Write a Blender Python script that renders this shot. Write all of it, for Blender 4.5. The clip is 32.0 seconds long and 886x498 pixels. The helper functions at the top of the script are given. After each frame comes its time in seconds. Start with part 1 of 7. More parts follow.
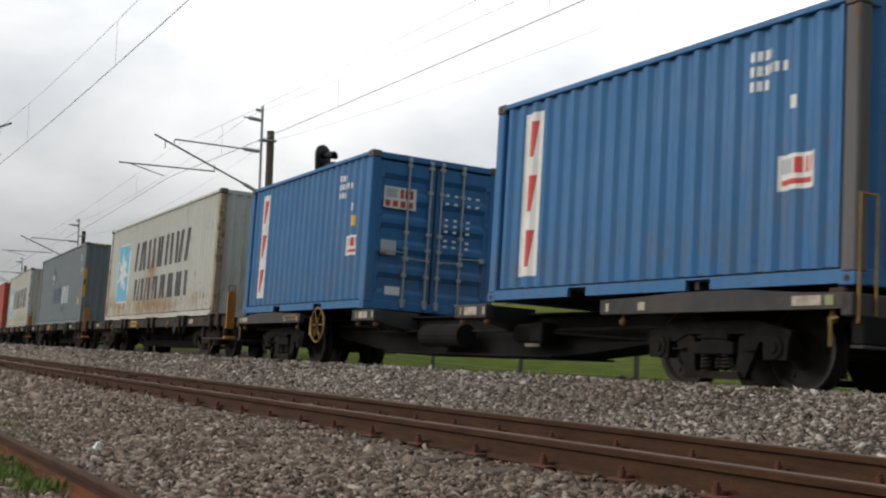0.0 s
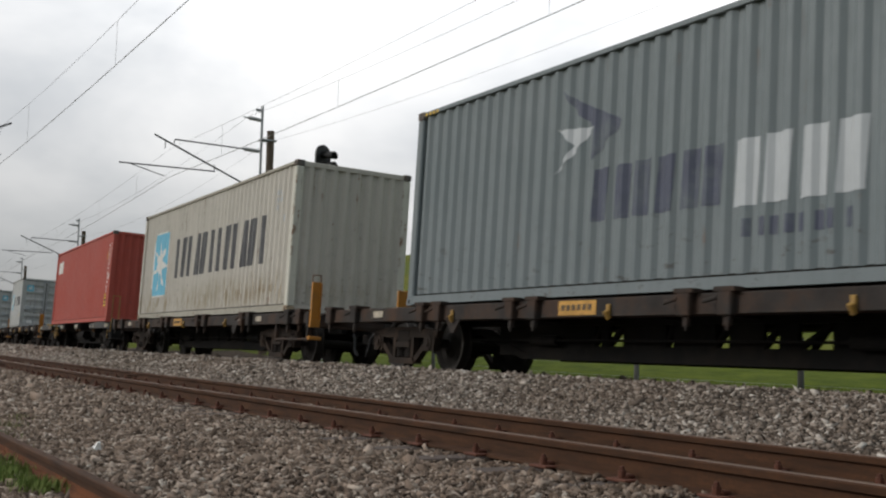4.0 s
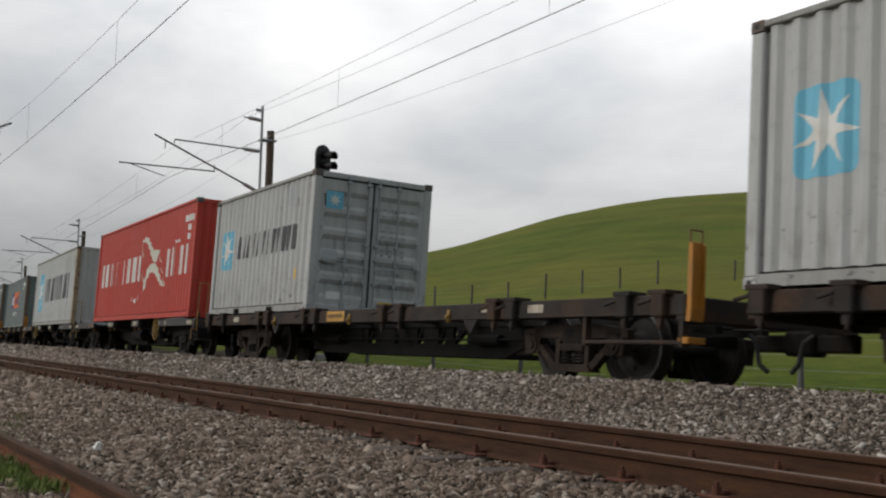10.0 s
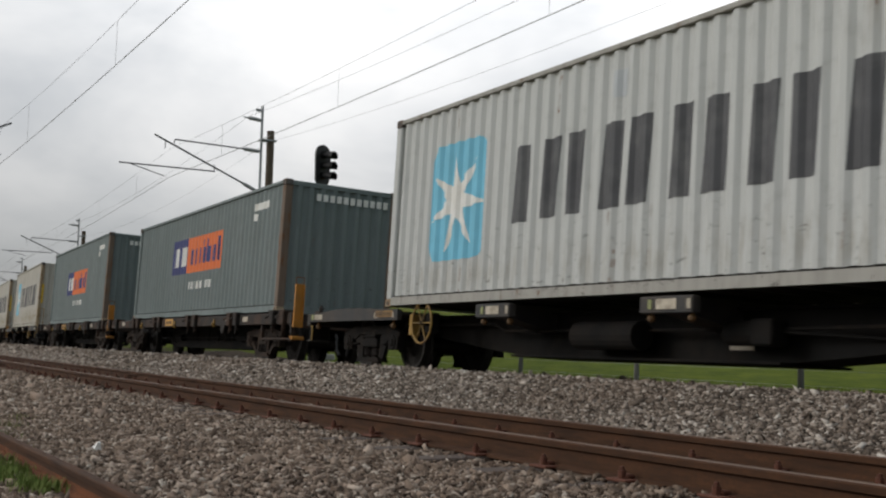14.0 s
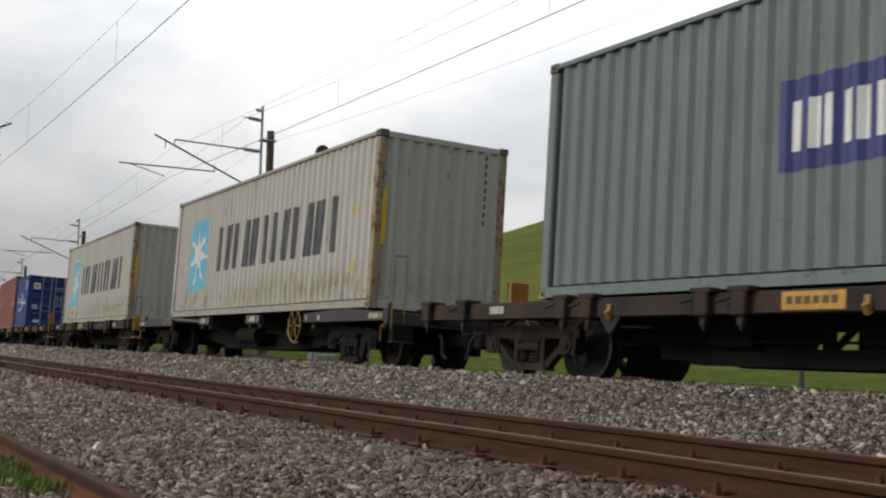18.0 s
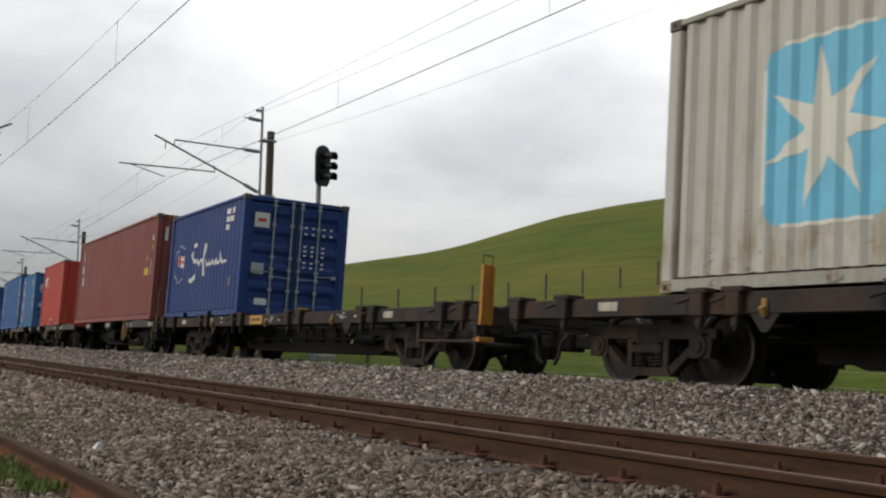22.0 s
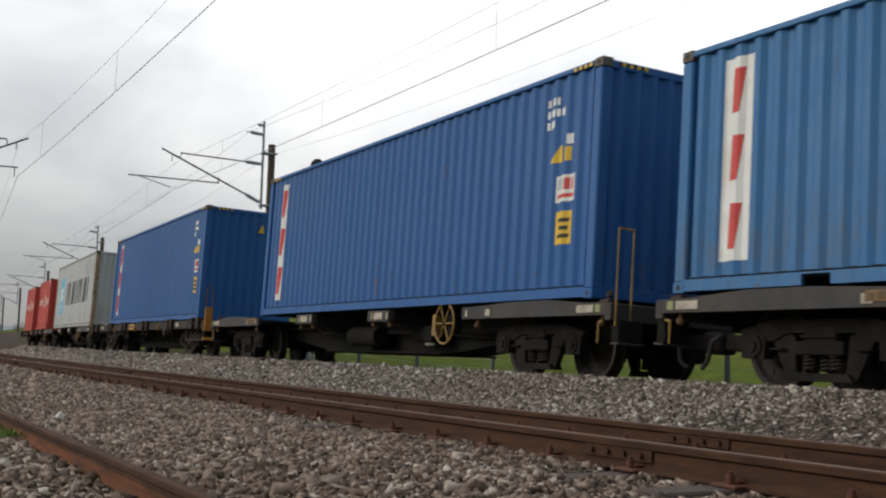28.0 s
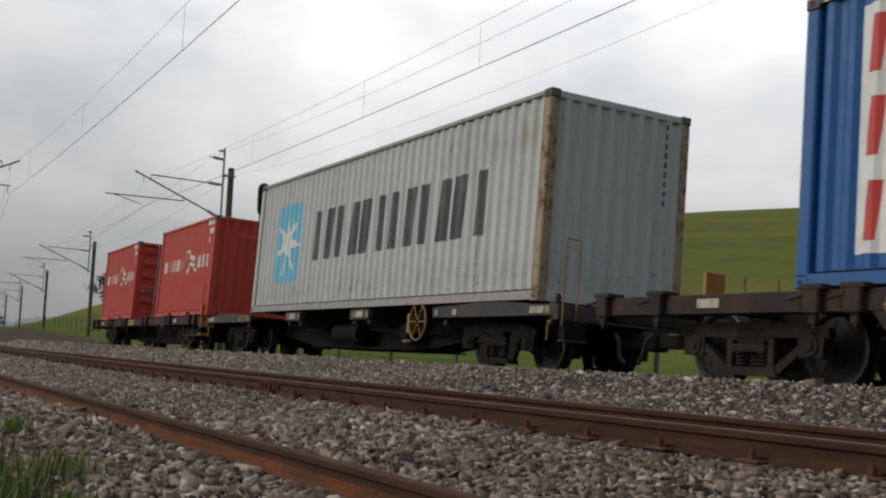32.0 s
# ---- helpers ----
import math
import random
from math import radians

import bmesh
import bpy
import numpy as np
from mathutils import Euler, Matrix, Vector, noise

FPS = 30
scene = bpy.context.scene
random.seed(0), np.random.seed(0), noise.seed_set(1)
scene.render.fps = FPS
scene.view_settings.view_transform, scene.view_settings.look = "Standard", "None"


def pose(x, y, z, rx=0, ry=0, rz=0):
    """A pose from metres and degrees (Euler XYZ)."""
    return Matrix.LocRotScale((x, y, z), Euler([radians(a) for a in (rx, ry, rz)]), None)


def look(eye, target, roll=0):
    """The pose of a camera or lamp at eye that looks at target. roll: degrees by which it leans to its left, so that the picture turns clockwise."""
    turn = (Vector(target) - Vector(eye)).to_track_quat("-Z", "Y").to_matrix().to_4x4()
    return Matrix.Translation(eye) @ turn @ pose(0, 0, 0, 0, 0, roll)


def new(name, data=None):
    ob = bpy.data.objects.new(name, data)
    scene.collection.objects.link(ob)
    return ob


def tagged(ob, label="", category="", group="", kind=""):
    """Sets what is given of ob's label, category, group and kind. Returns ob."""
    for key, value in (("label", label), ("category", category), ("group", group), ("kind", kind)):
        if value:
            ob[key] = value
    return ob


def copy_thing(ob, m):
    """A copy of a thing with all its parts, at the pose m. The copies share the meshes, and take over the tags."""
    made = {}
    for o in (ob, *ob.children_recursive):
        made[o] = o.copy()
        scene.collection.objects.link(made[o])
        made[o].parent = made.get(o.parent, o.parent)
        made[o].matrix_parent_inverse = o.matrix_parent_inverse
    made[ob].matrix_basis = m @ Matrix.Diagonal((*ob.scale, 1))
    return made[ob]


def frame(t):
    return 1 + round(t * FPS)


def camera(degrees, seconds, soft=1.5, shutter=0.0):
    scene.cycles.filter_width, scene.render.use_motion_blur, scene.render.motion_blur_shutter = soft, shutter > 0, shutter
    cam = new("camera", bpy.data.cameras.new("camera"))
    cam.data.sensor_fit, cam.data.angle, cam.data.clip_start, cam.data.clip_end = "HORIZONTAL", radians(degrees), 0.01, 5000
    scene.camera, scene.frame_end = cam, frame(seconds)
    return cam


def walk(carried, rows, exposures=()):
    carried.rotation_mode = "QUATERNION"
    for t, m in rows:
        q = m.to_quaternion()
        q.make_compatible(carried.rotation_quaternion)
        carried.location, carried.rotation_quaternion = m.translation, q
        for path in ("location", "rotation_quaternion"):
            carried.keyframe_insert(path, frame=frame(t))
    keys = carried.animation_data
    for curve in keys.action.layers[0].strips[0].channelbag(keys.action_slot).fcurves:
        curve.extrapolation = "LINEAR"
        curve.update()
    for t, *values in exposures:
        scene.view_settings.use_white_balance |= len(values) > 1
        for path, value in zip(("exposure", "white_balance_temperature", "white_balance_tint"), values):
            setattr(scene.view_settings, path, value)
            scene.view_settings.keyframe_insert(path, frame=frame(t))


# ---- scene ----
cam = camera(42.59, 32.0, soft=2.2, shutter=0.12)

# ------------------------------------------------------------------ camera path
EYE_Z = 0.65


def aim(x, y, dz, yaw, pitch, roll):
    """A camera pose: yaw from +y towards -x, pitch up, in degrees."""
    a, b = radians(yaw), radians(pitch)
    eye = Vector((x, y, EYE_Z + dz))
    way = Vector((-math.sin(a) * math.cos(b), math.cos(a) * math.cos(b), math.sin(b)))
    return look(eye, eye + way * 40, roll)


walk(cam, [
    (0.0, aim(0, 0, 0, 60.34, 5.08, 1.42)),
    (12.0, aim(0, 0, 0, 60.34, 5.08, 1.42)),
    (22.0, aim(0, 0, 0, 60.35, 5.10, 1.40)),
    (23.5, aim(0, 0, 0, 60.31, 5.17, 1.30)),
    (24.5, aim(0, 0, 0, 60.21, 5.15, 1.26)),
    (25.5, aim(0, 0, 0, 60.03, 5.15, 1.28)),
    (26.0, aim(0.161, 0.000, -0.005, 60.12, 5.19, 1.30)),
    (26.5, aim(0.627, -0.002, -0.019, 60.49, 5.21, 1.37)),
    (27.0, aim(1.132, -0.010, -0.033, 60.88, 5.21, 1.44)),
    (27.5, aim(1.678, -0.024, -0.048, 61.31, 5.20, 1.51)),
    (28.0, aim(2.268, -0.043, -0.062, 61.54, 5.29, 1.59)),
    (28.5, aim(2.903, -0.069, -0.076, 61.73, 5.39, 1.68)),
    (29.0, aim(3.587, -0.102, -0.091, 61.88, 5.50, 1.77)),
    (29.5, aim(4.322, -0.142, -0.105, 61.99, 5.62, 1.87)),
    (30.0, aim(5.112, -0.189, -0.119, 62.00, 5.69, 1.97)),
    (30.5, aim(5.959, -0.244, -0.134, 61.91, 5.70, 2.08)),
    (31.0, aim(6.867, -0.309, -0.149, 61.84, 5.65, 2.22)),
    (31.5, aim(7.839, -0.382, -0.163, 61.84, 5.57, 2.39)),
    (32.0, aim(8.879, -0.465, -0.178, 61.84, 5.47, 2.57)),
], exposures=[(0.0, 0.22), (3.0, 0.13), (6.0, 0.12), (8.0, 0.1), (9.0, 0.03), (10.0, -0.1), (12.0, -0.14), (13.0, -0.02), (16.0, 0.05), (18.0, 0.14), (19.0, 0.12), (21.0, 0.08), (22.0, 0.06), (23.0, -0.16), (24.0, -0.14), (25.0, 0.20), (28.0, 0.15), (29.0, 0.16), (31.0, -0.05), (32.0, -0.12)])

# ------------------------------------------------------------------ world and sun
SUN_WAY = Vector((-0.44, -0.79, 0.42)).normalized()
world = bpy.data.worlds.new("overcast_sky")
scene.world = world
world.use_nodes = True
wn, wl = world.node_tree.nodes, world.node_tree.links
wn.clear()
w_out = wn.new("ShaderNodeOutputWorld")
w_bg = wn.new("ShaderNodeBackground")
w_sky = wn.new("ShaderNodeTexSky")
w_sky.sky_type = "NISHITA"
w_sky.sun_disc = False
w_sky.sun_elevation = math.asin(SUN_WAY.z)
w_sky.sun_rotation = math.atan2(SUN_WAY.x, SUN_WAY.y)
w_co = wn.new("ShaderNodeTexCoord")
w_map = wn.new("ShaderNodeMapping")
w_map.inputs["Scale"].default_value = (1.0, 1.0, 2.6)
w_n1 = wn.new("ShaderNodeTexNoise")
w_n1.inputs["Scale"].default_value = 3.2
w_n1.inputs["Detail"].default_value = 5.0
w_n1.inputs["Roughness"].default_value = 0.52
w_n1.inputs["Distortion"].default_value = 0.25
w_ramp = wn.new("ShaderNodeValToRGB")
w_ramp.color_ramp.elements[0].position = 0.33
w_ramp.color_ramp.elements[0].color = (0.68, 0.705, 0.735, 1)
w_ramp.color_ramp.elements[1].position = 0.66
w_ramp.color_ramp.elements[1].color = (1.06, 1.06, 1.06, 1)
# brighter cloud towards the hidden sun's side of the zenith, greyer at the horizon
w_sep = wn.new("ShaderNodeSeparateXYZ")
w_h = wn.new("ShaderNodeMapRange")
w_h.inputs["From Min"].default_value = 0.0
w_h.inputs["From Max"].default_value = 0.32
w_h.inputs["To Min"].default_value = 0.34
w_h.inputs["To Max"].default_value = 1.07
w_dot = wn.new("ShaderNodeVectorMath")
w_dot.operation = "DOT_PRODUCT"
w_dot.inputs[1].default_value = Vector((-0.74, 0.58, 0.33)).normalized()
w_glow = wn.new("ShaderNodeMapRange")
w_glow.inputs["From Min"].default_value = 0.74
w_glow.inputs["From Max"].default_value = 1.0
w_glow.inputs["To Min"].default_value = 0.86
w_glow.inputs["To Max"].default_value = 1.22
w_glow.interpolation_type = "SMOOTHSTEP"
# thicker, darker cloud away to the east
w_east = wn.new("ShaderNodeMapRange")
w_east.inputs["From Min"].default_value = -0.6
w_east.inputs["From Max"].default_value = 0.9
w_tone = wn.new("ShaderNodeMix")
w_tone.data_type = "RGBA"
w_tone.inputs["A"].default_value = (1.05, 1.04, 1.03, 1)
w_tone.inputs["B"].default_value = (0.43, 0.50, 0.55, 1)
w_m2 = wn.new("ShaderNodeMix")
w_m2.data_type = "RGBA"
w_m2.blend_type = "MULTIPLY"
w_m2.inputs["Factor"].default_value = 1.0
w_m1 = wn.new("ShaderNodeMath")
w_m1.operation = "MULTIPLY"
w_mul = wn.new("ShaderNodeMix")
w_mul.data_type = "RGBA"
w_mul.blend_type = "MULTIPLY"
w_mul.inputs["Factor"].default_value = 1.0
w_mix = wn.new("ShaderNodeMix")
w_mix.data_type = "RGBA"
w_mix.inputs["Factor"].default_value = 0.94
w_sc = wn.new("ShaderNodeMix")
w_sc.data_type = "RGBA"
w_sc.blend_type = "MULTIPLY"
w_sc.inputs["Factor"].default_value = 1.0
w_sc.inputs["B"].default_value = (0.10, 0.10, 0.10, 1)
wl.new(w_co.outputs["Generated"], w_map.inputs["Vector"])
wl.new(w_map.outputs["Vector"], w_n1.inputs["Vector"])
wl.new(w_n1.outputs["Fac"], w_ramp.inputs["Fac"])
wl.new(w_co.outputs["Generated"], w_sep.inputs["Vector"])
wl.new(w_sep.outputs["Z"], w_h.inputs["Value"])
wl.new(w_co.outputs["Generated"], w_dot.inputs[0])
wl.new(w_dot.outputs["Value"], w_glow.inputs["Value"])
wl.new(w_h.outputs["Result"], w_m1.inputs[0])
wl.new(w_glow.outputs["Result"], w_m1.inputs[1])
wl.new(w_sep.outputs["X"], w_east.inputs["Value"])
wl.new(w_east.outputs["Result"], w_tone.inputs["Factor"])
wl.new(w_m1.outputs["Value"], w_m2.inputs["A"])
wl.new(w_tone.outputs["Result"], w_m2.inputs["B"])
wl.new(w_ramp.outputs["Color"], w_mul.inputs["A"])
wl.new(w_m2.outputs["Result"], w_mul.inputs["B"])
wl.new(w_sky.outputs["Color"], w_sc.inputs["A"])
wl.new(w_sc.outputs["Result"], w_mix.inputs["A"])
wl.new(w_mul.outputs["Result"], w_mix.inputs["B"])
wl.new(w_mix.outputs["Result"], w_bg.inputs["Color"])
wl.new(w_bg.outputs["Background"], w_out.inputs["Surface"])
w_bg.inputs["Strength"].default_value = 1.0

sun = new("sun", bpy.data.lights.new("sun", "SUN"))
sun.data.energy = 1.36
sun.data.angle = radians(30)
sun.data.color = (1.0, 0.97, 0.93)
sun.matrix_world = look(SUN_WAY * 60, (0, 0, 0))
scene.view_settings.exposure = 0.0


# ------------------------------------------------------------------ materials
def node_mat(name):
    m = bpy.data.materials.new(name)
    m.use_nodes = True
    nt = m.node_tree
    nt.nodes.clear()
    out = nt.nodes.new("ShaderNodeOutputMaterial")
    bs = nt.nodes.new("ShaderNodeBsdfPrincipled")
    nt.links.new(bs.outputs["BSDF"], out.inputs["Surface"])
    return m, nt, bs


def noise_tex(nt, vec, scale, detail=4.0, rough=0.55, dist=0.0):
    n = nt.nodes.new("ShaderNodeTexNoise")
    n.inputs["Scale"].default_value = scale
    n.inputs["Detail"].default_value = detail
    n.inputs["Roughness"].default_value = rough
    n.inputs["Distortion"].default_value = dist
    if vec is not None:
        nt.links.new(vec, n.inputs["Vector"])
    return n.outputs["Fac"]


def ramp(nt, fac, stops):
    r = nt.nodes.new("ShaderNodeValToRGB")
    e = r.color_ramp.elements
    while len(e) < len(stops):
        e.new(0.5)
    for el, (p, c) in zip(e, stops):
        el.position = p
        el.color = (c, c, c, 1) if isinstance(c, (int, float)) else (*c, 1)
    nt.links.new(fac, r.inputs["Fac"])
    return r.outputs["Color"]


def mixed(nt, fac, a, b, mode="MIX"):
    n = nt.nodes.new("ShaderNodeMix")
    n.data_type = "RGBA"
    n.blend_type = mode
    for key, v in (("Factor", fac), ("A", a), ("B", b)):
        if isinstance(v, (int, float)):
            n.inputs[key].default_value = v if key == "Factor" else (v, v, v, 1)
        elif isinstance(v, tuple):
            n.inputs[key].default_value = (*v, 1)
        else:
            nt.links.new(v, n.inputs[key])
    return n.outputs["Result"]


def coords(nt, kind="Object", scale=None, offset=None):
    co = nt.nodes.new("ShaderNodeTexCoord").outputs[kind]
    if scale is None:
        return co
    mp = nt.nodes.new("ShaderNodeMapping")
    mp.inputs["Scale"].default_value = scale
    if offset:
        mp.inputs["Location"].default_value = offset
    nt.links.new(co, mp.inputs["Vector"])
    return mp.outputs["Vector"]


def bump(nt, bs, height, strength=0.2, dist=0.01):
    b = nt.nodes.new("ShaderNodeBump")
    b.inputs["Strength"].default_value = strength
    b.inputs["Distance"].default_value = dist
    nt.links.new(height, b.inputs["Height"])
    nt.links.new(b.outputs["Normal"], bs.inputs["Normal"])


def plain(name, col, rough=0.6, metal=0.0, var=0.25, scale=6.0, rel=0.15, dirt=None, spec=0.4):
    """A surface of one stuff with soft stains and fine grain."""
    m, nt, bs = node_mat(name)
    co = coords(nt)
    big = noise_tex(nt, co, scale, 5)
    fine = noise_tex(nt, co, scale * 14, 3)
    lo = tuple(c * (1 - var) for c in col)
    hi = tuple(min(1, c * (1 + var)) for c in col)
    c = mixed(nt, ramp(nt, big, [(0.3, 0.0), (0.7, 1.0)]), lo, hi)
    c = mixed(nt, 0.35, c, mixed(nt, fine, lo, hi))
    if dirt:
        c = mixed(nt, ramp(nt, noise_tex(nt, co, scale * 0.6, 6, 0.65), [(0.46, 0.0), (0.66, 0.85)]), c, dirt)
    nt.links.new(c, bs.inputs["Base Color"])
    nt.links.new(ramp(nt, fine, [(0.2, max(0.02, rough - 0.12)), (0.8, min(1, rough + 0.12))]), bs.inputs["Roughness"])
    bs.inputs["Metallic"].default_value = metal
    bs.inputs["Specular IOR Level"].default_value = spec
    bump(nt, bs, fine, rel, 0.004)
    return m


def paint(name, col, rust=0.08, dirt=0.25, fade=0.12, rough=0.55, seed=0.0, runs=()):
    """Weathered container paint: sun fade, run-down streaks, chips of rust."""
    m, nt, bs = node_mat(name)
    co = coords(nt, "Object", (1, 1, 1), (seed * 7.3, seed * 3.1, seed))
    st = coords(nt, "Object", (5.0, 5.0, 0.32), (seed * 5.1, seed, seed * 2.0))
    big = noise_tex(nt, co, 0.55, 4, 0.6)
    mid = noise_tex(nt, co, 5.0, 6, 0.65)
    fine = noise_tex(nt, co, 55.0, 3)
    streak = noise_tex(nt, st, 1.6, 5, 0.62)
    grey = sum(col) / 3
    faded = tuple(c * (1 - 0.45 * fade) + (0.25 * grey + 0.32) * 0.45 * fade + 0.03 * fade for c in col)
    dark = tuple(c * 0.72 for c in col)
    c = mixed(nt, ramp(nt, big, [(0.32, 0.0), (0.68, 1.0)]), col, faded)
    c = mixed(nt, ramp(nt, streak, [(0.42, 0.0), (0.72, min(1.0, dirt * 1.6))]), c, dark)
    c = mixed(nt, ramp(nt, mid, [(0.55, 0.0), (0.75, dirt * 0.6)]), c, (0.16, 0.15, 0.13))
    spots = nt.nodes.new("ShaderNodeMath")
    spots.operation = "MULTIPLY"
    nt.links.new(ramp(nt, mid, [(0.50, 0.0), (0.60, 1.0)]), spots.inputs[0])
    nt.links.new(ramp(nt, streak, [(0.66 - 0.3 * rust, 0.0), (0.76 - 0.3 * rust, 1.0)]), spots.inputs[1])
    c = mixed(nt, spots.outputs["Value"], c, (0.17, 0.075, 0.03))
    # dark scuffs and knocks, most of them low on the sheet
    sz = nt.nodes.new("ShaderNodeSeparateXYZ")
    nt.links.new(coords(nt), sz.inputs["Vector"])
    scuff = nt.nodes.new("ShaderNodeMath")
    scuff.operation = "MULTIPLY"
    nt.links.new(ramp(nt, noise_tex(nt, coords(nt, "Object", (1.0, 1.0, 1.8), (seed * 2.7, seed, seed * 1.3)), 5.5, 5, 0.7), [(0.60, 0.0), (0.68, 0.8)]), scuff.inputs[0])
    nt.links.new(ramp(nt, map_range(nt, sz.outputs["Z"], 0.1, 2.9), [(0.0, 1.0), (0.16, 0.8), (0.34, 0.15), (0.9, 0.08), (1.0, 0.4)]), scuff.inputs[1])
    c = mixed(nt, scuff.outputs["Value"], c, (0.075, 0.066, 0.058))
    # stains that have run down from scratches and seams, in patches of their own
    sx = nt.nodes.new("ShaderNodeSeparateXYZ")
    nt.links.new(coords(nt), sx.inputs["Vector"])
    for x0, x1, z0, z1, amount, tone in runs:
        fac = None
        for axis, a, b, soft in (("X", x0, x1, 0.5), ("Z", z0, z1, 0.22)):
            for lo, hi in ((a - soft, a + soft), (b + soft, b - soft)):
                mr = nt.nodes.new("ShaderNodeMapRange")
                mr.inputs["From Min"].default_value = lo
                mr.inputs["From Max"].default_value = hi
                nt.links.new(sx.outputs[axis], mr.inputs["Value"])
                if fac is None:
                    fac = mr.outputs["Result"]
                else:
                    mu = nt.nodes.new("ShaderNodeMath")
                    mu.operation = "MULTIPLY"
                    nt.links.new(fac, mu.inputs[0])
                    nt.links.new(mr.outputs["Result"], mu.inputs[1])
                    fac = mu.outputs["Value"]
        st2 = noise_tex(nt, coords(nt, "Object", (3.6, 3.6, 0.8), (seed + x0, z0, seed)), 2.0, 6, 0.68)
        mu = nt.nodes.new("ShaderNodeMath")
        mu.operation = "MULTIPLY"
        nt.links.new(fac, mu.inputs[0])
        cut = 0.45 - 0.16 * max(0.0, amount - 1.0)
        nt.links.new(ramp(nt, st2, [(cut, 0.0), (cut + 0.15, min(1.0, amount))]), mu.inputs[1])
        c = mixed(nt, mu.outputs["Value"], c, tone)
    nt.links.new(c, bs.inputs["Base Color"])
    nt.links.new(ramp(nt, mid, [(0.25, rough - 0.1), (0.75, min(1, rough + 0.2))]), bs.inputs["Roughness"])
    bs.inputs["Specular IOR Level"].default_value = 0.26
    bump(nt, bs, mixed(nt, 0.5, mid, fine), 0.12, 0.006)
    return m


def stone_mat(name, stops, rough=0.9):
    m, nt, bs = node_mat(name)
    g = nt.nodes.new("ShaderNodeNewGeometry")
    co = coords(nt)
    c = ramp(nt, g.outputs["Random Per Island"], stops)
    c = mixed(nt, ramp(nt, noise_tex(nt, co, 30.0, 5, 0.65), [(0.35, 0.0), (0.75, 0.40)]), c, (0.125, 0.098, 0.076))
    c = mixed(nt, ramp(nt, noise_tex(nt, co, 0.5, 3), [(0.4, 0.0), (0.7, 0.35)]), c, (0.155, 0.105, 0.072))
    nt.links.new(c, bs.inputs["Base Color"])
    bs.inputs["Roughness"].default_value = rough
    bs.inputs["Specular IOR Level"].default_value = 0.25
    bump(nt, bs, noise_tex(nt, co, 90.0, 4), 0.35, 0.004)
    return m


def gravel_net(nt, co):
    """Colour and height of packed gravel."""
    v = nt.nodes.new("ShaderNodeTexVoronoi")
    v.inputs["Scale"].default_value = 19.0
    nt.links.new(co, v.inputs["Vector"])
    sep = nt.nodes.new("ShaderNodeSeparateColor")
    nt.links.new(v.outputs["Color"], sep.inputs["Color"])
    c = ramp(nt, sep.outputs[0], [(0.0, (0.048, 0.034, 0.025)), (0.5, (0.105, 0.079, 0.060)), (1.0, (0.21, 0.165, 0.128))])
    # the shade between the stones is painted in as dark gaps
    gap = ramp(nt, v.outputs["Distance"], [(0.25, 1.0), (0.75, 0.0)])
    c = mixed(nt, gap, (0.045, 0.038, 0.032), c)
    c = mixed(nt, ramp(nt, noise_tex(nt, co, 0.35, 4), [(0.4, 0.0), (0.7, 0.5)]), c, (0.10, 0.075, 0.055))
    return c, gap


def grass_net(nt, co):
    """Colour and height of grazed pasture, lusher beside the line."""
    big = noise_tex(nt, coords(nt, "Object", (0.02, 0.05, 0.1)), 1.0, 6, 0.62)
    mid = noise_tex(nt, co, 0.35, 6, 0.65)
    fine = noise_tex(nt, co, 9.0, 4, 0.7)
    # old sheep terraces: streaks that follow the contours
    terr = noise_tex(nt, coords(nt, "Object", (0.035, 0.035, 0.24)), 1.0, 8, 0.66, 2.4)
    c = mixed(nt, ramp(nt, big, [(0.40, 0.0), (0.60, 1.0)]), (0.078, 0.116, 0.013), (0.178, 0.158, 0.028))
    c = mixed(nt, ramp(nt, mid, [(0.36, 0.0), (0.66, 0.7)]), c, (0.134, 0.134, 0.021))
    c = mixed(nt, ramp(nt, terr, [(0.47, 0.0), (0.64, 0.5)]), c, (0.066, 0.074, 0.016))
    c = mixed(nt, ramp(nt, terr, [(0.32, 0.35), (0.43, 0.0)]), c, (0.190, 0.182, 0.040))
    tuss = noise_tex(nt, co, 1.1, 7, 0.75)
    c = mixed(nt, ramp(nt, tuss, [(0.46, 0.0), (0.66, 0.45)]), c, (0.066, 0.082, 0.014))
    c = mixed(nt, ramp(nt, fine, [(0.3, 0.0), (0.8, 0.45)]), c, (0.045, 0.075, 0.014))
    # ungrazed lusher grass on the flat beside the line, inside the fence
    sy = nt.nodes.new("ShaderNodeSeparateXYZ")
    nt.links.new(co, sy.inputs["Vector"])
    near = ramp(nt, map_range(nt, sy.outputs["Y"], 4.0, 34.0), [(0.0, 0.0), (0.17, 0.0), (0.23, 0.75), (0.60, 0.75), (0.87, 0.0)])
    lush = mixed(nt, ramp(nt, noise_tex(nt, co, 1.6, 6, 0.72), [(0.36, 0.0), (0.66, 1.0)]), (0.032, 0.060, 0.005), (0.130, 0.165, 0.014))
    c = mixed(nt, near, c, mixed(nt, ramp(nt, fine, [(0.35, 0.0), (0.75, 0.6)]), lush, (0.030, 0.050, 0.006)))
    return c, mixed(nt, 0.5, mid, fine)


def map_range(nt, value, lo, hi):
    n = nt.nodes.new("ShaderNodeMapRange")
    n.inputs["From Min"].default_value = lo
    n.inputs["From Max"].default_value = hi
    nt.links.new(value, n.inputs["Value"])
    return n.outputs["Result"]


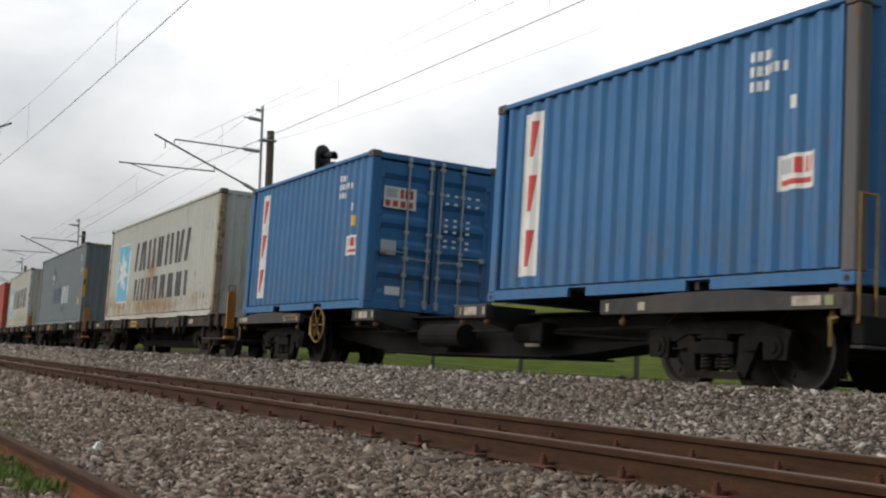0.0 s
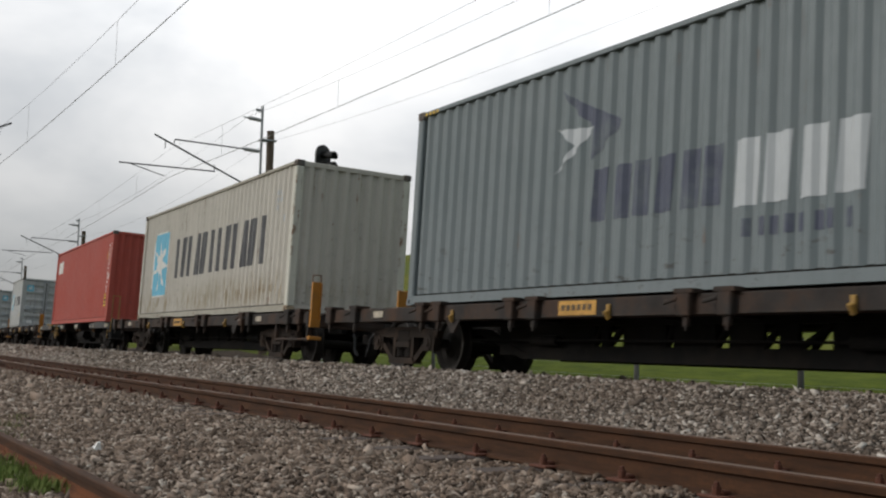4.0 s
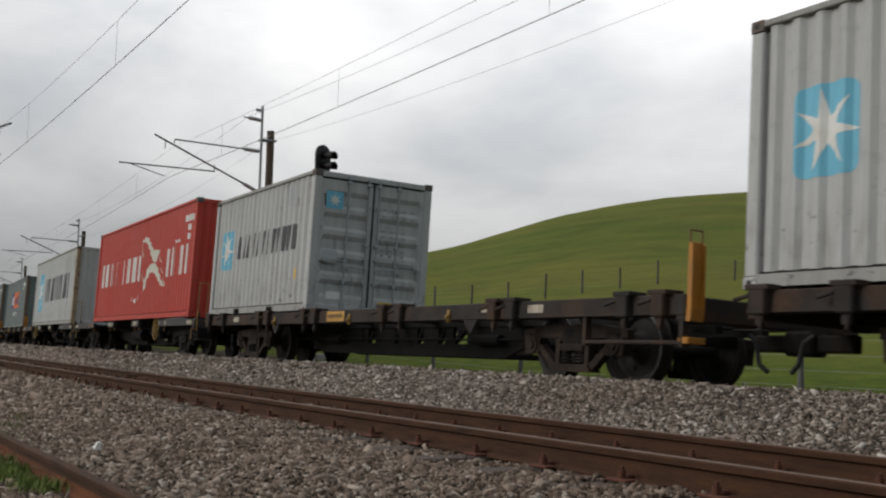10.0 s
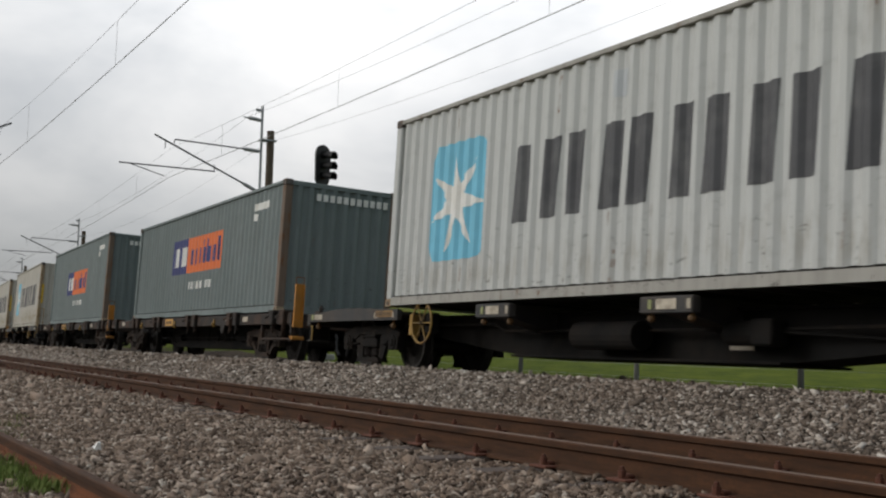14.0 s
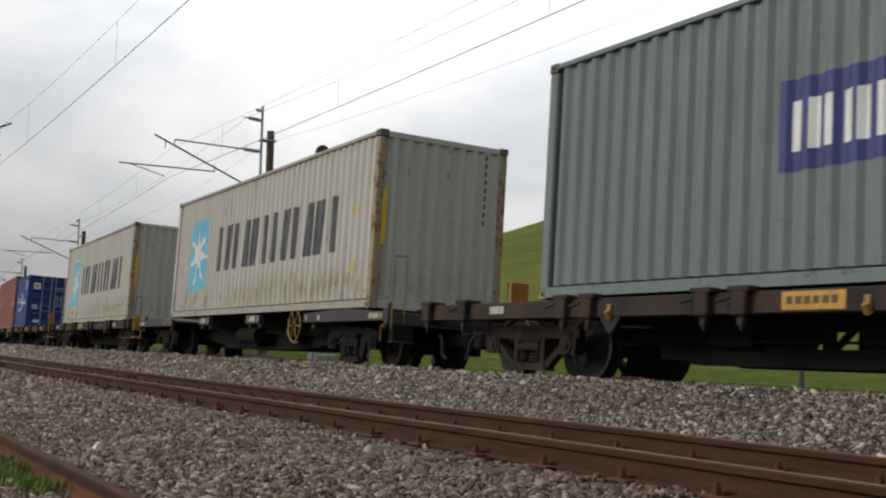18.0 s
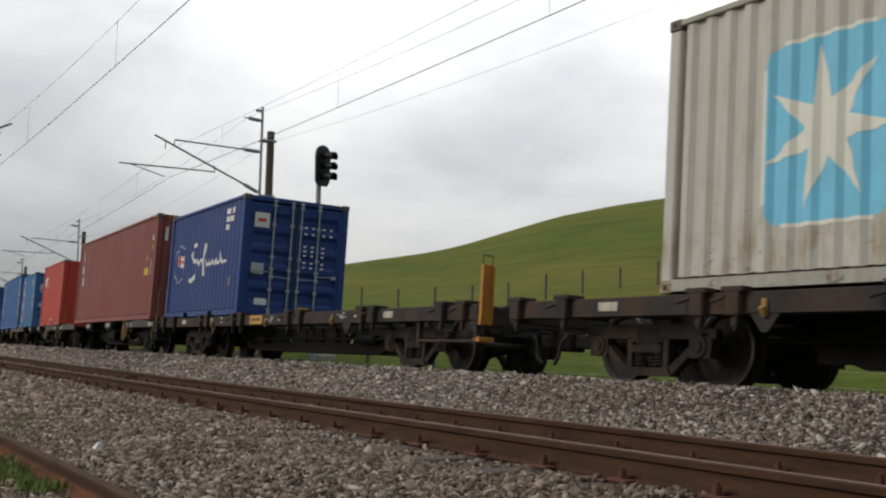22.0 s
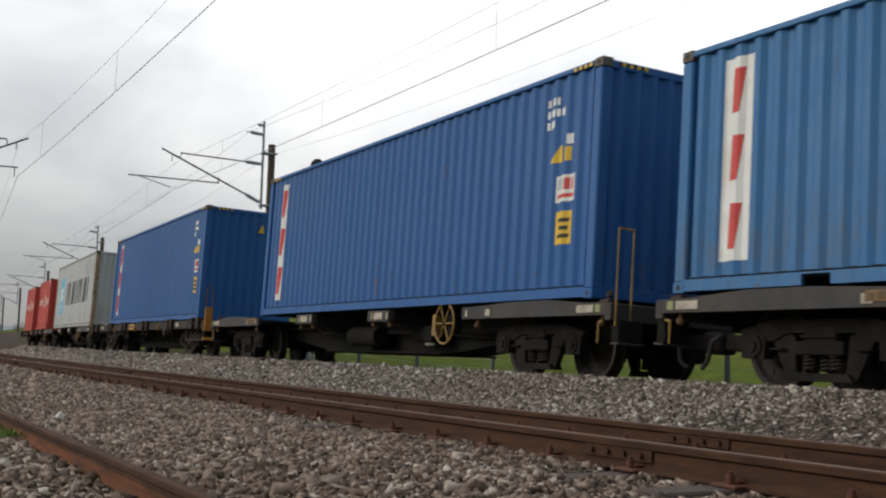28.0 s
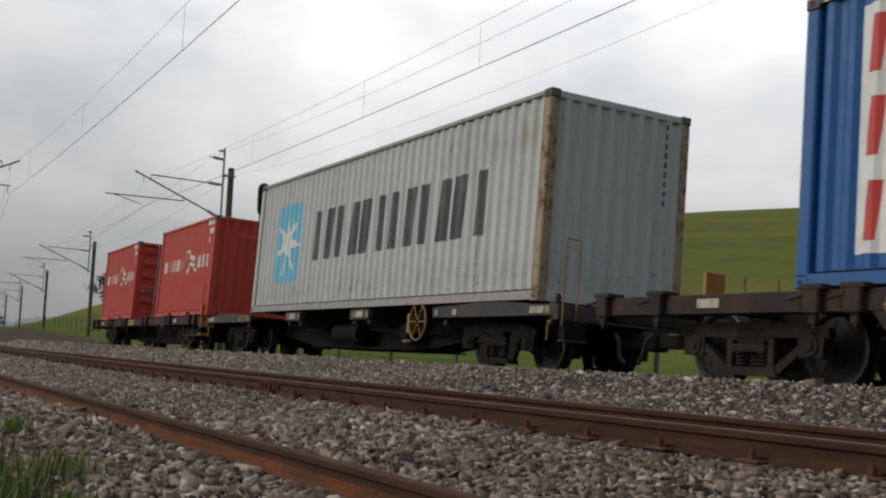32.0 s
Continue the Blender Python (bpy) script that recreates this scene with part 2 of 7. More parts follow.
def ground_mat(name, kind):
    """Gravel, pasture, or the ragged edge where weeds creep into the gravel."""
    m, nt, bs = node_mat(name)
    co = coords(nt)
    if kind == "gravel":
        c, h = gravel_net(nt, co)
    elif kind == "grass":
        c, h = grass_net(nt, co)
    else:
        (c1, h1), (c2, h2) = gravel_net(nt, co), grass_net(nt, co)
        sx = nt.nodes.new("ShaderNodeSeparateXYZ")
        nt.links.new(co, sx.inputs["Vector"])
        dry = nt.nodes.new("ShaderNodeMath")
        dry.operation = "MULTIPLY"
        nt.links.new(ramp(nt, noise_tex(nt, co, 3.0, 5, 0.7), [(0.4, 0.0), (0.65, 0.8)]), dry.inputs[0])
        nt.links.new(map_range(nt, sx.outputs["Y"], -3.1, -1.4), dry.inputs[1])
        c2 = mixed(nt, dry.outputs["Value"], c2, (0.16, 0.135, 0.07))
        edge = nt.nodes.new("ShaderNodeMath")
        edge.operation = "MULTIPLY_ADD"
        nt.links.new(noise_tex(nt, co, 0.9, 6, 0.7), edge.inputs[0])
        edge.inputs[1].default_value = 3.2
        nt.links.new(sx.outputs["Y"], edge.inputs[2])
        fac = map_range(nt, edge.outputs["Value"], 1.5, 0.7)
        c, h = mixed(nt, fac, c1, c2), mixed(nt, fac, h1, h2)
    nt.links.new(c, bs.inputs["Base Color"])
    bs.inputs["Roughness"].default_value = 0.95
    bs.inputs["Specular IOR Level"].default_value = 0.05
    bump(nt, bs, h, 0.6 if kind == "grass" else 0.9, 0.15 if kind == "grass" else 0.04)
    return m


def rail_mat(name, base=(0.038, 0.0195, 0.0115), hot=(0.092, 0.041, 0.0195)):
    m, nt, bs = node_mat(name)
    co = coords(nt)
    st = coords(nt, "Object", (1.2, 9.0, 9.0))
    a = noise_tex(nt, st, 2.2, 6, 0.65)
    b = noise_tex(nt, co, 45.0, 4)
    c = mixed(nt, ramp(nt, a, [(0.35, 0.0), (0.7, 1.0)]), base, hot)
    c = mixed(nt, ramp(nt, b, [(0.4, 0.0), (0.8, 0.6)]), c, (0.040, 0.023, 0.015))
    nt.links.new(c, bs.inputs["Base Color"])
    bs.inputs["Roughness"].default_value = 0.88
    bs.inputs["Specular IOR Level"].default_value = 0.18
    bump(nt, bs, b, 0.35, 0.004)
    return m


def leaf_mat(name, a, b):
    m, nt, bs = node_mat(name)
    g = nt.nodes.new("ShaderNodeNewGeometry")
    nt.links.new(ramp(nt, g.outputs["Random Per Island"], [(0.0, a), (1.0, b)]), bs.inputs["Base Color"])
    bs.inputs["Roughness"].default_value = 0.8
    bs.inputs["Specular IOR Level"].default_value = 0.2
    return m


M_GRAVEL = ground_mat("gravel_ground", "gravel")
M_GRASS = ground_mat("pasture_grass", "grass")
M_VERGE = ground_mat("weedy_gravel_edge", "edge")
M_STONE = stone_mat("ballast_stone_brown", [(0.0, (0.056, 0.038, 0.027)), (0.36, (0.158, 0.113, 0.083)), (0.74, (0.318, 0.241, 0.186)), (0.92, (0.445, 0.367, 0.298)), (1.0, (0.560, 0.500, 0.428))])
M_STONE_R = stone_mat("ballast_stone_rust_dusted", [(0.0, (0.050, 0.031, 0.022)), (0.36, (0.131, 0.088, 0.063)), (0.76, (0.248, 0.180, 0.135)), (0.93, (0.369, 0.297, 0.234)), (1.0, (0.540, 0.477, 0.405))])
M_STONE_G = stone_mat("ballast_stone_grey", [(0.0, (0.050, 0.038, 0.029)), (0.35, (0.163, 0.129, 0.103)), (0.72, (0.346, 0.286, 0.235)), (0.91, (0.505, 0.442, 0.378)), (1.0, (0.650, 0.600, 0.530))])
M_RAIL = rail_mat("rusty_rail")
M_RAIL_O = rail_mat("orange_rusty_rail", (0.085, 0.036, 0.018), (0.215, 0.072, 0.026))
M_RAILTOP = plain("rail_top_brown", (0.135, 0.088, 0.062), 0.75, 0.0, 0.3, 2.0, 0.15, (0.10, 0.055, 0.035))
M_HEAD = plain("rail_head_steel", (0.20, 0.16, 0.135), 0.45, 0.55, 0.3, 3.0)
M_FAST = plain("rail_fastener_iron", (0.105, 0.038, 0.022), 0.85, 0.1, 0.35, 20)
M_SLEEPER = plain("weathered_timber", (0.070, 0.050, 0.040), 0.92, 0, 0.35, 4, 0.6)
M_WOOD = plain("pole_timber", (0.115, 0.085, 0.062), 0.9, 0, 0.3, 2.5, 0.6)
M_GALV = plain("galvanised_steel", (0.30, 0.31, 0.32), 0.5, 0.5, 0.2, 5)
M_DARKSTEEL = plain("dark_arm_steel", (0.10, 0.10, 0.105), 0.55, 0.4, 0.2, 5)
M_PORC = plain("insulator_grey", (0.34, 0.34, 0.34), 0.4, 0, 0.15, 8)
M_WIRE = plain("weathered_copper_wire", (0.22, 0.215, 0.21), 0.6, 0.4, 0.15, 3)
M_BLACK = plain("signal_black", (0.016, 0.016, 0.017), 0.5, 0, 0.3, 6)
M_WHITE = plain("white_paint", (0.72, 0.71, 0.67), 0.6, 0, 0.08, 5)
M_LENS = plain("dark_red_lens", (0.10, 0.008, 0.01), 0.2, 0, 0.2, 8)
M_CONC = plain("concrete", (0.33, 0.32, 0.30), 0.9, 0, 0.2, 3)
M_POST = plain("fence_post_timber", (0.10, 0.09, 0.075), 0.9, 0, 0.3, 6)
M_POSTG = plain("grey_fence_post", (0.13, 0.125, 0.115), 0.9, 0, 0.25, 6)

# wagon finishes
M_FRAME = plain("grimy_black_steel", (0.0105, 0.010, 0.0095), 0.95, 0.0, 0.35, 3, 0.25, (0.020, 0.016, 0.013), 0.15)
M_SILL = plain("dark_grey_sill_paint", (0.033, 0.032, 0.032), 0.7, 0.05, 0.35, 2, 0.25, (0.066, 0.050, 0.038))
M_BROWN = plain("brown_grimy_steel", (0.034, 0.029, 0.026), 0.85, 0.05, 0.5, 2.5, 0.3, (0.075, 0.040, 0.024), 0.25)
M_BOGIE = plain("brake_dust_iron", (0.011, 0.0095, 0.0085), 0.95, 0.0, 0.4, 5, 0.3, (0.026, 0.019, 0.014), 0.2)
M_BOGIE_OLD = plain("rusty_brown_bogie_iron", (0.027, 0.0205, 0.0165), 0.95, 0.0, 0.4, 5, 0.3, (0.056, 0.036, 0.025), 0.2)
M_WHEEL = plain("wheel_iron", (0.022, 0.018, 0.015), 0.75, 0.15, 0.35, 5)
M_TREAD = plain("worn_wheel_tread", (0.085, 0.078, 0.072), 0.5, 0.4, 0.15, 8)
M_YELLOW = plain("handrail_yellow", (0.30, 0.175, 0.038), 0.6, 0, 0.25, 5, 0.15, (0.17, 0.10, 0.045))
M_LOOP = plain("rusty_orange_pipe", (0.17, 0.075, 0.030), 0.75, 0, 0.3, 9, 0.2, (0.07, 0.04, 0.03))
M_WEIGHT = plain("dull_orange_iron", (0.20, 0.105, 0.035), 0.75, 0, 0.35, 9, 0.2, (0.06, 0.045, 0.035))
M_HOOP = plain("grimy_yellow_pipe", (0.30, 0.18, 0.04), 0.65, 0, 0.25, 5, 0.15, (0.12, 0.08, 0.04))
M_ORANGE = plain("post_orange_yellow", (0.43, 0.180, 0.022), 0.6, 0, 0.15, 4, 0.15, (0.30, 0.15, 0.05))
M_REFL = plain("reflector_cream", (0.46, 0.40, 0.31), 0.5, 0, 0.3, 10, 0.2, (0.22, 0.18, 0.13))
M_REFLY = plain("reflector_lime", (0.24, 0.255, 0.10), 0.45, 0, 0.15, 10)
M_PEEL = plain("peeled_pale_paint", (0.40, 0.39, 0.37), 0.8, 0, 0.3, 12, 0.2, (0.16, 0.13, 0.11))
M_PLATE = plain("number_panel_ochre", (0.52, 0.28, 0.06), 0.7, 0, 0.3, 7, 0.15, (0.22, 0.12, 0.05))
M_PLATED = plain("number_panel_dull", (0.27, 0.150, 0.050), 0.75, 0, 0.35, 7, 0.3, (0.12, 0.075, 0.045))
M_BARN = plain("faded_number_ink", (0.115, 0.078, 0.045), 0.8, 0, 0.2, 8)
M_BARD = plain("dark_lettering", (0.03, 0.028, 0.025), 0.7, 0, 0.2, 8)
M_SPRING = plain("spring_steel", (0.030, 0.023, 0.019), 0.8, 0.1, 0.3, 10)

# container finishes
P_BLUE = paint("container_mid_blue", (0.032, 0.145, 0.325), 0.03, 0.30, 0.16, 0.5, 1, [(-2.9, 2.9, 0.15, 0.75, 0.55, (0.10, 0.125, 0.150)), (1.2, 2.9, 0.3, 1.6, 0.30, (0.115, 0.125, 0.135))])
P_BLUEPOST = paint("weathered_brown_blue_post", (0.125, 0.115, 0.115), 0.4, 0.5, 0.1, 0.7, 17)
P_BLUE2 = paint("container_deep_blue", (0.015, 0.097, 0.285), 0.03, 0.14, 0.08, 0.45, 2)
P_BLUE3 = paint("container_royal_blue", (0.014, 0.043, 0.175), 0.03, 0.2, 0.1, 0.5, 3)
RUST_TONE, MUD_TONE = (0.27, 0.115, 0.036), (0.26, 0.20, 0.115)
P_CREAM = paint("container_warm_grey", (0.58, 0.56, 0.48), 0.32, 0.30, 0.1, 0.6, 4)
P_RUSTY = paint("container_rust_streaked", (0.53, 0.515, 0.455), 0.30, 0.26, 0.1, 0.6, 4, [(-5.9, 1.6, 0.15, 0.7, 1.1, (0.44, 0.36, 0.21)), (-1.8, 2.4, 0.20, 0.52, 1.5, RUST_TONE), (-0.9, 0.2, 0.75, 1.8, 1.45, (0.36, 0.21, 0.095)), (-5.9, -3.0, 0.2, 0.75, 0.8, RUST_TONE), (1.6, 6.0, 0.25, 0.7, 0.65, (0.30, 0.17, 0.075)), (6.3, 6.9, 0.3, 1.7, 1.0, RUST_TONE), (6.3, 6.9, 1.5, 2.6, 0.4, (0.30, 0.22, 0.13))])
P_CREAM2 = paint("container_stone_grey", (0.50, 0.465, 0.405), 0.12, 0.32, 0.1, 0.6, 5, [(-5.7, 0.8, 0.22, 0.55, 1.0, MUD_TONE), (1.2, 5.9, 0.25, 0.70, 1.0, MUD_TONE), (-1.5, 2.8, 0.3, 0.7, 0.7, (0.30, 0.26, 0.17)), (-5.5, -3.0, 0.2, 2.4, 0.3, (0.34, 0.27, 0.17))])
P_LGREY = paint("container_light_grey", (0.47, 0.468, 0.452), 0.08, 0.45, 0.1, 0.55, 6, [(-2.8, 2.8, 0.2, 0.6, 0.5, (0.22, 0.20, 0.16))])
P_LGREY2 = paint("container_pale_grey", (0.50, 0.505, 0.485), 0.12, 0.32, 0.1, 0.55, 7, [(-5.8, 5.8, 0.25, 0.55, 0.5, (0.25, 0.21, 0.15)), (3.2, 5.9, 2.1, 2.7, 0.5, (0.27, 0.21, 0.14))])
P_DGREY = paint("container_slate_grey", (0.145, 0.172, 0.178), 0.03, 0.2, 0.25, 0.5, 8)
P_DGREY2 = paint("container_green_grey", (0.150, 0.183, 0.178), 0.05, 0.35, 0.25, 0.55, 9, [(-5.8, 5.8, 0.3, 2.3, 0.35, (0.14, 0.15, 0.14))])
P_RED = paint("container_faded_red", (0.40, 0.068, 0.046), 0.06, 0.25, 0.14, 0.55, 10)
P_RED2 = paint("container_bright_red", (0.49, 0.048, 0.029), 0.04, 0.18, 0.12, 0.5, 11)
P_MAROON = paint("container_maroon", (0.245, 0.064, 0.048), 0.04, 0.22, 0.15, 0.55, 12)
P_RUST = paint("rusted_corner_steel", (0.37, 0.285, 0.185), 0.75, 0.55, 0.1, 0.75, 13)
P_RUSTD = paint("dark_rusted_post", (0.175, 0.125, 0.092), 0.5, 0.5, 0.1, 0.75, 18)
M_CAST = plain("corner_casting_dark", (0.125, 0.118, 0.110), 0.75, 0.2, 0.35, 8, 0.3, (0.13, 0.075, 0.04))
M_ROD = plain("galvanised_lock_rod", (0.36, 0.37, 0.38), 0.45, 0.5, 0.15, 8)
M_RUBBER = plain("door_rubber", (0.02, 0.02, 0.021), 0.7, 0, 0.2, 8)
# near-black, to paint the shadow in the slot above the bottom rail
M_SLOT_SHADE = plain("slot_shade_dark", (0.018, 0.016, 0.014), 0.95, 0, 0.3, 6, 0.2, None, 0.1)
M_UNDER = plain("container_underside", (0.05, 0.045, 0.04), 0.85, 0, 0.3, 4)
D_SKY = plain("decal_sky_blue", (0.16, 0.47, 0.62), 0.6, 0, 0.12, 3)
D_WHITE = plain("decal_white", (0.74, 0.73, 0.69), 0.6, 0, 0.1, 3, 0.1, (0.60, 0.57, 0.5))
D_CREAM = plain("decal_cream", (0.66, 0.63, 0.53), 0.6, 0, 0.1, 3)
D_CHAR = plain("decal_charcoal", (0.062, 0.062, 0.066), 0.65, 0, 0.25, 3, 0.1, (0.11, 0.11, 0.11))
D_RED = plain("decal_red", (0.55, 0.055, 0.045), 0.6, 0, 0.12, 3)
D_NAVY = plain("decal_navy", (0.035, 0.042, 0.16), 0.6, 0, 0.15, 3)
D_SLATE = plain("decal_slate_blue", (0.058, 0.066, 0.10), 0.6, 0, 0.2, 3, 0.15, (0.11, 0.13, 0.14))
D_ORANGE = plain("decal_orange", (0.72, 0.16, 0.035), 0.6, 0, 0.1, 3)
D_YEL = plain("decal_yellow", (0.68, 0.43, 0.03), 0.6, 0, 0.12, 5)
D_AMBER = plain("decal_amber", (0.62, 0.30, 0.02), 0.55, 0, 0.15, 6)
D_DIM = plain("decal_dull_grey", (0.29, 0.295, 0.29), 0.6, 0, 0.2, 3)
D_SILV = plain("decal_pale_grey", (0.42, 0.44, 0.45), 0.6, 0, 0.1, 3)

# top and bottom rails of the pale containers: a darker, browner paint of their own
DARK_RAIL = {P_CREAM2.name: paint("darker_stone_grey_rail", (0.36, 0.335, 0.275), 0.2, 0.5, 0.1, 0.65, 14),
         P_LGREY2.name: paint("darker_pale_grey_rail", (0.34, 0.325, 0.29), 0.2, 0.5, 0.1, 0.65, 15),
         P_LGREY.name: paint("darker_light_grey_rail", (0.33, 0.325, 0.30), 0.15, 0.5, 0.1, 0.65, 16)}


# ------------------------------------------------------------------ mesh helpers
def thing(name, label="", category="", group="", kind=""):
    ob = new(name)
    ob.empty_display_size = 0.3
    return tagged(ob, label, category, group, kind)


def mesh_of(bm, name, mat=None, smooth=False):
    me = bpy.data.meshes.new(name)
    bm.normal_update()
    bm.to_mesh(me)
    bm.free()
    if mat is not None:
        me.materials.append(mat)
    if smooth:
        me.polygons.foreach_set("use_smooth", [True] * len(me.polygons))
    return me


TINY = ("code_mark", "door_writing", "plate_mark", "name_plate_bar", "caution_mark_bar", "hazard_strip", "lettering", "name_bar", "door_plate_mark", "warning_strip_bar")


def part(name, bm, material, parent=None, label="", smooth=False):
    """One mesh object under a thing or a part. bm: a bmesh or ready mesh data."""
    me = bm if isinstance(bm, bpy.types.Mesh) else mesh_of(bm, name, material, smooth)
    ob = new(name, me)
    ob.parent = parent
    if label:
        ob["label"] = label
    if name in TINY:
        ob["kind"] = "stuff"
    return ob


def painted(name, me, material, parent, label=""):
    """A part on shared mesh data, in its own paint."""
    ob = new(name, me)
    ob.parent = parent
    ob.material_slots[0].link = "OBJECT"
    ob.material_slots[0].material = material
    if label:
        ob["label"] = label
    return ob


def box(bm, x0, x1, y0, y1, z0, z1, bev=0.0):
    r = bmesh.ops.create_cube(bm, size=1.0, matrix=Matrix.LocRotScale(
        ((x0 + x1) / 2, (y0 + y1) / 2, (z0 + z1) / 2), None, (abs(x1 - x0), abs(y1 - y0), abs(z1 - z0))))
    if bev:
        es = list({e for v in r["verts"] for e in v.link_edges})
        bmesh.ops.bevel(bm, geom=es, offset=bev, segments=1, affect="EDGES")
    return bm


def rod(bm, a, b, r, n=8, r2=None):
    a, b = Vector(a), Vector(b)
    d = b - a
    m = Matrix.Translation((a + b) / 2) @ d.to_track_quat("Z", "Y").to_matrix().to_4x4()
    bmesh.ops.create_cone(bm, cap_ends=True, segments=n, radius1=r, radius2=r if r2 is None else r2, depth=d.length, matrix=m)
    return bm


def extrude_profile(bm, pts, axis, a, b):
    """A convex or simple outline (u, v) pulled from a to b along axis 'x' (u=y, v=z) or 'y' (u=x, v=z)."""
    def at(u, v, w):
        return (w, u, v) if axis == "x" else (u, w, v)
    lo = [bm.verts.new(at(u, v, a)) for u, v in pts]
    hi = [bm.verts.new(at(u, v, b)) for u, v in pts]
    n = len(pts)
    for i in range(n):
        j = (i + 1) % n
        bm.faces.new((lo[i], lo[j], hi[j], hi[i]))
    bm.faces.new(list(reversed(lo)))
    bm.faces.new(hi)
    bmesh.ops.recalc_face_normals(bm, faces=bm.faces[:])
    return bm


def torus(bm, centre, R, r, axis="y", n=28, k=8):
    rings = []
    for i in range(n):
        a = 2 * math.pi * i / n
        ring = []
        for j in range(k):
            b = 2 * math.pi * j / k
            u, w = (R + r * math.cos(b)) * math.cos(a), (R + r * math.cos(b)) * math.sin(a)
            v = r * math.sin(b)
            p = (u, v, w) if axis == "y" else (v, u, w)
            ring.append(bm.verts.new(Vector(centre) + Vector(p)))
        rings.append(ring)
    for i in range(n):
        for j in range(k):
            bm.faces.new((rings[i][j], rings[(i + 1) % n][j], rings[(i + 1) % n][(j + 1) % k], rings[i][(j + 1) % k]))
    bmesh.ops.recalc_face_normals(bm, faces=bm.faces[:])
    return bm


def tube(bm, pts, r, n=8):
    """A bent pipe through the points."""
    for a, b in zip(pts, pts[1:]):
        rod(bm, a, b, r, n)
    for p in pts[1:-1]:
        bmesh.ops.create_icosphere(bm, subdivisions=1, radius=r, matrix=Matrix.Translation(p))
    return bm


def strand(bm, pts, r, n=4):
    """One unbroken thin wire through the points, which run mostly level."""
    prev = None
    for p in pts:
        p = Vector(p)
        ring = [bm.verts.new(p + Vector((0.7 * r * math.cos(2 * math.pi * k / n), 0.7 * r * math.cos(2 * math.pi * k / n), r * math.sin(2 * math.pi * k / n)))) for k in range(n)]
        if prev:
            for k in range(n):
                bm.faces.new((prev[k], prev[(k + 1) % n], ring[(k + 1) % n], ring[k]))
        prev = ring
    bmesh.ops.recalc_face_normals(bm, faces=bm.faces[:])
    return bm


def arrays_mesh(name, verts, faces, mat, smooth=False):
    """Mesh data from numpy arrays; faces all of one size."""
    me = bpy.data.meshes.new(name)
    nv, nf, c = len(verts), len(faces), faces.shape[1]
    me.vertices.add(nv)
    me.vertices.foreach_set("co", np.ascontiguousarray(verts, dtype=np.float32).ravel())
    me.loops.add(nf * c)
    me.loops.foreach_set("vertex_index", np.ascontiguousarray(faces, dtype=np.int32).ravel())
    me.polygons.add(nf)
    me.polygons.foreach_set("loop_start", np.arange(0, nf * c, c, dtype=np.int32))
    if smooth:
        me.polygons.foreach_set("use_smooth", np.ones(nf, dtype=bool))
    me.update(calc_edges=True)
    me.materials.append(mat)
    return me


# ------------------------------------------------------------------ the railway's line
CURVE = 0.0012525          # one over the radius, bending to the far side
S_WEST, S_EAST = -64.0, 60.0
LINE_Y = 9.035             # the main line passes the camera at this distance
RAIL_Z = 0.291             # its rail tops
CANT = radians(2.45)
LOOP_OFF = -4.80           # the loop track runs nearer to the camera
LOOP_RAIL_Z = 0.17


def along(s):
    """x, y and heading of the main line at s metres."""
    def arc(v):
        return math.sin(CURVE * v) / CURVE, (1 - math.cos(CURVE * v)) / CURVE, CURVE * v
    v = min(max(s, S_WEST), S_EAST)
    x, y, th = arc(v)
    return x + (s - v) * math.cos(th), LINE_Y + y + (s - v) * math.sin(th), th


def place(s, off, z):
    x, y, th = along(s)
    return Vector((x - off * math.sin(th), y + off * math.cos(th), z))


def loop_off(s):
    return LOOP_OFF + max(0.0, -40.0 - s) * 0.021


def on_line(s, up):
    """The pose of a vehicle at s whose floor lies up metres over the canted rails."""
    x, y, th = along(s)
    return pose(x, y, RAIL_Z, math.degrees(-CANT), 0, math.degrees(th)) @ Matrix.Translation((0, 0, up))


def sweep(name, outline, stations, off, z, mat, closed=True, smooth=False, wobble=0.0):
    """An outline of (across, up) carried along the line."""
    n = len(outline)
    vs, fs = [], []
    for i, s in enumerate(stations):
        o = off(s) if callable(off) else off
        for u, v in outline:
            w = wobble * noise.noise((s * 0.7, u * 2.1, v + 3.0))
            vs.append(place(s, o + u, z + v + w))
        if i:
            for j in range(n if closed else n - 1):
                k = (j + 1) % n
                a, b = (i - 1) * n, i * n
                fs.append((a + j, b + j, b + k, a + k))
    me = bpy.data.meshes.new(name)
    if closed:
        fs.append(tuple(range(n))[::-1])
        fs.append(tuple(range((len(stations) - 1) * n, len(stations) * n)))
    me.from_pydata([tuple(v) for v in vs], [], fs)
    me.materials.append(mat)
    bm = bmesh.new()
    bm.from_mesh(me)
    bmesh.ops.recalc_face_normals(bm, faces=bm.faces[:])
    bm.to_mesh(me)
    bm.free()
    if smooth:
        me.polygons.foreach_set("use_smooth", [True] * len(me.polygons))
    return me


# ------------------------------------------------------------------ ground, hill
HILL_AZ = [-60, 0, 10, 24.1, 26.5, 29.7, 33.4, 38.9, 43.2, 48.9, 54.2, 58.7, 59.9, 64.4, 67.9, 69.7, 75.2, 77.5, 79.9, 81.8, 90, 120, 180]
HILL_EL = [3, 5.5, 6.8, 8.08, 8.31, 8.61, 8.78, 8.41, 8.24, 7.89, 6.93, 5.44, 4.98, 4.37, 3.75, 3.40, 2.65, 2.33, 1.29, 0.48, 0.2, 0.2, 0.4]

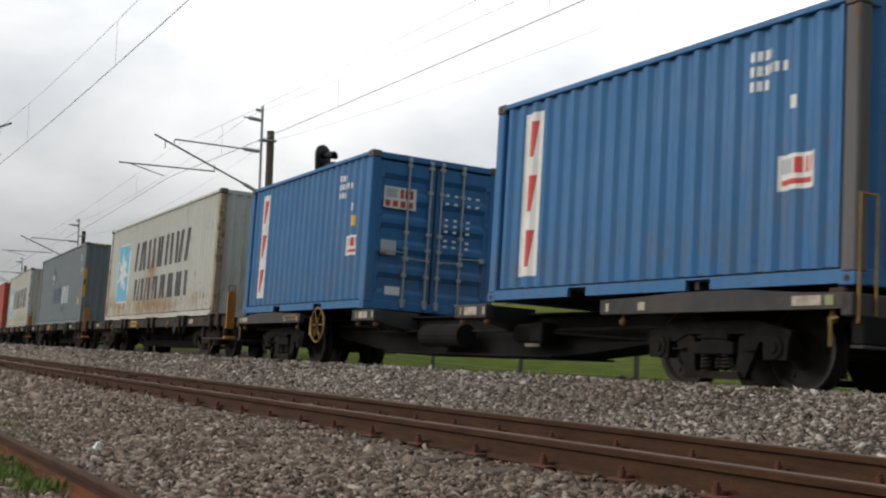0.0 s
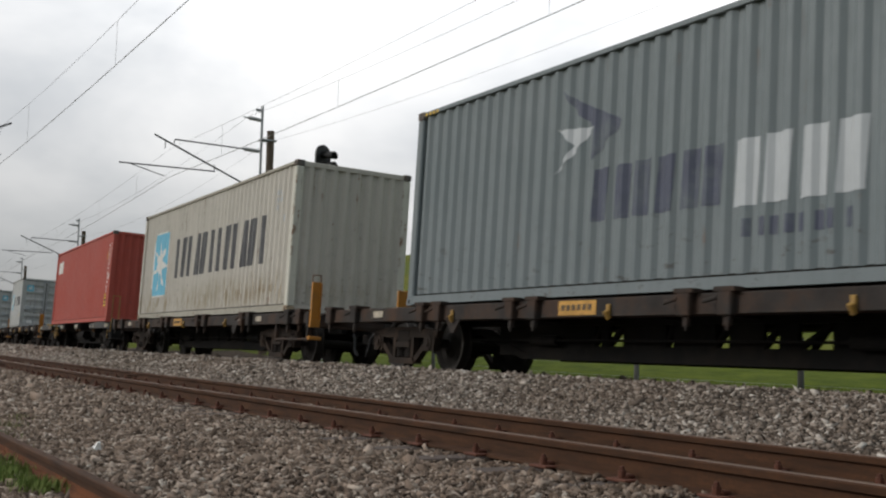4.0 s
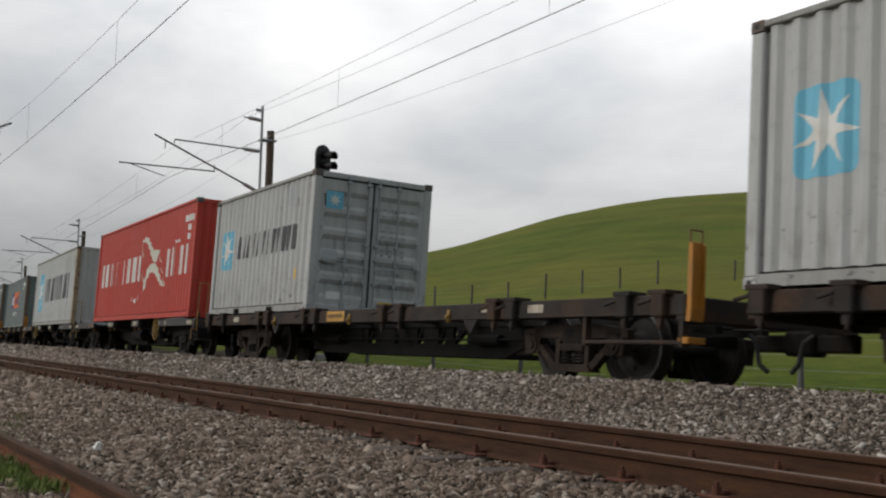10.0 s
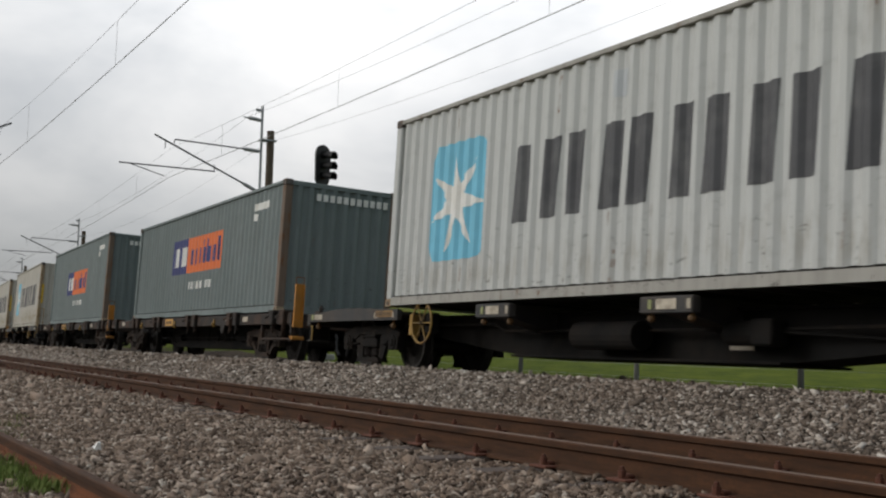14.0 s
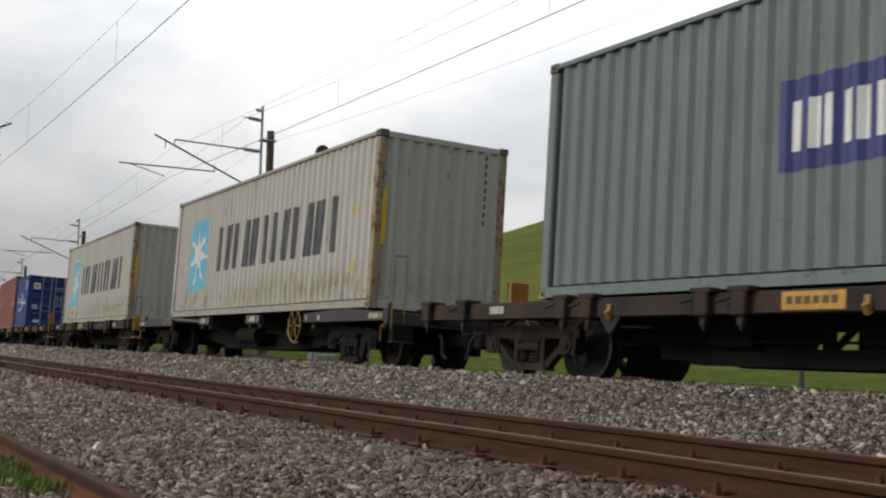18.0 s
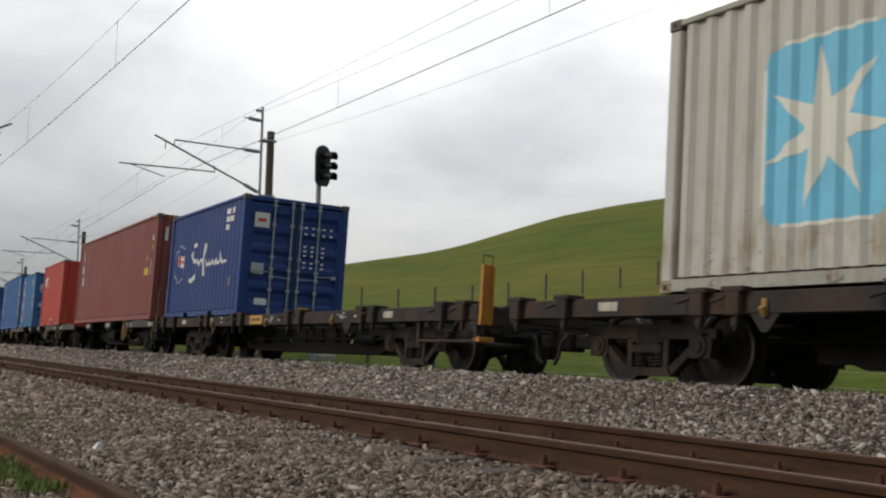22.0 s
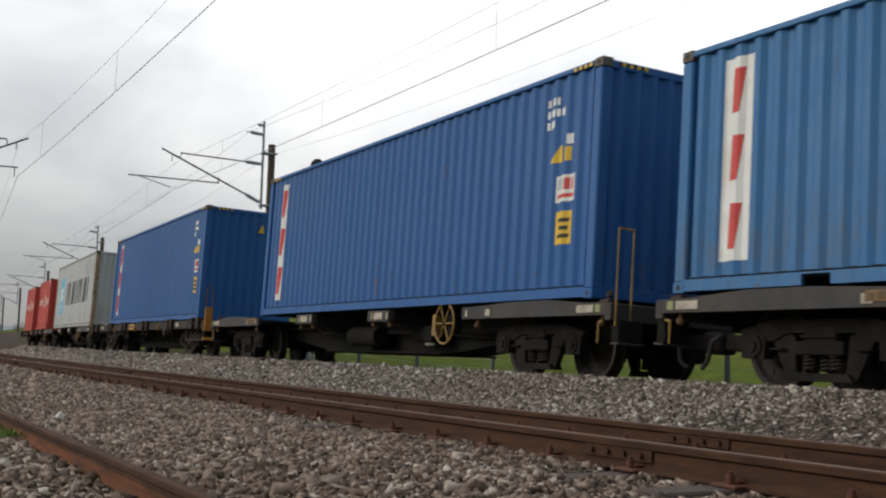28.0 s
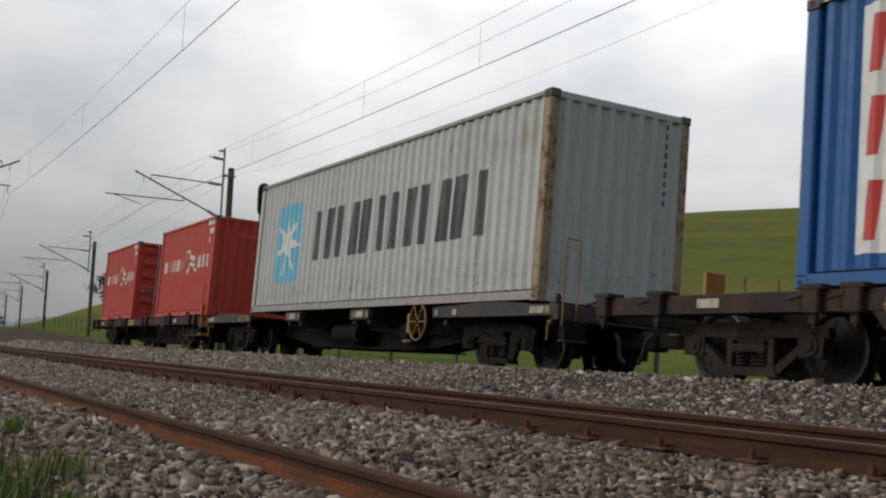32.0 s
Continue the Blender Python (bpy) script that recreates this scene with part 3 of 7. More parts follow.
FINE_AZ = np.arange(-180.0, 181.0, 0.5)
raw_el = np.interp(FINE_AZ, HILL_AZ, HILL_EL)
soft_k = np.exp(-0.5 * (np.arange(-12, 13) * 0.5 / 1.5) ** 2)
FINE_EL = np.convolve(np.pad(raw_el, 12, mode="edge"), soft_k / soft_k.sum(), mode="valid")


def ground_height(X, Y):
    """Terrain over the plan, as arrays."""
    d = np.hypot(X, Y)
    az = np.degrees(np.arctan2(-X, Y))
    el = np.interp(az, FINE_AZ, FINE_EL)
    ridge = 205.0 + 25.0 * np.sin(np.radians(az * 2.0))
    top = ridge * np.tan(np.radians(el)) + EYE_Z
    start = np.where(az > 70, 22 + (az - 70) * 3.0, 24.0)
    u = np.clip((d - start) / (ridge - start), 0, 1)
    rise = top * np.power(u, 1.30) * (1.0 + 0.10 * np.sin(u * math.pi))
    rise = np.where(d > ridge, top * (1 - 0.35 * np.clip((d - ridge) / 260, 0, 1) ** 1.3), rise)
    back = Y < 0
    rise = np.where(back & (np.abs(az) > 95), 0.0, rise)
    rough = 0.05 * np.sin(X * 0.21 + 1.0) * np.cos(Y * 0.17) + 0.35 * np.sin(X * 0.045 + Y * 0.03) * u
    far = np.clip((d - 15) / 20, 0, 1)
    return rise + rough * far


n_side = 170
u_line = np.linspace(-1, 1, 2 * n_side + 1)
line = 3200 * np.sinh(6.2 * u_line) / np.sinh(6.2)
GX, GY = np.meshgrid(line, line, indexing="xy")
GZ = ground_height(GX, GY)
n_line = len(line)
gv = np.stack([GX.ravel(), GY.ravel(), GZ.ravel()], -1)
idx = np.arange(n_line * n_line).reshape(n_line, n_line)
gf = np.stack([idx[:-1, :-1].ravel(), idx[:-1, 1:].ravel(), idx[1:, 1:].ravel(), idx[1:, :-1].ravel()], -1)
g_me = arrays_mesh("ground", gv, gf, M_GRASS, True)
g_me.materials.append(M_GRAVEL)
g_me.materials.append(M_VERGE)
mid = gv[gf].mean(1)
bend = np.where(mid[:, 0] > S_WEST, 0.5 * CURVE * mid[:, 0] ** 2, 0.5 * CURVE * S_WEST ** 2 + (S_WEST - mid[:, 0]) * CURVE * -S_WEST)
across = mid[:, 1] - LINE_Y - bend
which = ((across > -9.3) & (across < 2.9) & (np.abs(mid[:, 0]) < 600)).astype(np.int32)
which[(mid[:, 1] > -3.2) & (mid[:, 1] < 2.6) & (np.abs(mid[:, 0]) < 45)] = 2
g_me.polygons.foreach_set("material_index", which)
tagged(new("ground", g_me), "green pasture rising to a rounded grassy hill, gravel along the line", "ground", kind="structure")

# ballast bed of the main line: heaped shoulders that hide the rail foot
stations = [-420 + 6 * i for i in range(50)] + [-120 + 1.0 * i for i in range(200)]
bed = [(-4.05, -0.12), (-3.75, 0.015), (-3.0, 0.13), (-2.3, 0.27), (-1.8, 0.372), (-1.5, 0.378), (-1.1, 0.20), (-0.6, 0.15), (0.6, 0.13), (1.1, 0.14), (1.45, 0.26), (1.75, 0.25), (2.8, -0.30)]
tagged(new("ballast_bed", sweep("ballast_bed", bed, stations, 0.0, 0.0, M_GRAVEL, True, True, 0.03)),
       "heaped grey crushed-stone bed under the main line", "ballast", kind="structure")

# ------------------------------------------------------------------ tracks
RAIL_OUT = [(-0.066, -0.152), (0.066, -0.152), (0.066, -0.141), (0.014, -0.124), (0.009, -0.048), (0.033, -0.036), (0.035, -0.007), (0.028, 0.0),
            (-0.028, 0.0), (-0.035, -0.007), (-0.033, -0.036), (-0.009, -0.048), (-0.014, -0.124), (-0.066, -0.141)]
near_st = [-150 + 3.0 * i for i in range(36)] + [-42 + 1.0 * i for i in range(70)]
main_st = [-400 + 5.0 * i for i in range(68)] + [-60 + 2.0 * i for i in range(70)]

def with_top(me, mat):
    """The running surface of a rail in a finish of its own."""
    me.materials.append(mat)
    for p in me.polygons:
        if p.normal.z > 0.6 and p.area > 0.02:
            e = [me.vertices[v].co.z for v in p.vertices]
            if min(e) > LOOP_RAIL_Z - 0.01:
                p.material_index = 1
    return me


main_track = thing("railway_track", "main line track on grey ballast, running under the train", "railway track", kind="structure")
for sgn in (-1, 1):
    zz = RAIL_Z - sgn * 0.533 * math.sin(CANT)
    part("rail", sweep("main_rail", RAIL_OUT, main_st, sgn * 0.533, zz, M_HEAD), None, main_track)
bm = bmesh.new()
for i in range(300):
    s = -140 + 0.65 * i
    x, y, th = along(s)
    bmesh.ops.create_cube(bm, size=1.0, matrix=pose(x, y, RAIL_Z - 0.20, math.degrees(-CANT), 0, math.degrees(th)) @ Matrix.Diagonal((0.22, 2.1, 0.13, 1)))
tagged(part("sleepers", bm, M_SLEEPER, main_track), kind="stuff")

loop_track = thing("railway_track", "rusty little-used loop track bedded in brown gravel", "railway track", kind="structure")
for sgn in (-1, 1):
    part("rail", with_top(sweep("loop_rail", RAIL_OUT, near_st, lambda s: loop_off(s) + sgn * 0.533, LOOP_RAIL_Z, M_RAIL), M_RAILTOP), None, loop_track, "rusty brown steel rail with a paler running top")
bm = bmesh.new()
box(bm, -0.11, 0.11, -1.05, 1.05, -0.13, 0.0, 0.012)
me_sleeper = mesh_of(bm, "loop_sleeper", M_SLEEPER)
# a spike head over a base plate, and a screw beside it
bm = bmesh.new()
box(bm, -0.08, 0.08, -0.075, 0.02, 0.0, 0.016, 0.004)
rod(bm, (0.0, -0.030, 0.01), (0.0, -0.030, 0.056), 0.021, 8)
rod(bm, (0.0, -0.030, 0.056), (0.0, -0.030, 0.074), 0.013, 6)
box(bm, -0.032, 0.032, -0.024, 0.03, 0.016, 0.036, 0.006)
me_fast = mesh_of(bm, "loop_fastener", M_FAST)
for i in range(96):
    s = -3.80 + 0.698 * (i - 75)
    x, y, th = along(s)
    sl = part("sleeper", me_sleeper, None, loop_track)
    sl.matrix_basis = Matrix.Translation(place(s, loop_off(s), LOOP_RAIL_Z - 0.150 - 0.004 * ((i * 7) % 3))) @ Matrix.Rotation(th + 0.02 * math.sin(i * 2.3), 4, "Z")
    for sgn in (-1, 1):
        fa = part("rail_fastener", me_fast, None, loop_track)
        fa.matrix_basis = Matrix.Translation(place(s + 0.03 * math.sin(i * 5.1), loop_off(s) + sgn * 0.533 - 0.058, LOOP_RAIL_Z - 0.148)) @ Matrix.Rotation(th, 4, "Z")
# fishplate joints
for s_j, sgn in ((-26.8, -1), (-19.0, 1), (-3.2, 1), (-2.6, -1)):
    bm = bmesh.new()
    for j in range(4):
        rod(bm, (-0.21 + 0.14 * j, -0.045, -0.07), (-0.21 + 0.14 * j, -0.012, -0.07), 0.017, 6)
    box(bm, -0.29, 0.29, -0.026, -0.011, -0.105, -0.04, 0.004)
    x, y, th = along(s_j)
    fp = part("fishplate", bm, M_RAIL, loop_track)
    fp.matrix_basis = Matrix.Translation(place(s_j, loop_off(s_j) + sgn * 0.533, LOOP_RAIL_Z)) @ Matrix.Rotation(th, 4, "Z")

# a length of spare rail left lying beside the loop
spare = thing("spare_rail")
head = [(0.0115, 0.070), (0.009, 0.104), (0.033, 0.116), (0.035, 0.145), (0.028, 0.152), (-0.028, 0.152), (-0.035, 0.145), (-0.033, 0.116), (-0.009, 0.104), (-0.0115, 0.070)]
foot = [(-0.066, 0.0), (0.066, 0.0), (0.066, 0.011), (0.014, 0.031), (0.0115, 0.070), (-0.0115, 0.070), (-0.014, 0.031), (-0.066, 0.011)]
for name, outline, mat in (("rail_head", head, M_RAIL), ("rail_foot", foot, M_RAIL_O)):
    bm = extrude_profile(bmesh.new(), [(0.70 * u, 0.70 * v) for u, v in outline], "x", -8.3, 9.6)
    bmesh.ops.recalc_face_normals(bm, faces=bm.faces[:])
    part(name, bm, mat, spare, "bright orange-rusted foot" if name == "rail_foot" else "dark rusted head and web")
spare.matrix_basis = pose(-0.3, 1.09, 0.002, 0, 0, 0.0)
tagged(spare, "orange-rusted length of steel rail lying on the gravel", "rail")


# ------------------------------------------------------------------ shipping containers
CW = 2.438
PITCH, DEPTH = 0.2777, 0.041


def corr(x):
    """Inward depth of the corrugated side at x."""
    u = (x / PITCH) % 1.0
    if u < 0.26:
        return 0.0
    if u < 0.50:
        return DEPTH * (u - 0.26) / 0.24
    if u < 0.76:
        return DEPTH
    return DEPTH * (1.0 - u) / 0.24


def breaks(x0, x1):
    out = []
    i = math.floor(x0 / PITCH)
    while i * PITCH < x1:
        out += [v for v in ((i + f) * PITCH for f in (0.0, 0.26, 0.50, 0.76)) if x0 + 1e-4 < v < x1 - 1e-4]
        i += 1
    return out


SHELLS = {}


def shell_meshes(L, H):
    """Mesh data of one container size, shared by all of that size."""
    key = (L, H)
    if key in SHELLS:
        return SHELLS[key]
    d = {}
    hl, hw = L / 2, CW / 2
    zb, zt = 0.164, H - 0.072
    hem = 0.062        # the sheet turns in beside the posts

    def keep(name, bm, smooth=False):
        me = mesh_of(bm, name, M_CAST, smooth)
        d[name] = me

    # side walls: a corrugated sheet with its inner face
    for name, sg in (("near", -1), ("far", 1)):
        bm = bmesh.new()
        xs = [-hl + 0.10] + breaks(-hl + 0.10, hl - 0.10) + [hl - 0.10]
        xs = sorted([x for x in xs if abs(x) < hl - 0.23] + [sx * (hl - k) for sx in (-1, 1) for k in (0.10, 0.200, 0.215)])
        dep = [hem if abs(x) > hl - 0.205 else corr(x) for x in xs]
        rows = [[bm.verts.new((x, sg * (hw - 0.030 - e), z)) for x, e in zip(xs, dep)] for z in (zb, zt)]
        inner = [[bm.verts.new((x, sg * (hw - 0.044 - e), z)) for x, e in zip(xs, dep)] for z in (zb, zt)]
        for i in range(len(xs) - 1):
            bm.faces.new((rows[0][i], rows[0][i + 1], rows[1][i + 1], rows[1][i]))
            bm.faces.new((inner[0][i + 1], inner[0][i], inner[1][i], inner[1][i + 1]))
        bmesh.ops.recalc_face_normals(bm, faces=bm.faces[:])
        keep("side_" + name, bm)
    # front wall: coarser upright corrugation
    bm = bmesh.new()
    ys = [-hw + 0.10 + j * (CW - 0.2) / 36 for j in range(37)]
    dep = [0.0, 0.0, 0.045, 0.045]
    rows = [[bm.verts.new((hl - 0.015 - dep[(j + 1) % 4], y, z)) for j, y in enumerate(ys)] for z in (0.16, zt)]
    inner = [[bm.verts.new((hl - 0.03 - dep[(j + 1) % 4], y, z)) for j, y in enumerate(ys)] for z in (0.16, zt)]
    for j in range(36):
        bm.faces.new((rows[0][j], rows[0][j + 1], rows[1][j + 1], rows[1][j]))
        bm.faces.new((inner[0][j + 1], inner[0][j], inner[1][j], inner[1][j + 1]))
    bmesh.ops.recalc_face_normals(bm, faces=bm.faces[:])
    keep("front", bm)
    # roof with shallow cross ribs
    bm = bmesh.new()
    n = int(L / 0.21)
    xs = [-hl + 0.1 + i * (L - 0.2) / n for i in range(n + 1)]
    rows = [[bm.verts.new((x, y, H - 0.012 - (0.0 if (i // 2) % 2 else 0.02))) for i, x in enumerate(xs)] for y in (-hw + 0.05, hw - 0.05)]
    low = [[bm.verts.new((x, y, H - 0.06)) for x in (xs[0], xs[-1])] for y in (-hw + 0.05, hw - 0.05)]
    for i in range(n):
        bm.faces.new((rows[0][i], rows[0][i + 1], rows[1][i + 1], rows[1][i]))
    bm.faces.new((low[0][0], low[1][0], low[1][1], low[0][1]))
    keep("roof", bm)
    teeth = [(-hl + 0.08, 0.145), (-hl + 0.08, 0.11)]
    for i in range(int((L - 0.6) / 0.6)):
        x = -hl + 0.4 + i * 0.6
        teeth += [(x - 0.03, 0.11), (x - 0.03, 0.03), (x + 0.03, 0.03), (x + 0.03, 0.11)]
    teeth += [(hl - 0.08, 0.11), (hl - 0.08, 0.145)]
    bm = extrude_profile(bmesh.new(), teeth, "y", -hw + 0.06, hw - 0.06)
    keep("floor", bm)
    # rails along the edges
    for name, sg in (("near", -1), ("far", 1)):
        y0, y1 = sg * (hw - 0.055), sg * (hw - 0.004)
        bm = box(bmesh.new(), -hl + 0.14, hl - 0.14, min(y0, y1), max(y0, y1), H - 0.072, H - 0.008, 0.008)
        keep("top_" + name, bm)
        # bottom rail: a channel, with a dark strip painting the slot's shade under the sheet
        bm = bmesh.new()
        ya, yb = sorted((sg * (hw - 0.075), sg * (hw - 0.055)))
        lo, hi = min(y0, y1), max(y0, y1)
        e0, e1 = -hl + 0.14, hl - 0.14
        rail = [(e0, 0.02)]
        if L < 7:
            for a, b in ((-1.22, -0.86), (0.86, 1.22)):
                rail += [(a, 0.02), (a, 0.124), (b, 0.124), (b, 0.02)]
        rail += [(e1, 0.02), (e1, 0.142), (e0, 0.142)]
        extrude_profile(bm, rail, "y", lo, hi)
        keep("bottom_" + name, bm)
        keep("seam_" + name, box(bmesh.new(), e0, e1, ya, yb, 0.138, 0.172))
    bm = bmesh.new()
    box(bm, -0.085, 0.085, -0.08, 0.08, 0.115, H - 0.115, 0.018)
    box(bm, -0.10, 0.02, -0.055, 0.055, 0.115, H - 0.115, 0.01)
    keep("post", bm)
    # corner casting; flat dark discs stand in for the shade in its holes
    bm = bmesh.new()
    box(bm, -0.089, 0.089, -0.081, 0.081, -0.059, 0.059, 0.009)
    keep("casting", bm)
    bm = bmesh.new()
    rod(bm, (0, -0.0835, 0), (0, -0.079, 0), 0.032, 12)
    keep("hole", bm)
    bm = bmesh.new()
    box(bm, hl - 0.13, hl - 0.012, -hw + 0.15, hw - 0.15, H - 0.115, H - 0.012, 0.01)
    keep("header", bm)
    bm = bmesh.new()
    box(bm, hl - 0.13, hl - 0.012, -hw + 0.15, hw - 0.15, 0.01, 0.155, 0.01)
    keep("end_sill", bm)
    # one door leaf: frame, and pressed panels with five swages
    bm = bmesh.new()
    w, h = (CW - 0.30) / 2 - 0.012, H - 0.30
    zs = [0.0, 0.06]
    nsw = 5
    for j in range(nsw):
        a = 0.14 + j * (h - 0.26) / nsw
        b = a + (h - 0.26) / nsw - 0.17
        zs += [a, a + 0.07, b, b + 0.09]
    zs += [h - 0.06, h]
    prof = [0.0, 0.0] + [0.0, -0.046, -0.046, 0.0] * nsw + [0.0, 0.0]
    ysd = [0.0, 0.07, 0.10, w - 0.10, w - 0.07, w]
    grid = []
    for z, p in zip(zs, prof):
        grid.append([bm.verts.new((p if 1 < k < 4 else 0.0, y - w / 2, z)) for k, y in enumerate(ysd)])
    for a in range(len(zs) - 1):
        for b in range(len(ysd) - 1):
            bm.faces.new((grid[a][b], grid[a][b + 1], grid[a + 1][b + 1], grid[a + 1][b]))
    box(bm, -0.06, -0.048, -w / 2, w / 2, 0, h)
    keep("door", bm)
    bm = bmesh.new()
    box(bm, -0.02, 0.006, -0.02, 0.02, 0.0, h)
    keep("gasket", bm)
    bm = bmesh.new()
    rod(bm, (0, 0, -0.06), (0, 0, h + 0.06), 0.019, 8)
    for z in (0.02, 0.45, 0.9, h * 0.5, h - 0.45, h - 0.03):
        box(bm, -0.03, 0.024, -0.045, 0.045, z - 0.03, z + 0.03, 0.006)
    for z in (-0.055, h + 0.055):
        box(bm, -0.03, 0.03, -0.035, 0.035, z - 0.035, z + 0.035, 0.008)
    keep("lock_rod", bm)
    bm = bmesh.new()
    rod(bm, (0.03, 0.0, 0.0), (0.035, 0.42, 0.02), 0.012, 6)
    box(bm, 0.0, 0.045, 0.36, 0.46, -0.035, 0.045, 0.006)
    box(bm, 0.0, 0.04, -0.03, 0.03, -0.03, 0.03, 0.005)
    keep("handle", bm)
    bm = bmesh.new()
    rod(bm, (0.0, 0.0, -0.05), (0.0, 0.0, 0.05), 0.018, 8)
    box(bm, -0.012, 0.008, -0.10, 0.0, -0.035, 0.035, 0.005)
    keep("hinge", bm)
    SHELLS[key] = d
    return d


def decal_side(polys, lift=0.003):
    """Painted shapes on the near side: outlines in (x, z), bent over the corrugation."""
    bm = bmesh.new()
    for poly in polys:
        tmp = bmesh.new()
        tmp.faces.new([tmp.verts.new((x, 0, z)) for x, z in poly])
        xs = [p[0] for p in poly]
        for b in breaks(min(xs), max(xs)):
            bmesh.ops.bisect_plane(tmp, geom=tmp.verts[:] + tmp.edges[:] + tmp.faces[:], plane_co=(b, 0, 0), plane_no=(1, 0, 0))
        for v in tmp.verts:
            v.co.y = -(CW / 2 - 0.030 - corr(v.co.x)) - lift
        tmp.normal_update()
        for f in tmp.faces:
            if f.normal.y > 0:
                f.normal_flip()
        me = bpy.data.meshes.new("tmp")
        tmp.to_mesh(me)
        tmp.free()
        bm.from_mesh(me)
        bpy.data.meshes.remove(me)
    return bm


def decal_end(polys, x):
    """Flat shapes on an end, outlines in (y, z)."""
    bm = bmesh.new()
    for poly in polys:
        f = bm.faces.new([bm.verts.new((x, y, z)) for y, z in poly])
    bmesh.ops.recalc_face_normals(bm, faces=bm.faces[:])
    for f in bm.faces:
        if f.normal.x < 0:
            f.normal_flip()
    return bm


def rect(x0, x1, z0, z1, shear=0.0):
    return [(x0, z0), (x1, z0), (x1 + shear, z1), (x0 + shear, z1)]


def word(x0, x1, z0, z1, n, ink=0.36, shear=0.0, seed=0):
    """A word as plain upright bars, two to a letter, n letters wide."""
    out = []
    w = (x1 - x0) / n
    for i in range(n):
        a = x0 + i * w + 0.06 * w
        b = a + 0.86 * w
        out.append(rect(a, a + ink * 0.86 * w, z0, z1, shear))
        out.append(rect(b - ink * 0.86 * w, b, z0, z1, shear))
    return out


def round_rect(x0, x1, z0, z1, r, n=5):
    pts = []
    for cx, cz, a0 in ((x1 - r, z0 + r, -90), (x1 - r, z1 - r, 0), (x0 + r, z1 - r, 90), (x0 + r, z0 + r, 180)):
        for i in range(n + 1):
            a = radians(a0 + 90 * i / n)
            pts.append((cx + r * math.cos(a), cz + r * math.sin(a)))
    return pts


def star(cx, cz, R, r, n=7, turn=90.0, squash=1.0):
    """A plain many-pointed star as kites about its centre."""
    out = []
    for i in range(n):
        a = radians(turn + 360 * i / n)
        b0, b1 = a - math.pi / n, a + math.pi / n
        out.append([(cx, cz), (cx + r * math.cos(b0) * squash, cz + r * math.sin(b0)), (cx + R * math.cos(a) * squash, cz + R * math.sin(a)),
                    (cx + r * math.cos(b1) * squash, cz + r * math.sin(b1))])
    return out


def lines(x0, z0, rows, h, gap, lengths):
    """Small unreadable writing: a bar a row, broken into a few words."""
    out = []
    for i in range(rows):
        x = x0
        for w in lengths[i % len(lengths)]:
            out.append(rect(x, x + w, z0 - i * (h + gap) - h, z0 - i * (h + gap)))
            x += w + min(0.05, 0.6 * w)
    return out


def container(L, H, finish, label, doors_front=False, post=None, roof=None, group="containers on the train"):
    """The Empty of a container, its floor's centre at the origin, and its shell."""
    d = shell_meshes(L, H)
    c = thing("shipping_container", label, "container", group)
    post = post or finish
    hl, hw = L / 2, CW / 2
    turn = Matrix.Identity(4) if doors_front else Matrix.Rotation(math.pi, 4, "Z")
    other = Matrix.Rotation(math.pi, 4, "Z") @ turn
    painted("side_wall", d["side_near"], finish, c)
    painted("side_wall", d["side_far"], finish, c)
    painted("front_wall", d["front"], finish, c).matrix_basis = other
    painted("end_header", d["header"], finish, c).matrix_basis = other
    painted("end_sill", d["end_sill"], finish, c).matrix_basis = other
    painted("roof", d["roof"], roof or finish, c)
    painted("underframe", d["floor"], M_UNDER, c, "dark cross-ribbed underframe")
    for n in ("near", "far"):
        painted("top_rail", d["top_" + n], DARK_RAIL.get(finish.name, finish), c)
        painted("bottom_rail", d["bottom_" + n], DARK_RAIL.get(finish.name, finish), c)
        painted("rail_slot_shade", d["seam_" + n], M_SLOT_SHADE, c, "dark strip in place of the shadow under the side wall")
    for sx in (-1, 1):
        for sy in (-1, 1):
            p = painted("corner_post", d["post"], post if sx > 0 else finish, c)
            p.matrix_basis = pose(sx * (hl - 0.088), sy * (hw - 0.083), 0)
            for z in (0.059, H - 0.059):
                k = painted("corner_casting", d["casting"], M_CAST if z > 1 else finish if post in (finish, P_BLUEPOST) else P_RUST, c, "dark worn corner casting" if z > 1 else "")
                k.matrix_basis = pose(sx * (hl - 0.086), sy * (hw - 0.078), z + (0.006 if z > 1 else 0.0))
                q = painted("casting_hole", d["hole"], M_RUBBER, k)
                q.matrix_basis = pose(0, 0, 0, 0, 0, 0 if sy < 0 else 180)
    # the door end
    w = (CW - 0.30) / 2 - 0.012
    painted("end_header", d["header"], finish, c).matrix_basis = turn
    painted("end_sill", d["end_sill"], finish, c).matrix_basis = turn
    for sy in (-1, 1):
        dr = painted("door", d["door"], finish, c)
        dr.matrix_basis = turn @ pose(hl - 0.03, sy * (w / 2 + 0.012), 0.15)
        for k in (-0.41, -0.02):
            painted("lock_rod", d["lock_rod"], M_ROD, dr, "galvanised upright lock rod").matrix_basis = pose(0.03, sy * k * w, 0.0)
        for k, z in ((-0.41, 0.72), (-0.02, 0.82)):
            painted("handle", d["handle"], M_ROD, dr).matrix_basis = pose(0.03, sy * k * w, z) @ Matrix.Diagonal((1, sy, 1, 1))
        for j in range(4):
            painted("hinge", d["hinge"], finish, dr).matrix_basis = pose(0.006, sy * w * 0.5, 0.2 + j * (H - 0.75) / 3) @ Matrix.Diagonal((1, sy, 1, 1))
    painted("door_seal", d["gasket"], M_RUBBER, c).matrix_basis = turn @ pose(hl - 0.032, 0, 0.15)
    return c


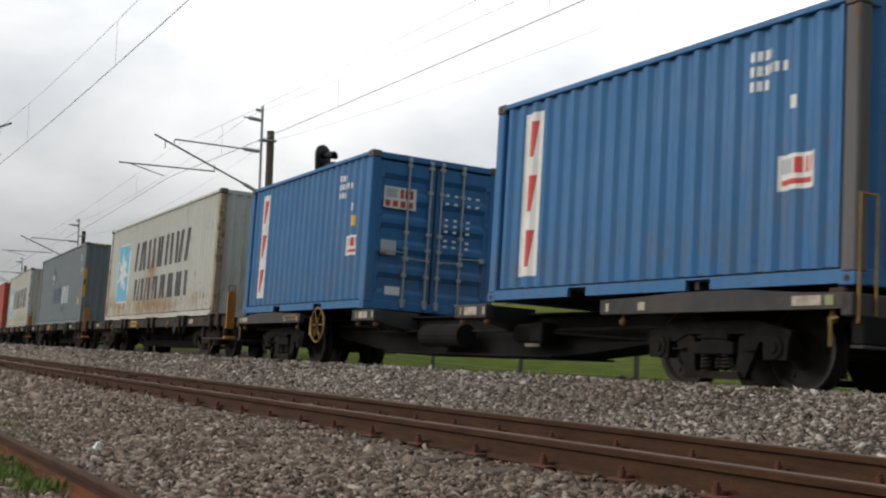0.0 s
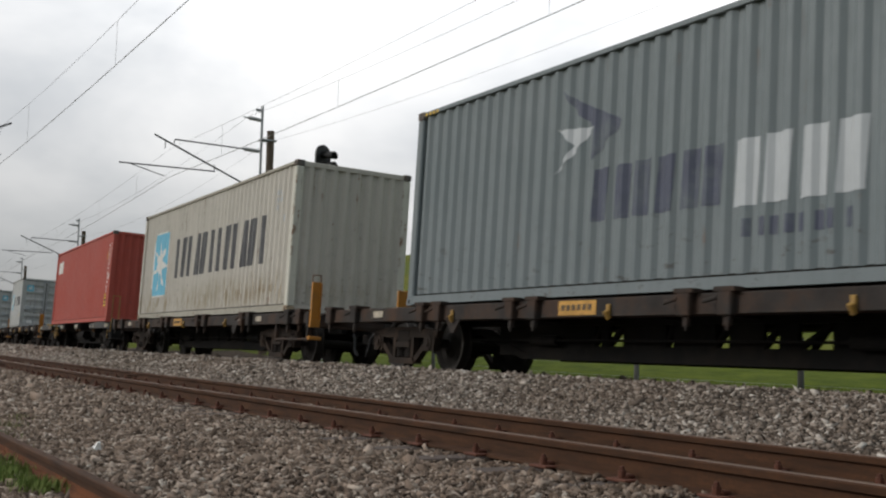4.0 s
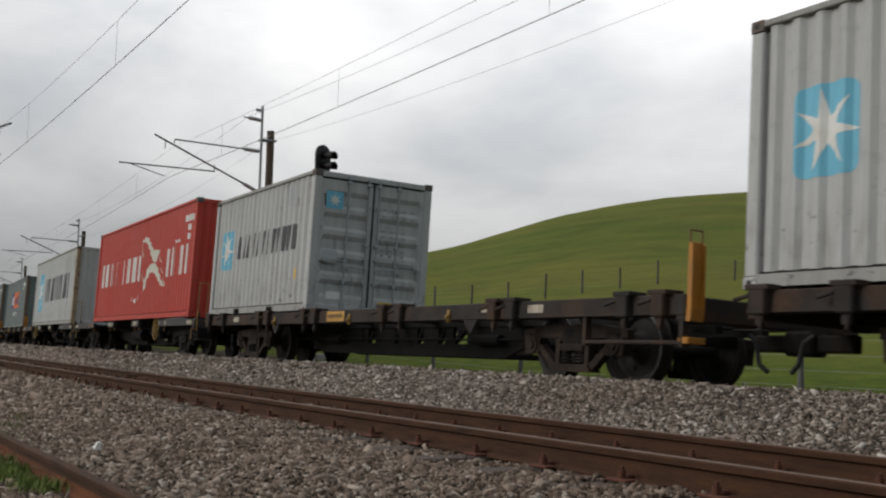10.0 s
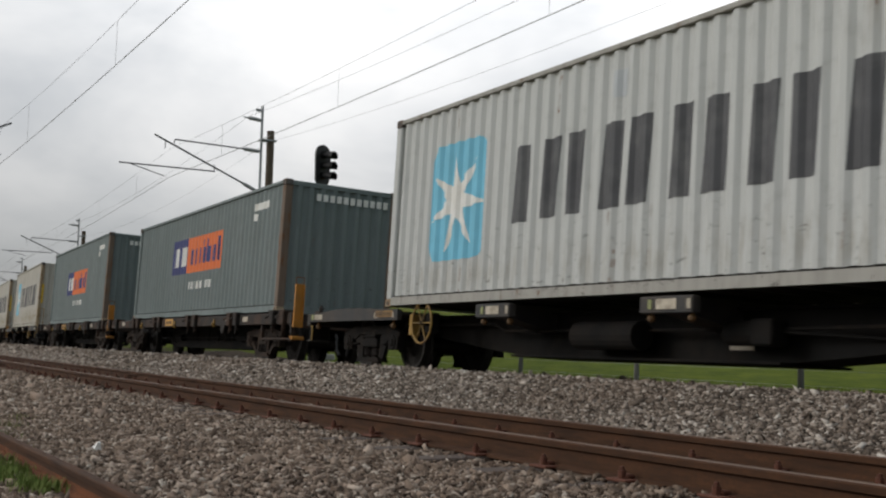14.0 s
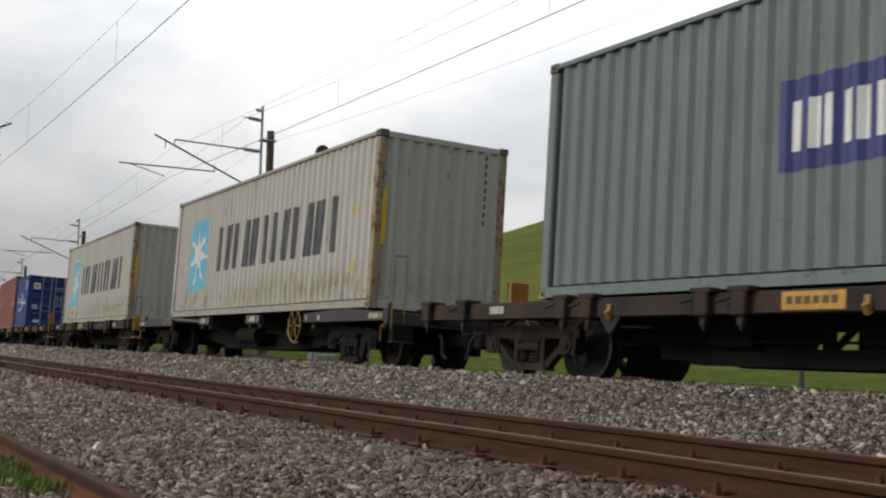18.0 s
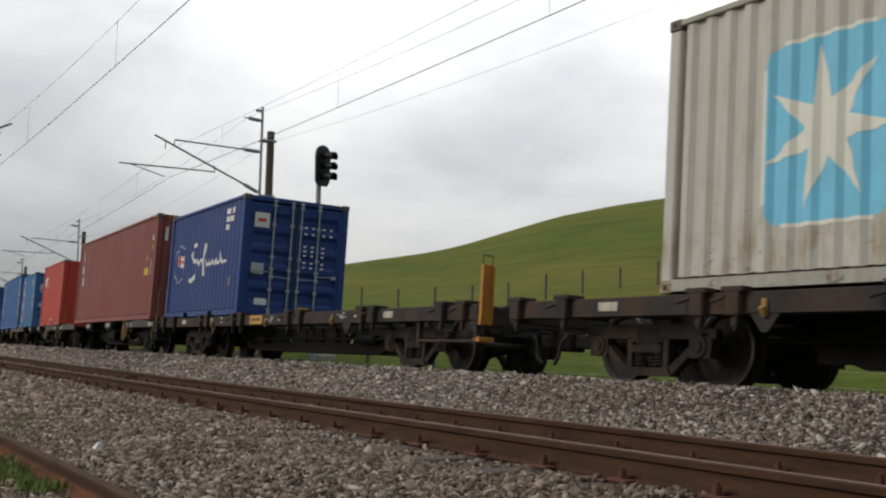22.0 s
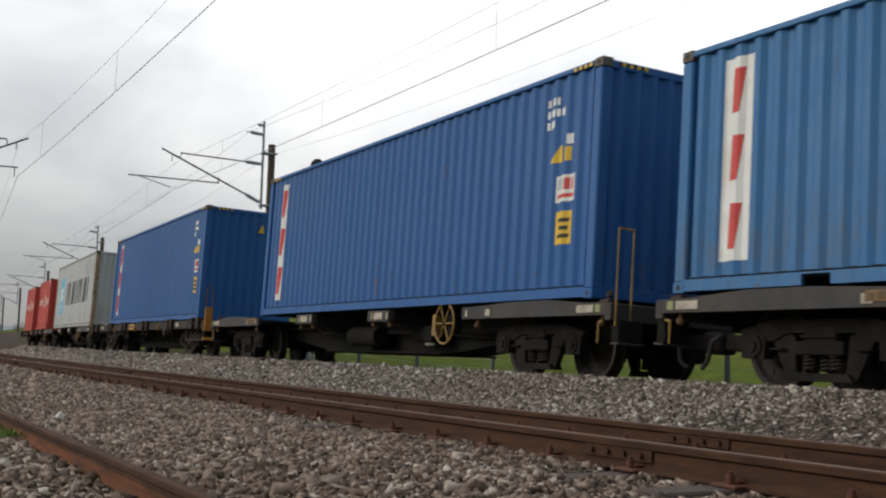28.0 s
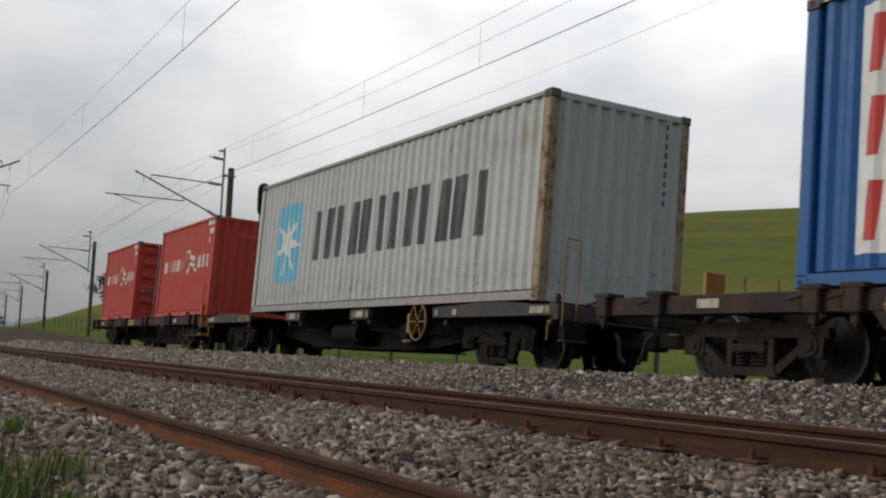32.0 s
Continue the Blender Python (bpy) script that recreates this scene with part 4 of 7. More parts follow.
# ------------------------------------------------------------------ wagons
WL = 16.2
DECK = 0.955
WHEEL_R = 0.42


def disc_wheelset():
    """A wheelset about its axle (along y)."""
    bm = bmesh.new()
    rod(bm, (0, -0.78, 0), (0, 0.78, 0), 0.075, 12)
    for sg in (-1, 1):
        prof = [(0.075, 0.10), (0.14, 0.085), (0.20, 0.03), (0.33, 0.012), (0.365, 0.055), (WHEEL_R - 0.01, 0.065)]
        y0 = 0.533 + 0.035
        n = 22
        rings = []
        outline = [(r, y0 + w) for r, w in prof] + [(WHEEL_R, y0 + 0.05), (WHEEL_R, y0 - 0.05), (WHEEL_R + 0.028, y0 - 0.065), (WHEEL_R + 0.028, y0 - 0.09)] + \
                  [(r, y0 - 0.03 - w * 0.5) for r, w in reversed(prof)]
        for r, y in outline:
            rings.append([bm.verts.new((r * math.cos(2 * math.pi * i / n), sg * y, r * math.sin(2 * math.pi * i / n))) for i in range(n)])
        for a, b in zip(rings, rings[1:]):
            for i in range(n):
                bm.faces.new((a[i], a[(i + 1) % n], b[(i + 1) % n], b[i]))
        # bosses that show the turning
        for i in range(3):
            a = 2 * math.pi * i / 3
            rod(bm, (0.26 * math.cos(a), sg * (y0 - 0.01), 0.26 * math.sin(a)), (0.26 * math.cos(a), sg * (y0 + 0.035), 0.26 * math.sin(a)), 0.035, 8)
    bmesh.ops.recalc_face_normals(bm, faces=bm.faces[:])
    return mesh_of(bm, "wheelset", M_WHEEL)


def axle_cap():
    bm = bmesh.new()
    rod(bm, (0, 0.78, 0), (0, 0.93, 0), 0.085, 14)
    for i in range(3):
        a = 2 * math.pi * i / 3 + 0.4
        rod(bm, (0.05 * math.cos(a), 0.93, 0.05 * math.sin(a)), (0.05 * math.cos(a), 0.945, 0.05 * math.sin(a)), 0.014, 6)
    return mesh_of(bm, "axle_end", M_BOGIE)


def tread():
    bm = bmesh.new()
    n, r0, r1 = 22, WHEEL_R - 0.020, WHEEL_R - 0.004
    a = [bm.verts.new((r0 * math.cos(2 * math.pi * i / n), 0.636, r0 * math.sin(2 * math.pi * i / n))) for i in range(n)]
    b = [bm.verts.new((r1 * math.cos(2 * math.pi * i / n), 0.632, r1 * math.sin(2 * math.pi * i / n))) for i in range(n)]
    for i in range(n):
        bm.faces.new((a[i], b[i], b[(i + 1) % n], a[(i + 1) % n]))
    return mesh_of(bm, "tyre_rim", M_TREAD)


ME_WHEELSET, ME_CAPS, ME_TREAD = disc_wheelset(), axle_cap(), tread()


def side_frame(old):
    """A three-piece truck's side, window, springs' seat and pedestals, about the truck's centre."""
    bm = bmesh.new()
    t = 0.10
    if old:
        extrude_profile(bm, [(-1.06, 0.50), (1.06, 0.50), (1.06, 0.60), (0.55, 0.66), (-0.55, 0.66), (-1.06, 0.60)], "y", -t, 0)
        extrude_profile(bm, [(-0.98, 0.56), (-0.86, 0.56), (-0.30, 0.16), (-0.42, 0.13)], "y", -t, 0)
        extrude_profile(bm, [(0.86, 0.56), (0.98, 0.56), (0.42, 0.13), (0.30, 0.16)], "y", -t, 0)
        extrude_profile(bm, [(-0.42, 0.10), (0.42, 0.10), (0.36, 0.19), (-0.36, 0.19)], "y", -t - 0.03, 0.03)
        box(bm, -0.24, 0.24, -t - 0.02, 0, 0.345, 0.43, 0.01)
        box(bm, -0.26, 0.26, -t - 0.01, 0, 0.465, 0.49, 0.006)
        box(bm, -0.34, -0.26, -t, 0, 0.18, 0.52)
        box(bm, 0.26, 0.34, -t, 0, 0.18, 0.52)
    else:
        extrude_profile(bm, [(-1.02, 0.50), (-0.60, 0.47), (-0.42, 0.55), (0.42, 0.55), (0.60, 0.47), (1.02, 0.50), (1.04, 0.58), (0.60, 0.68), (-0.60, 0.68), (-1.04, 0.58)], "y", -t, 0)
        extrude_profile(bm, [(-0.62, 0.50), (-0.45, 0.56), (-0.33, 0.52), (-0.30, 0.16), (-0.42, 0.12)], "y", -t + 0.02, -0.01)
        extrude_profile(bm, [(0.62, 0.50), (0.42, 0.12), (0.30, 0.16), (0.33, 0.52), (0.45, 0.56)], "y", -t + 0.02, -0.01)
        extrude_profile(bm, [(-0.42, 0.10), (0.42, 0.10), (0.37, 0.175), (-0.37, 0.175)], "y", -t - 0.04, 0.04)
        box(bm, -0.30, 0.30, -t - 0.03, 0.03, 0.345, 0.47, 0.008)
        box(bm, -0.22, 0.22, -t - 0.035, 0.0, 0.50, 0.53, 0.006)
        for sx in (-1, 1):
            box(bm, sx * 0.52 - 0.09, sx * 0.52 + 0.09, -t - 0.03, 0.0, 0.385, 0.405, 0.004)
    for sx in (-1, 1):
        extrude_profile(bm, [(sx * 0.68, 0.52), (sx * 1.02, 0.52), (sx * 1.00, 0.30), (sx * 0.70, 0.30)], "y", -t - 0.015, 0.02)
        rod(bm, (sx * 0.84, -t - 0.035, 0.42), (sx * 0.84, -t, 0.42), 0.115, 14)
        rod(bm, (sx * 0.84, -t - 0.055, 0.42), (sx * 0.84, -t - 0.035, 0.42), 0.06, 12)
    bmesh.ops.recalc_face_normals(bm, faces=bm.faces[:])
    return mesh_of(bm, "side_frame", M_BOGIE_OLD if old else M_BOGIE)


def spring_mesh():
    """A coil spring: one round wire wound up."""
    bm = bmesh.new()
    turns, n, h, R, r = 4, 9, 0.15, 0.055, 0.013
    prev = None
    for i in range(turns * n + 1):
        a = 2 * math.pi * i / n
        ring = []
        for k in range(4):
            b = math.pi * k / 2
            q = R + r * math.cos(b)
            ring.append(bm.verts.new((q * math.cos(a), q * math.sin(a), h * i / (turns * n) + r * math.sin(b))))
        if prev:
            for k in range(4):
                bm.faces.new((prev[k], prev[(k + 1) % 4], ring[(k + 1) % 4], ring[k]))
        prev = ring
    bmesh.ops.recalc_face_normals(bm, faces=bm.faces[:])
    return mesh_of(bm, "coil_spring", M_SPRING)


ME_SPRING = spring_mesh()
ME_SIDE = {True: side_frame(True), False: side_frame(False)}


def bogie(wagon, x, old):
    bm = bmesh.new()
    box(bm, x - 0.20, x + 0.20, -0.98, 0.98, 0.40, 0.62, 0.02)
    box(bm, x - 0.45, x + 0.45, -0.40, 0.40, 0.50, 0.72, 0.02)
    for sx in (-1, 1):
        box(bm, x + sx * 0.36 - 0.04, x + sx * 0.36 + 0.04, -0.85, 0.85, 0.34, 0.44, 0.01)
        for sy in (-1, 1):
            box(bm, x + sx * 0.40 - 0.05, x + sx * 0.40 + 0.05, sy * 0.57 - 0.05, sy * 0.57 + 0.05, 0.27, 0.52, 0.01)
            rod(bm, (x + sx * 0.38, sy * 0.57, 0.5), (x + sx * 0.36, sy * 0.50, 0.74), 0.018, 6)
    b = part("bogie", bm, M_BOGIE, wagon, "three-piece iron bogie caked in brake dust")
    for sy in (-1, 1):
        part("side_frame", ME_SIDE[old], None, b).matrix_basis = pose(x, sy * 0.87, 0, 0, 0, 0 if sy < 0 else 180)
        for j in (-0.16, 0.0, 0.16):
            part("coil_spring", ME_SPRING, None, b).matrix_basis = pose(x + j, sy * 0.87 + (0.0 if j else -sy * 0.05) + sy * 0.05, 0.19)
    for sx in (-1, 1):
        w = part("wheelset", ME_WHEELSET, None, wagon, "worn iron wheelset")
        w.matrix_basis = pose(x + sx * 0.84, 0, WHEEL_R)
        for turn in (0, 180):
            part("axle_end", ME_CAPS, None, w).matrix_basis = pose(0, 0, 0, 0, 0, turn)
            part("tyre_rim", ME_TREAD, None, w, "worn tyre edge").matrix_basis = pose(0, 0, 0, 0, 0, turn)


def hoop(wagon, x, y, h, w=0.21, z0=0.62):
    bm = tube(bmesh.new(), [(x, y, z0), (x, y, z0 + h), (x, y + w, z0 + h), (x, y + w, z0)], 0.013, 6)
    part("handrail", bm, M_HOOP, wagon, "yellow bent-pipe grab rail")


def coupler(wagon, sx):
    bm = bmesh.new()
    box(bm, sx * (WL / 2 - 0.25), sx * (WL / 2 + 0.30), -0.07, 0.07, 0.42, 0.60, 0.02)
    box(bm, sx * (WL / 2 + 0.22), sx * (WL / 2 + 0.46), -0.13, 0.13, 0.38, 0.64, 0.035)
    part("coupler", bm, M_BOGIE, wagon)
    bm = tube(bmesh.new(), [(sx * (WL / 2 - 0.02), -0.35, 0.58), (sx * (WL / 2 + 0.10), -0.37, 0.50), (sx * (WL / 2 + 0.16), -0.38, 0.28), (sx * (WL / 2 + 0.26), -0.36, 0.20)], 0.026, 8)
    part("brake_hose", bm, M_RUBBER, wagon, "black rubber brake hose")


def hand_wheel(wagon, x, y=-1.17, z=0.70, R=0.30):
    bm = torus(bmesh.new(), (x, y, z), R, 0.016)
    hw = part("hand_wheel", bm, M_YELLOW, wagon, "yellow spoked brake hand wheel")
    for i in range(6):
        a = math.pi * i / 3
        part("spoke", rod(bmesh.new(), (x, y, z), (x + R * math.cos(a), y, z + R * math.sin(a)), 0.011, 6), M_HOOP, hw)
    bm = rod(bmesh.new(), (x, y - 0.02, z), (x, y + 0.14, z), 0.032, 10)
    box(bm, x - 0.09, x + 0.09, y + 0.10, y + 0.26, z - 0.14, z + 0.16, 0.02)
    part("gearbox", bm, M_BOGIE, hw)
    part("release_box", box(bmesh.new(), x - 0.50, x - 0.40, y + 0.05, y + 0.2, z - 0.18, z + 0.14, 0.01), M_YELLOW, hw, "dull ochre release box")


def plate(name, parent, x0, x1, y, z0, z1, mat, label="", d=0.006):
    return part(name, box(bmesh.new(), x0, x1, y - d, y, z0, z1, 0.002), mat, parent, label)


bm = bmesh.new()
bmesh.ops.create_icosphere(bm, subdivisions=2, radius=0.045)
rod(bm, (0, 0, 0.0), (0, 0, 0.09), 0.022, 6)
ME_WEIGHT = mesh_of(bm, "lock_weight", M_WEIGHT)
bm = box(bmesh.new(), -0.09, 0.09, -0.08, 0.08, -0.01, 0.05, 0.01)
rod(bm, (0, 0, 0.04), (0, 0, 0.10), 0.035, 8)
rod(bm, (0, 0, 0.09), (0, 0, 0.16), 0.055, 8, 0.018)
ME_LOCK = mesh_of(bm, "twist_lock", M_BROWN)


def modern_wagon():
    """Skeletal container flat: deep belly spine, end decks, outriggers."""
    w = thing("container_wagon", "dark grey skeletal container flat wagon with a deep belly spine", "railway wagon", "wagons of the train")
    bm = bmesh.new()
    belly = [(-7.9, 0.62), (-5.5, 0.62), (-5.0, 0.55), (-3.3, 0.37), (-2.5, 0.30), (2.5, 0.30), (3.3, 0.37), (5.0, 0.55), (5.5, 0.62), (7.9, 0.62), (7.9, 0.86), (-7.9, 0.86)]
    extrude_profile(bm, belly, "y", -0.36, 0.36)
    box(bm, -2.5, 2.5, -0.52, 0.52, 0.272, 0.302, 0.006)
    box(bm, -7.9, 7.9, -0.46, 0.46, 0.84, 0.87, 0.006)
    part("belly_spine", bm, M_FRAME, w)
    for sx in (-1, 1):
        bm = bmesh.new()
        a, b = sorted((sx * 4.55, sx * 8.05))
        for sy in (-1, 1):
            pts = [(sx * 4.55, 0.745), (sx * 8.05, 0.745), (sx * 8.05, 0.885), (sx * 7.55, 0.895), (sx * 6.75, DECK - 0.006), (sx * 5.9, DECK - 0.006), (sx * 5.2, 0.92), (sx * 4.55, 0.905)]
            extrude_profile(bm, pts, "y", sy * 1.20, sy * 1.28)
        box(bm, a, b, -1.21, 1.21, 0.83, 0.878, 0.006)
        box(bm, min(sx * 7.97, sx * 8.10), max(sx * 7.97, sx * 8.10), -1.28, 1.28, 0.68, 0.882, 0.012)
        bmesh.ops.recalc_face_normals(bm, faces=bm.faces[:])
        ed = part("end_deck", bm, M_SILL, w, "dark grey steel end platform")
        for sy in (-1, 1):
            y = -1.283 if sy < 0 else 1.289
            for x0, ww, mat in ((4.66, 0.05, M_REFL), (5.22, 0.12, M_REFL), (7.42, 0.34, M_REFL), (7.80, 0.10, M_REFLY)):
                c = sx * (x0 + ww / 2)
                plate("reflector", ed, c - ww / 2, c + ww / 2, y, 0.775, 0.865, mat, "pale reflector plate")
        for sy in (-1, 1):
            part("twist_lock", ME_LOCK, None, ed, "small grimy twist-lock cone").matrix_basis = pose(sx * 7.86, sy * 1.13, 0.885)
            for x0 in (4.85, 7.80):
                part("lock_weight", ME_WEIGHT, None, ed, "orange twist-lock counterweight").matrix_basis = pose(sx * x0, sy * 1.18, 0.66)
        coupler(w, sx)
        bogie(w, sx * 6.08, False)
        part("step_box", box(bmesh.new(), min(sx * 8.02, sx * 8.16), max(sx * 8.02, sx * 8.16), -1.20, -0.86, 0.44, 0.69, 0.012), M_FRAME, w)
        part("step_board", box(bmesh.new(), min(sx * 8.03, sx * 8.18), max(sx * 8.03, sx * 8.18), -1.22, -0.84, 0.408, 0.434, 0.006), M_SILL, w, "worn grey step board")
        bm = tube(bmesh.new(), [(sx * 7.86, -1.27, 0.42), (sx * 7.86, -1.27, 0.66), (sx * 7.94, -1.27, 0.67)], 0.013, 6)
        part("release_lever", bm, M_HOOP, w, "yellow bent release lever")
        # cross bearers that stick out under the load
    for x in (-1.85, 1.60):
        for sy in (-1, 1):
            bm = bmesh.new()
            extrude_profile(bm, [(sy * 0.34, 0.60), (sy * 1.22, 0.78), (sy * 1.22, 0.93), (sy * 0.34, 0.93)], "x", x - 0.20, x + 0.20)
            box(bm, x - 0.42, x + 0.42, min(sy * 1.14, sy * 1.26), max(sy * 1.14, sy * 1.26), 0.745, 0.925, 0.012)
            bmesh.ops.recalc_face_normals(bm, faces=bm.faces[:])
            o = part("outrigger", bm, M_SILL, w)
            plate("reflector", o, x - 0.14, x + 0.18, -1.263 if sy < 0 else 1.269, 0.785, 0.895, M_REFL, "pale reflector plate")
            for a in (-0.27, 0.34):
                plate("end_plate", o, x + a, x + a + 0.06, -1.263 if sy < 0 else 1.269, 0.79, 0.89, M_REFLY if a < 0 else M_REFL, "narrow bright marker plate")
            for dx in (-0.32, 0.32):
                part("lock_weight", ME_WEIGHT, None, o, "orange twist-lock counterweight").matrix_basis = pose(x + dx, sy * 1.17, 0.70)
    bm = bmesh.new()
    rod(bm, (-0.7, -0.66, 0.55), (0.5, -0.66, 0.55), 0.17, 16)
    part("air_reservoir", bm, M_FRAME, w)
    bm = bmesh.new()
    rod(bm, (1.9, -0.62, 0.58), (2.35, -0.62, 0.58), 0.13, 14)
    box(bm, 2.3, 2.6, -0.75, -0.5, 0.45, 0.72, 0.02)
    rod(bm, (2.5, -0.6, 0.6), (4.6, -0.3, 0.5), 0.016, 6)
    part("brake_cylinder", bm, M_FRAME, w)
    bm = tube(bmesh.new(), [(-7.5, -0.50, 0.72), (-3.0, -0.50, 0.72), (-2.6, -0.56, 0.62), (2.0, -0.56, 0.62), (7.5, -0.50, 0.70)], 0.02, 6)
    part("brake_pipe", bm, M_BOGIE, w)
    plate("data_panel", w, 1.62, 1.98, -0.362, 0.42, 0.56, M_REFL, "small pale data panel")
    for sy in (-1,):
        p = plate("number_panel", w, -5.30, -4.70, -1.285, 0.79, 0.89, M_PLATED, "dull rusty-ochre wagon number panel")
        for i in range(6):
            plate("number_bar", p, -5.25 + i * 0.09, -5.19 + i * 0.09, -1.292, 0.81, 0.87, M_BARN)
    return w


def end_post(w, top, loop):
    """The warning post at the leading end with its grab loop above."""
    bm = box(bmesh.new(), 8.102, 8.122, -1.24, -1.06, 0.76, top, 0.006)
    for y in (-1.24, -1.075):
        extrude_profile(bm, [(8.115, 0.80), (8.175, 0.78), (8.165, top - 0.03), (8.115, top)], "y", y, y + 0.015)
    extrude_profile(bm, [(8.10, 0.66), (8.16, 0.66), (8.18, 0.79), (8.10, 0.80)], "y", -1.24, -1.06)
    wp = part("warning_post", bm, M_ORANGE, w, "orange-yellow channel-shaped end post with a wire loop on top")
    part("post_step", box(bmesh.new(), 7.98, 8.14, -1.24, -1.00, 0.43, 0.50, 0.01), M_ORANGE, wp)
    bm = tube(bmesh.new(), [(8.115, -1.228, top - 0.03), (8.115, -1.228, loop), (8.115, -1.072, loop), (8.115, -1.072, top - 0.03)], 0.010, 6)
    part("grab_loop", bm, M_LOOP, wp, "thin rusty grab loop")


def old_wagon():
    """Older flat wagon: full side sills with stake pockets, open truss spine, warning post."""
    w = thing("container_wagon", "brown grimy flat container wagon with stake pockets along its sills", "railway wagon", "wagons of the train")
    for sy in (-1, 1):
        bm = bmesh.new()
        y0, y1 = sorted((sy * 1.17, sy * 1.26))
        box(bm, -WL / 2, WL / 2, y0, y1, 0.73, 0.935, 0.012)
        box(bm, -WL / 2, WL / 2, min(sy * 1.02, sy * 1.262), max(sy * 1.02, sy * 1.262), 0.725, 0.745, 0.004)
        part("side_sill", bm, M_BROWN, w, "brown steel side sill")
    for sx in (-1, 1):
        bm = box(bmesh.new(), min(sx * 7.95, sx * 8.10), max(sx * 7.95, sx * 8.10), -1.25, 1.25, 0.66, 0.92, 0.015)
        part("headstock", bm, M_BROWN, w)
    # truss spine: chords and diagonals with daylight between
    for y in (-0.34, 0.34):
        bm = bmesh.new()
        extrude_profile(bm, [(-7.6, 0.60), (-4.4, 0.58), (-3.3, 0.25), (3.3, 0.25), (4.4, 0.58), (7.6, 0.60), (7.6, 0.68), (4.3, 0.66), (3.2, 0.33), (-3.2, 0.33), (-4.3, 0.66), (-7.6, 0.68)], "y", y - 0.05, y + 0.05)
        box(bm, -7.6, 7.6, y - 0.06, y + 0.06, 0.70, 0.88)
        holes = [(-1.66, -1.52), (-1.38, -1.08), (-0.30, -0.16), (0.52, 0.74), (1.24, 1.46), (1.72, 2.16)]
        edge = [-3.9] + [v for h in holes for v in h] + [3.9]
        for a, b in zip(edge[::2], edge[1::2]):
            if y < 0:
                box(bm, a, b, y - 0.03, y + 0.03, 0.30, 0.72)
        for a, b in holes:
            if y < 0:
                box(bm, a, b, y - 0.03, y + 0.03, 0.30, 0.44)
            rod(bm, (a, y, 0.44), (b, y, 0.70), 0.045, 6)
        bmesh.ops.recalc_face_normals(bm, faces=bm.faces[:])
        part("truss_spine", bm, M_FRAME, w)
    for i in range(13):
        x = -7.2 + 1.2 * i
        bm = box(bmesh.new(), x - 0.05, x + 0.05, -1.17, 1.17, 0.74, 0.90)
        part("cross_bearer", bm, M_FRAME, w)
    # stake pockets and load brackets, in pairs
    for sy in (-1, 1):
        for x in (-7.9, -6.9, -4.6, -4.1, -2.2, -1.68, 1.09, 1.68, 4.42, 4.86, 7.15, 7.75):
            bm = bmesh.new()
            a, b = sorted((sy * 1.255, sy * 1.345))
            box(bm, x - 0.10, x + 0.10, a, b, 0.70, 0.95, 0.015)
            box(bm, x - 0.15, x + 0.15, min(sy * 1.10, sy * 1.35), max(sy * 1.10, sy * 1.35), 0.93, 0.985, 0.01)
            rod(bm, (x + 0.05, sy * 1.30, 0.72), (x + 0.02, sy * 1.30, 0.56), 0.018, 6)
            rod(bm, (x - 0.10, sy * 1.33, 0.88), (x - 0.26, sy * 1.36, 0.84), 0.022, 6)
            box(bm, x - 0.05, x + 0.05, min(sy * 1.25, sy * 1.30), max(sy * 1.25, sy * 1.30), 0.60, 0.72, 0.01)
            part("stake_pocket", bm, M_BROWN, w)
    for y in (-1.262, 1.268):
        for x in (-6.1, 5.36):
            plate("reflector", w, x - 0.17, x + 0.17, y, 0.785, 0.885, M_REFL, "grimy cream reflector plate")
        plate("marker_plate", w, 4.06, 4.20, y, 0.81, 0.89, M_REFL, "small white marker plate")
        p = plate("number_panel", w, -1.19, -0.45, y, 0.745, 0.915, M_PLATE, "ochre wagon number panel")
        for i in range(6):
            plate("number_bar", p, -1.13 + i * 0.105, -1.06 + i * 0.105, y - 0.006, 0.80, 0.87, M_BARN)
        for x in (-3.73, -0.21, 3.19):
            bm = bmesh.new()
            rod(bm, (x, y, 0.70), (x, y - 0.05, 0.78), 0.035, 8)
            box(bm, x - 0.035, x + 0.035, y - 0.03, y, 0.72, 0.86, 0.01)
            part("lashing_hook", bm, M_YELLOW, w, "dull yellow lashing hook")
    # warning post and grab rail at the leading end
    end_post(w, 1.47, 1.59)
    bm = tube(bmesh.new(), [(6.35, -1.22, 0.44), (7.2, -1.25, 0.44), (8.05, -1.22, 0.44)], 0.024, 6)
    box(bm, 6.33, 6.39, -1.24, -1.16, 0.40, 0.74)
    box(bm, 8.0, 8.06, -1.24, -1.16, 0.40, 0.70)
    part("brake_lever", bm, M_BROWN, w, "long brake lever on its hangers")
    # jacking pads: inverted triangles under the sill
    for sx in (-1, 1):
        bm = bmesh.new()
        extrude_profile(bm, [(sx * 3.55, 0.735), (sx * 3.95, 0.735), (sx * 3.79, 0.55), (sx * 3.71, 0.55)], "y", -1.25, -1.22)
        bmesh.ops.recalc_face_normals(bm, faces=bm.faces[:])
        part("jacking_pad", bm, M_BROWN, w)
    part("rear_post", box(bmesh.new(), -7.12, -7.06, -0.45, -0.15, 0.90, 1.32, 0.01), M_ORANGE, w, "short orange upright plate")
    bm = bmesh.new()
    rod(bm, (2.5, -0.47, 0.50), (3.3, -0.47, 0.50), 0.075, 14)
    rod(bm, (-2.9, -0.47, 0.50), (-2.3, -0.47, 0.50), 0.07, 12)
    rod(bm, (-4.5, -0.5, 0.5), (4.5, -0.5, 0.5), 0.016, 6)
    part("air_reservoir", bm, M_FRAME, w)
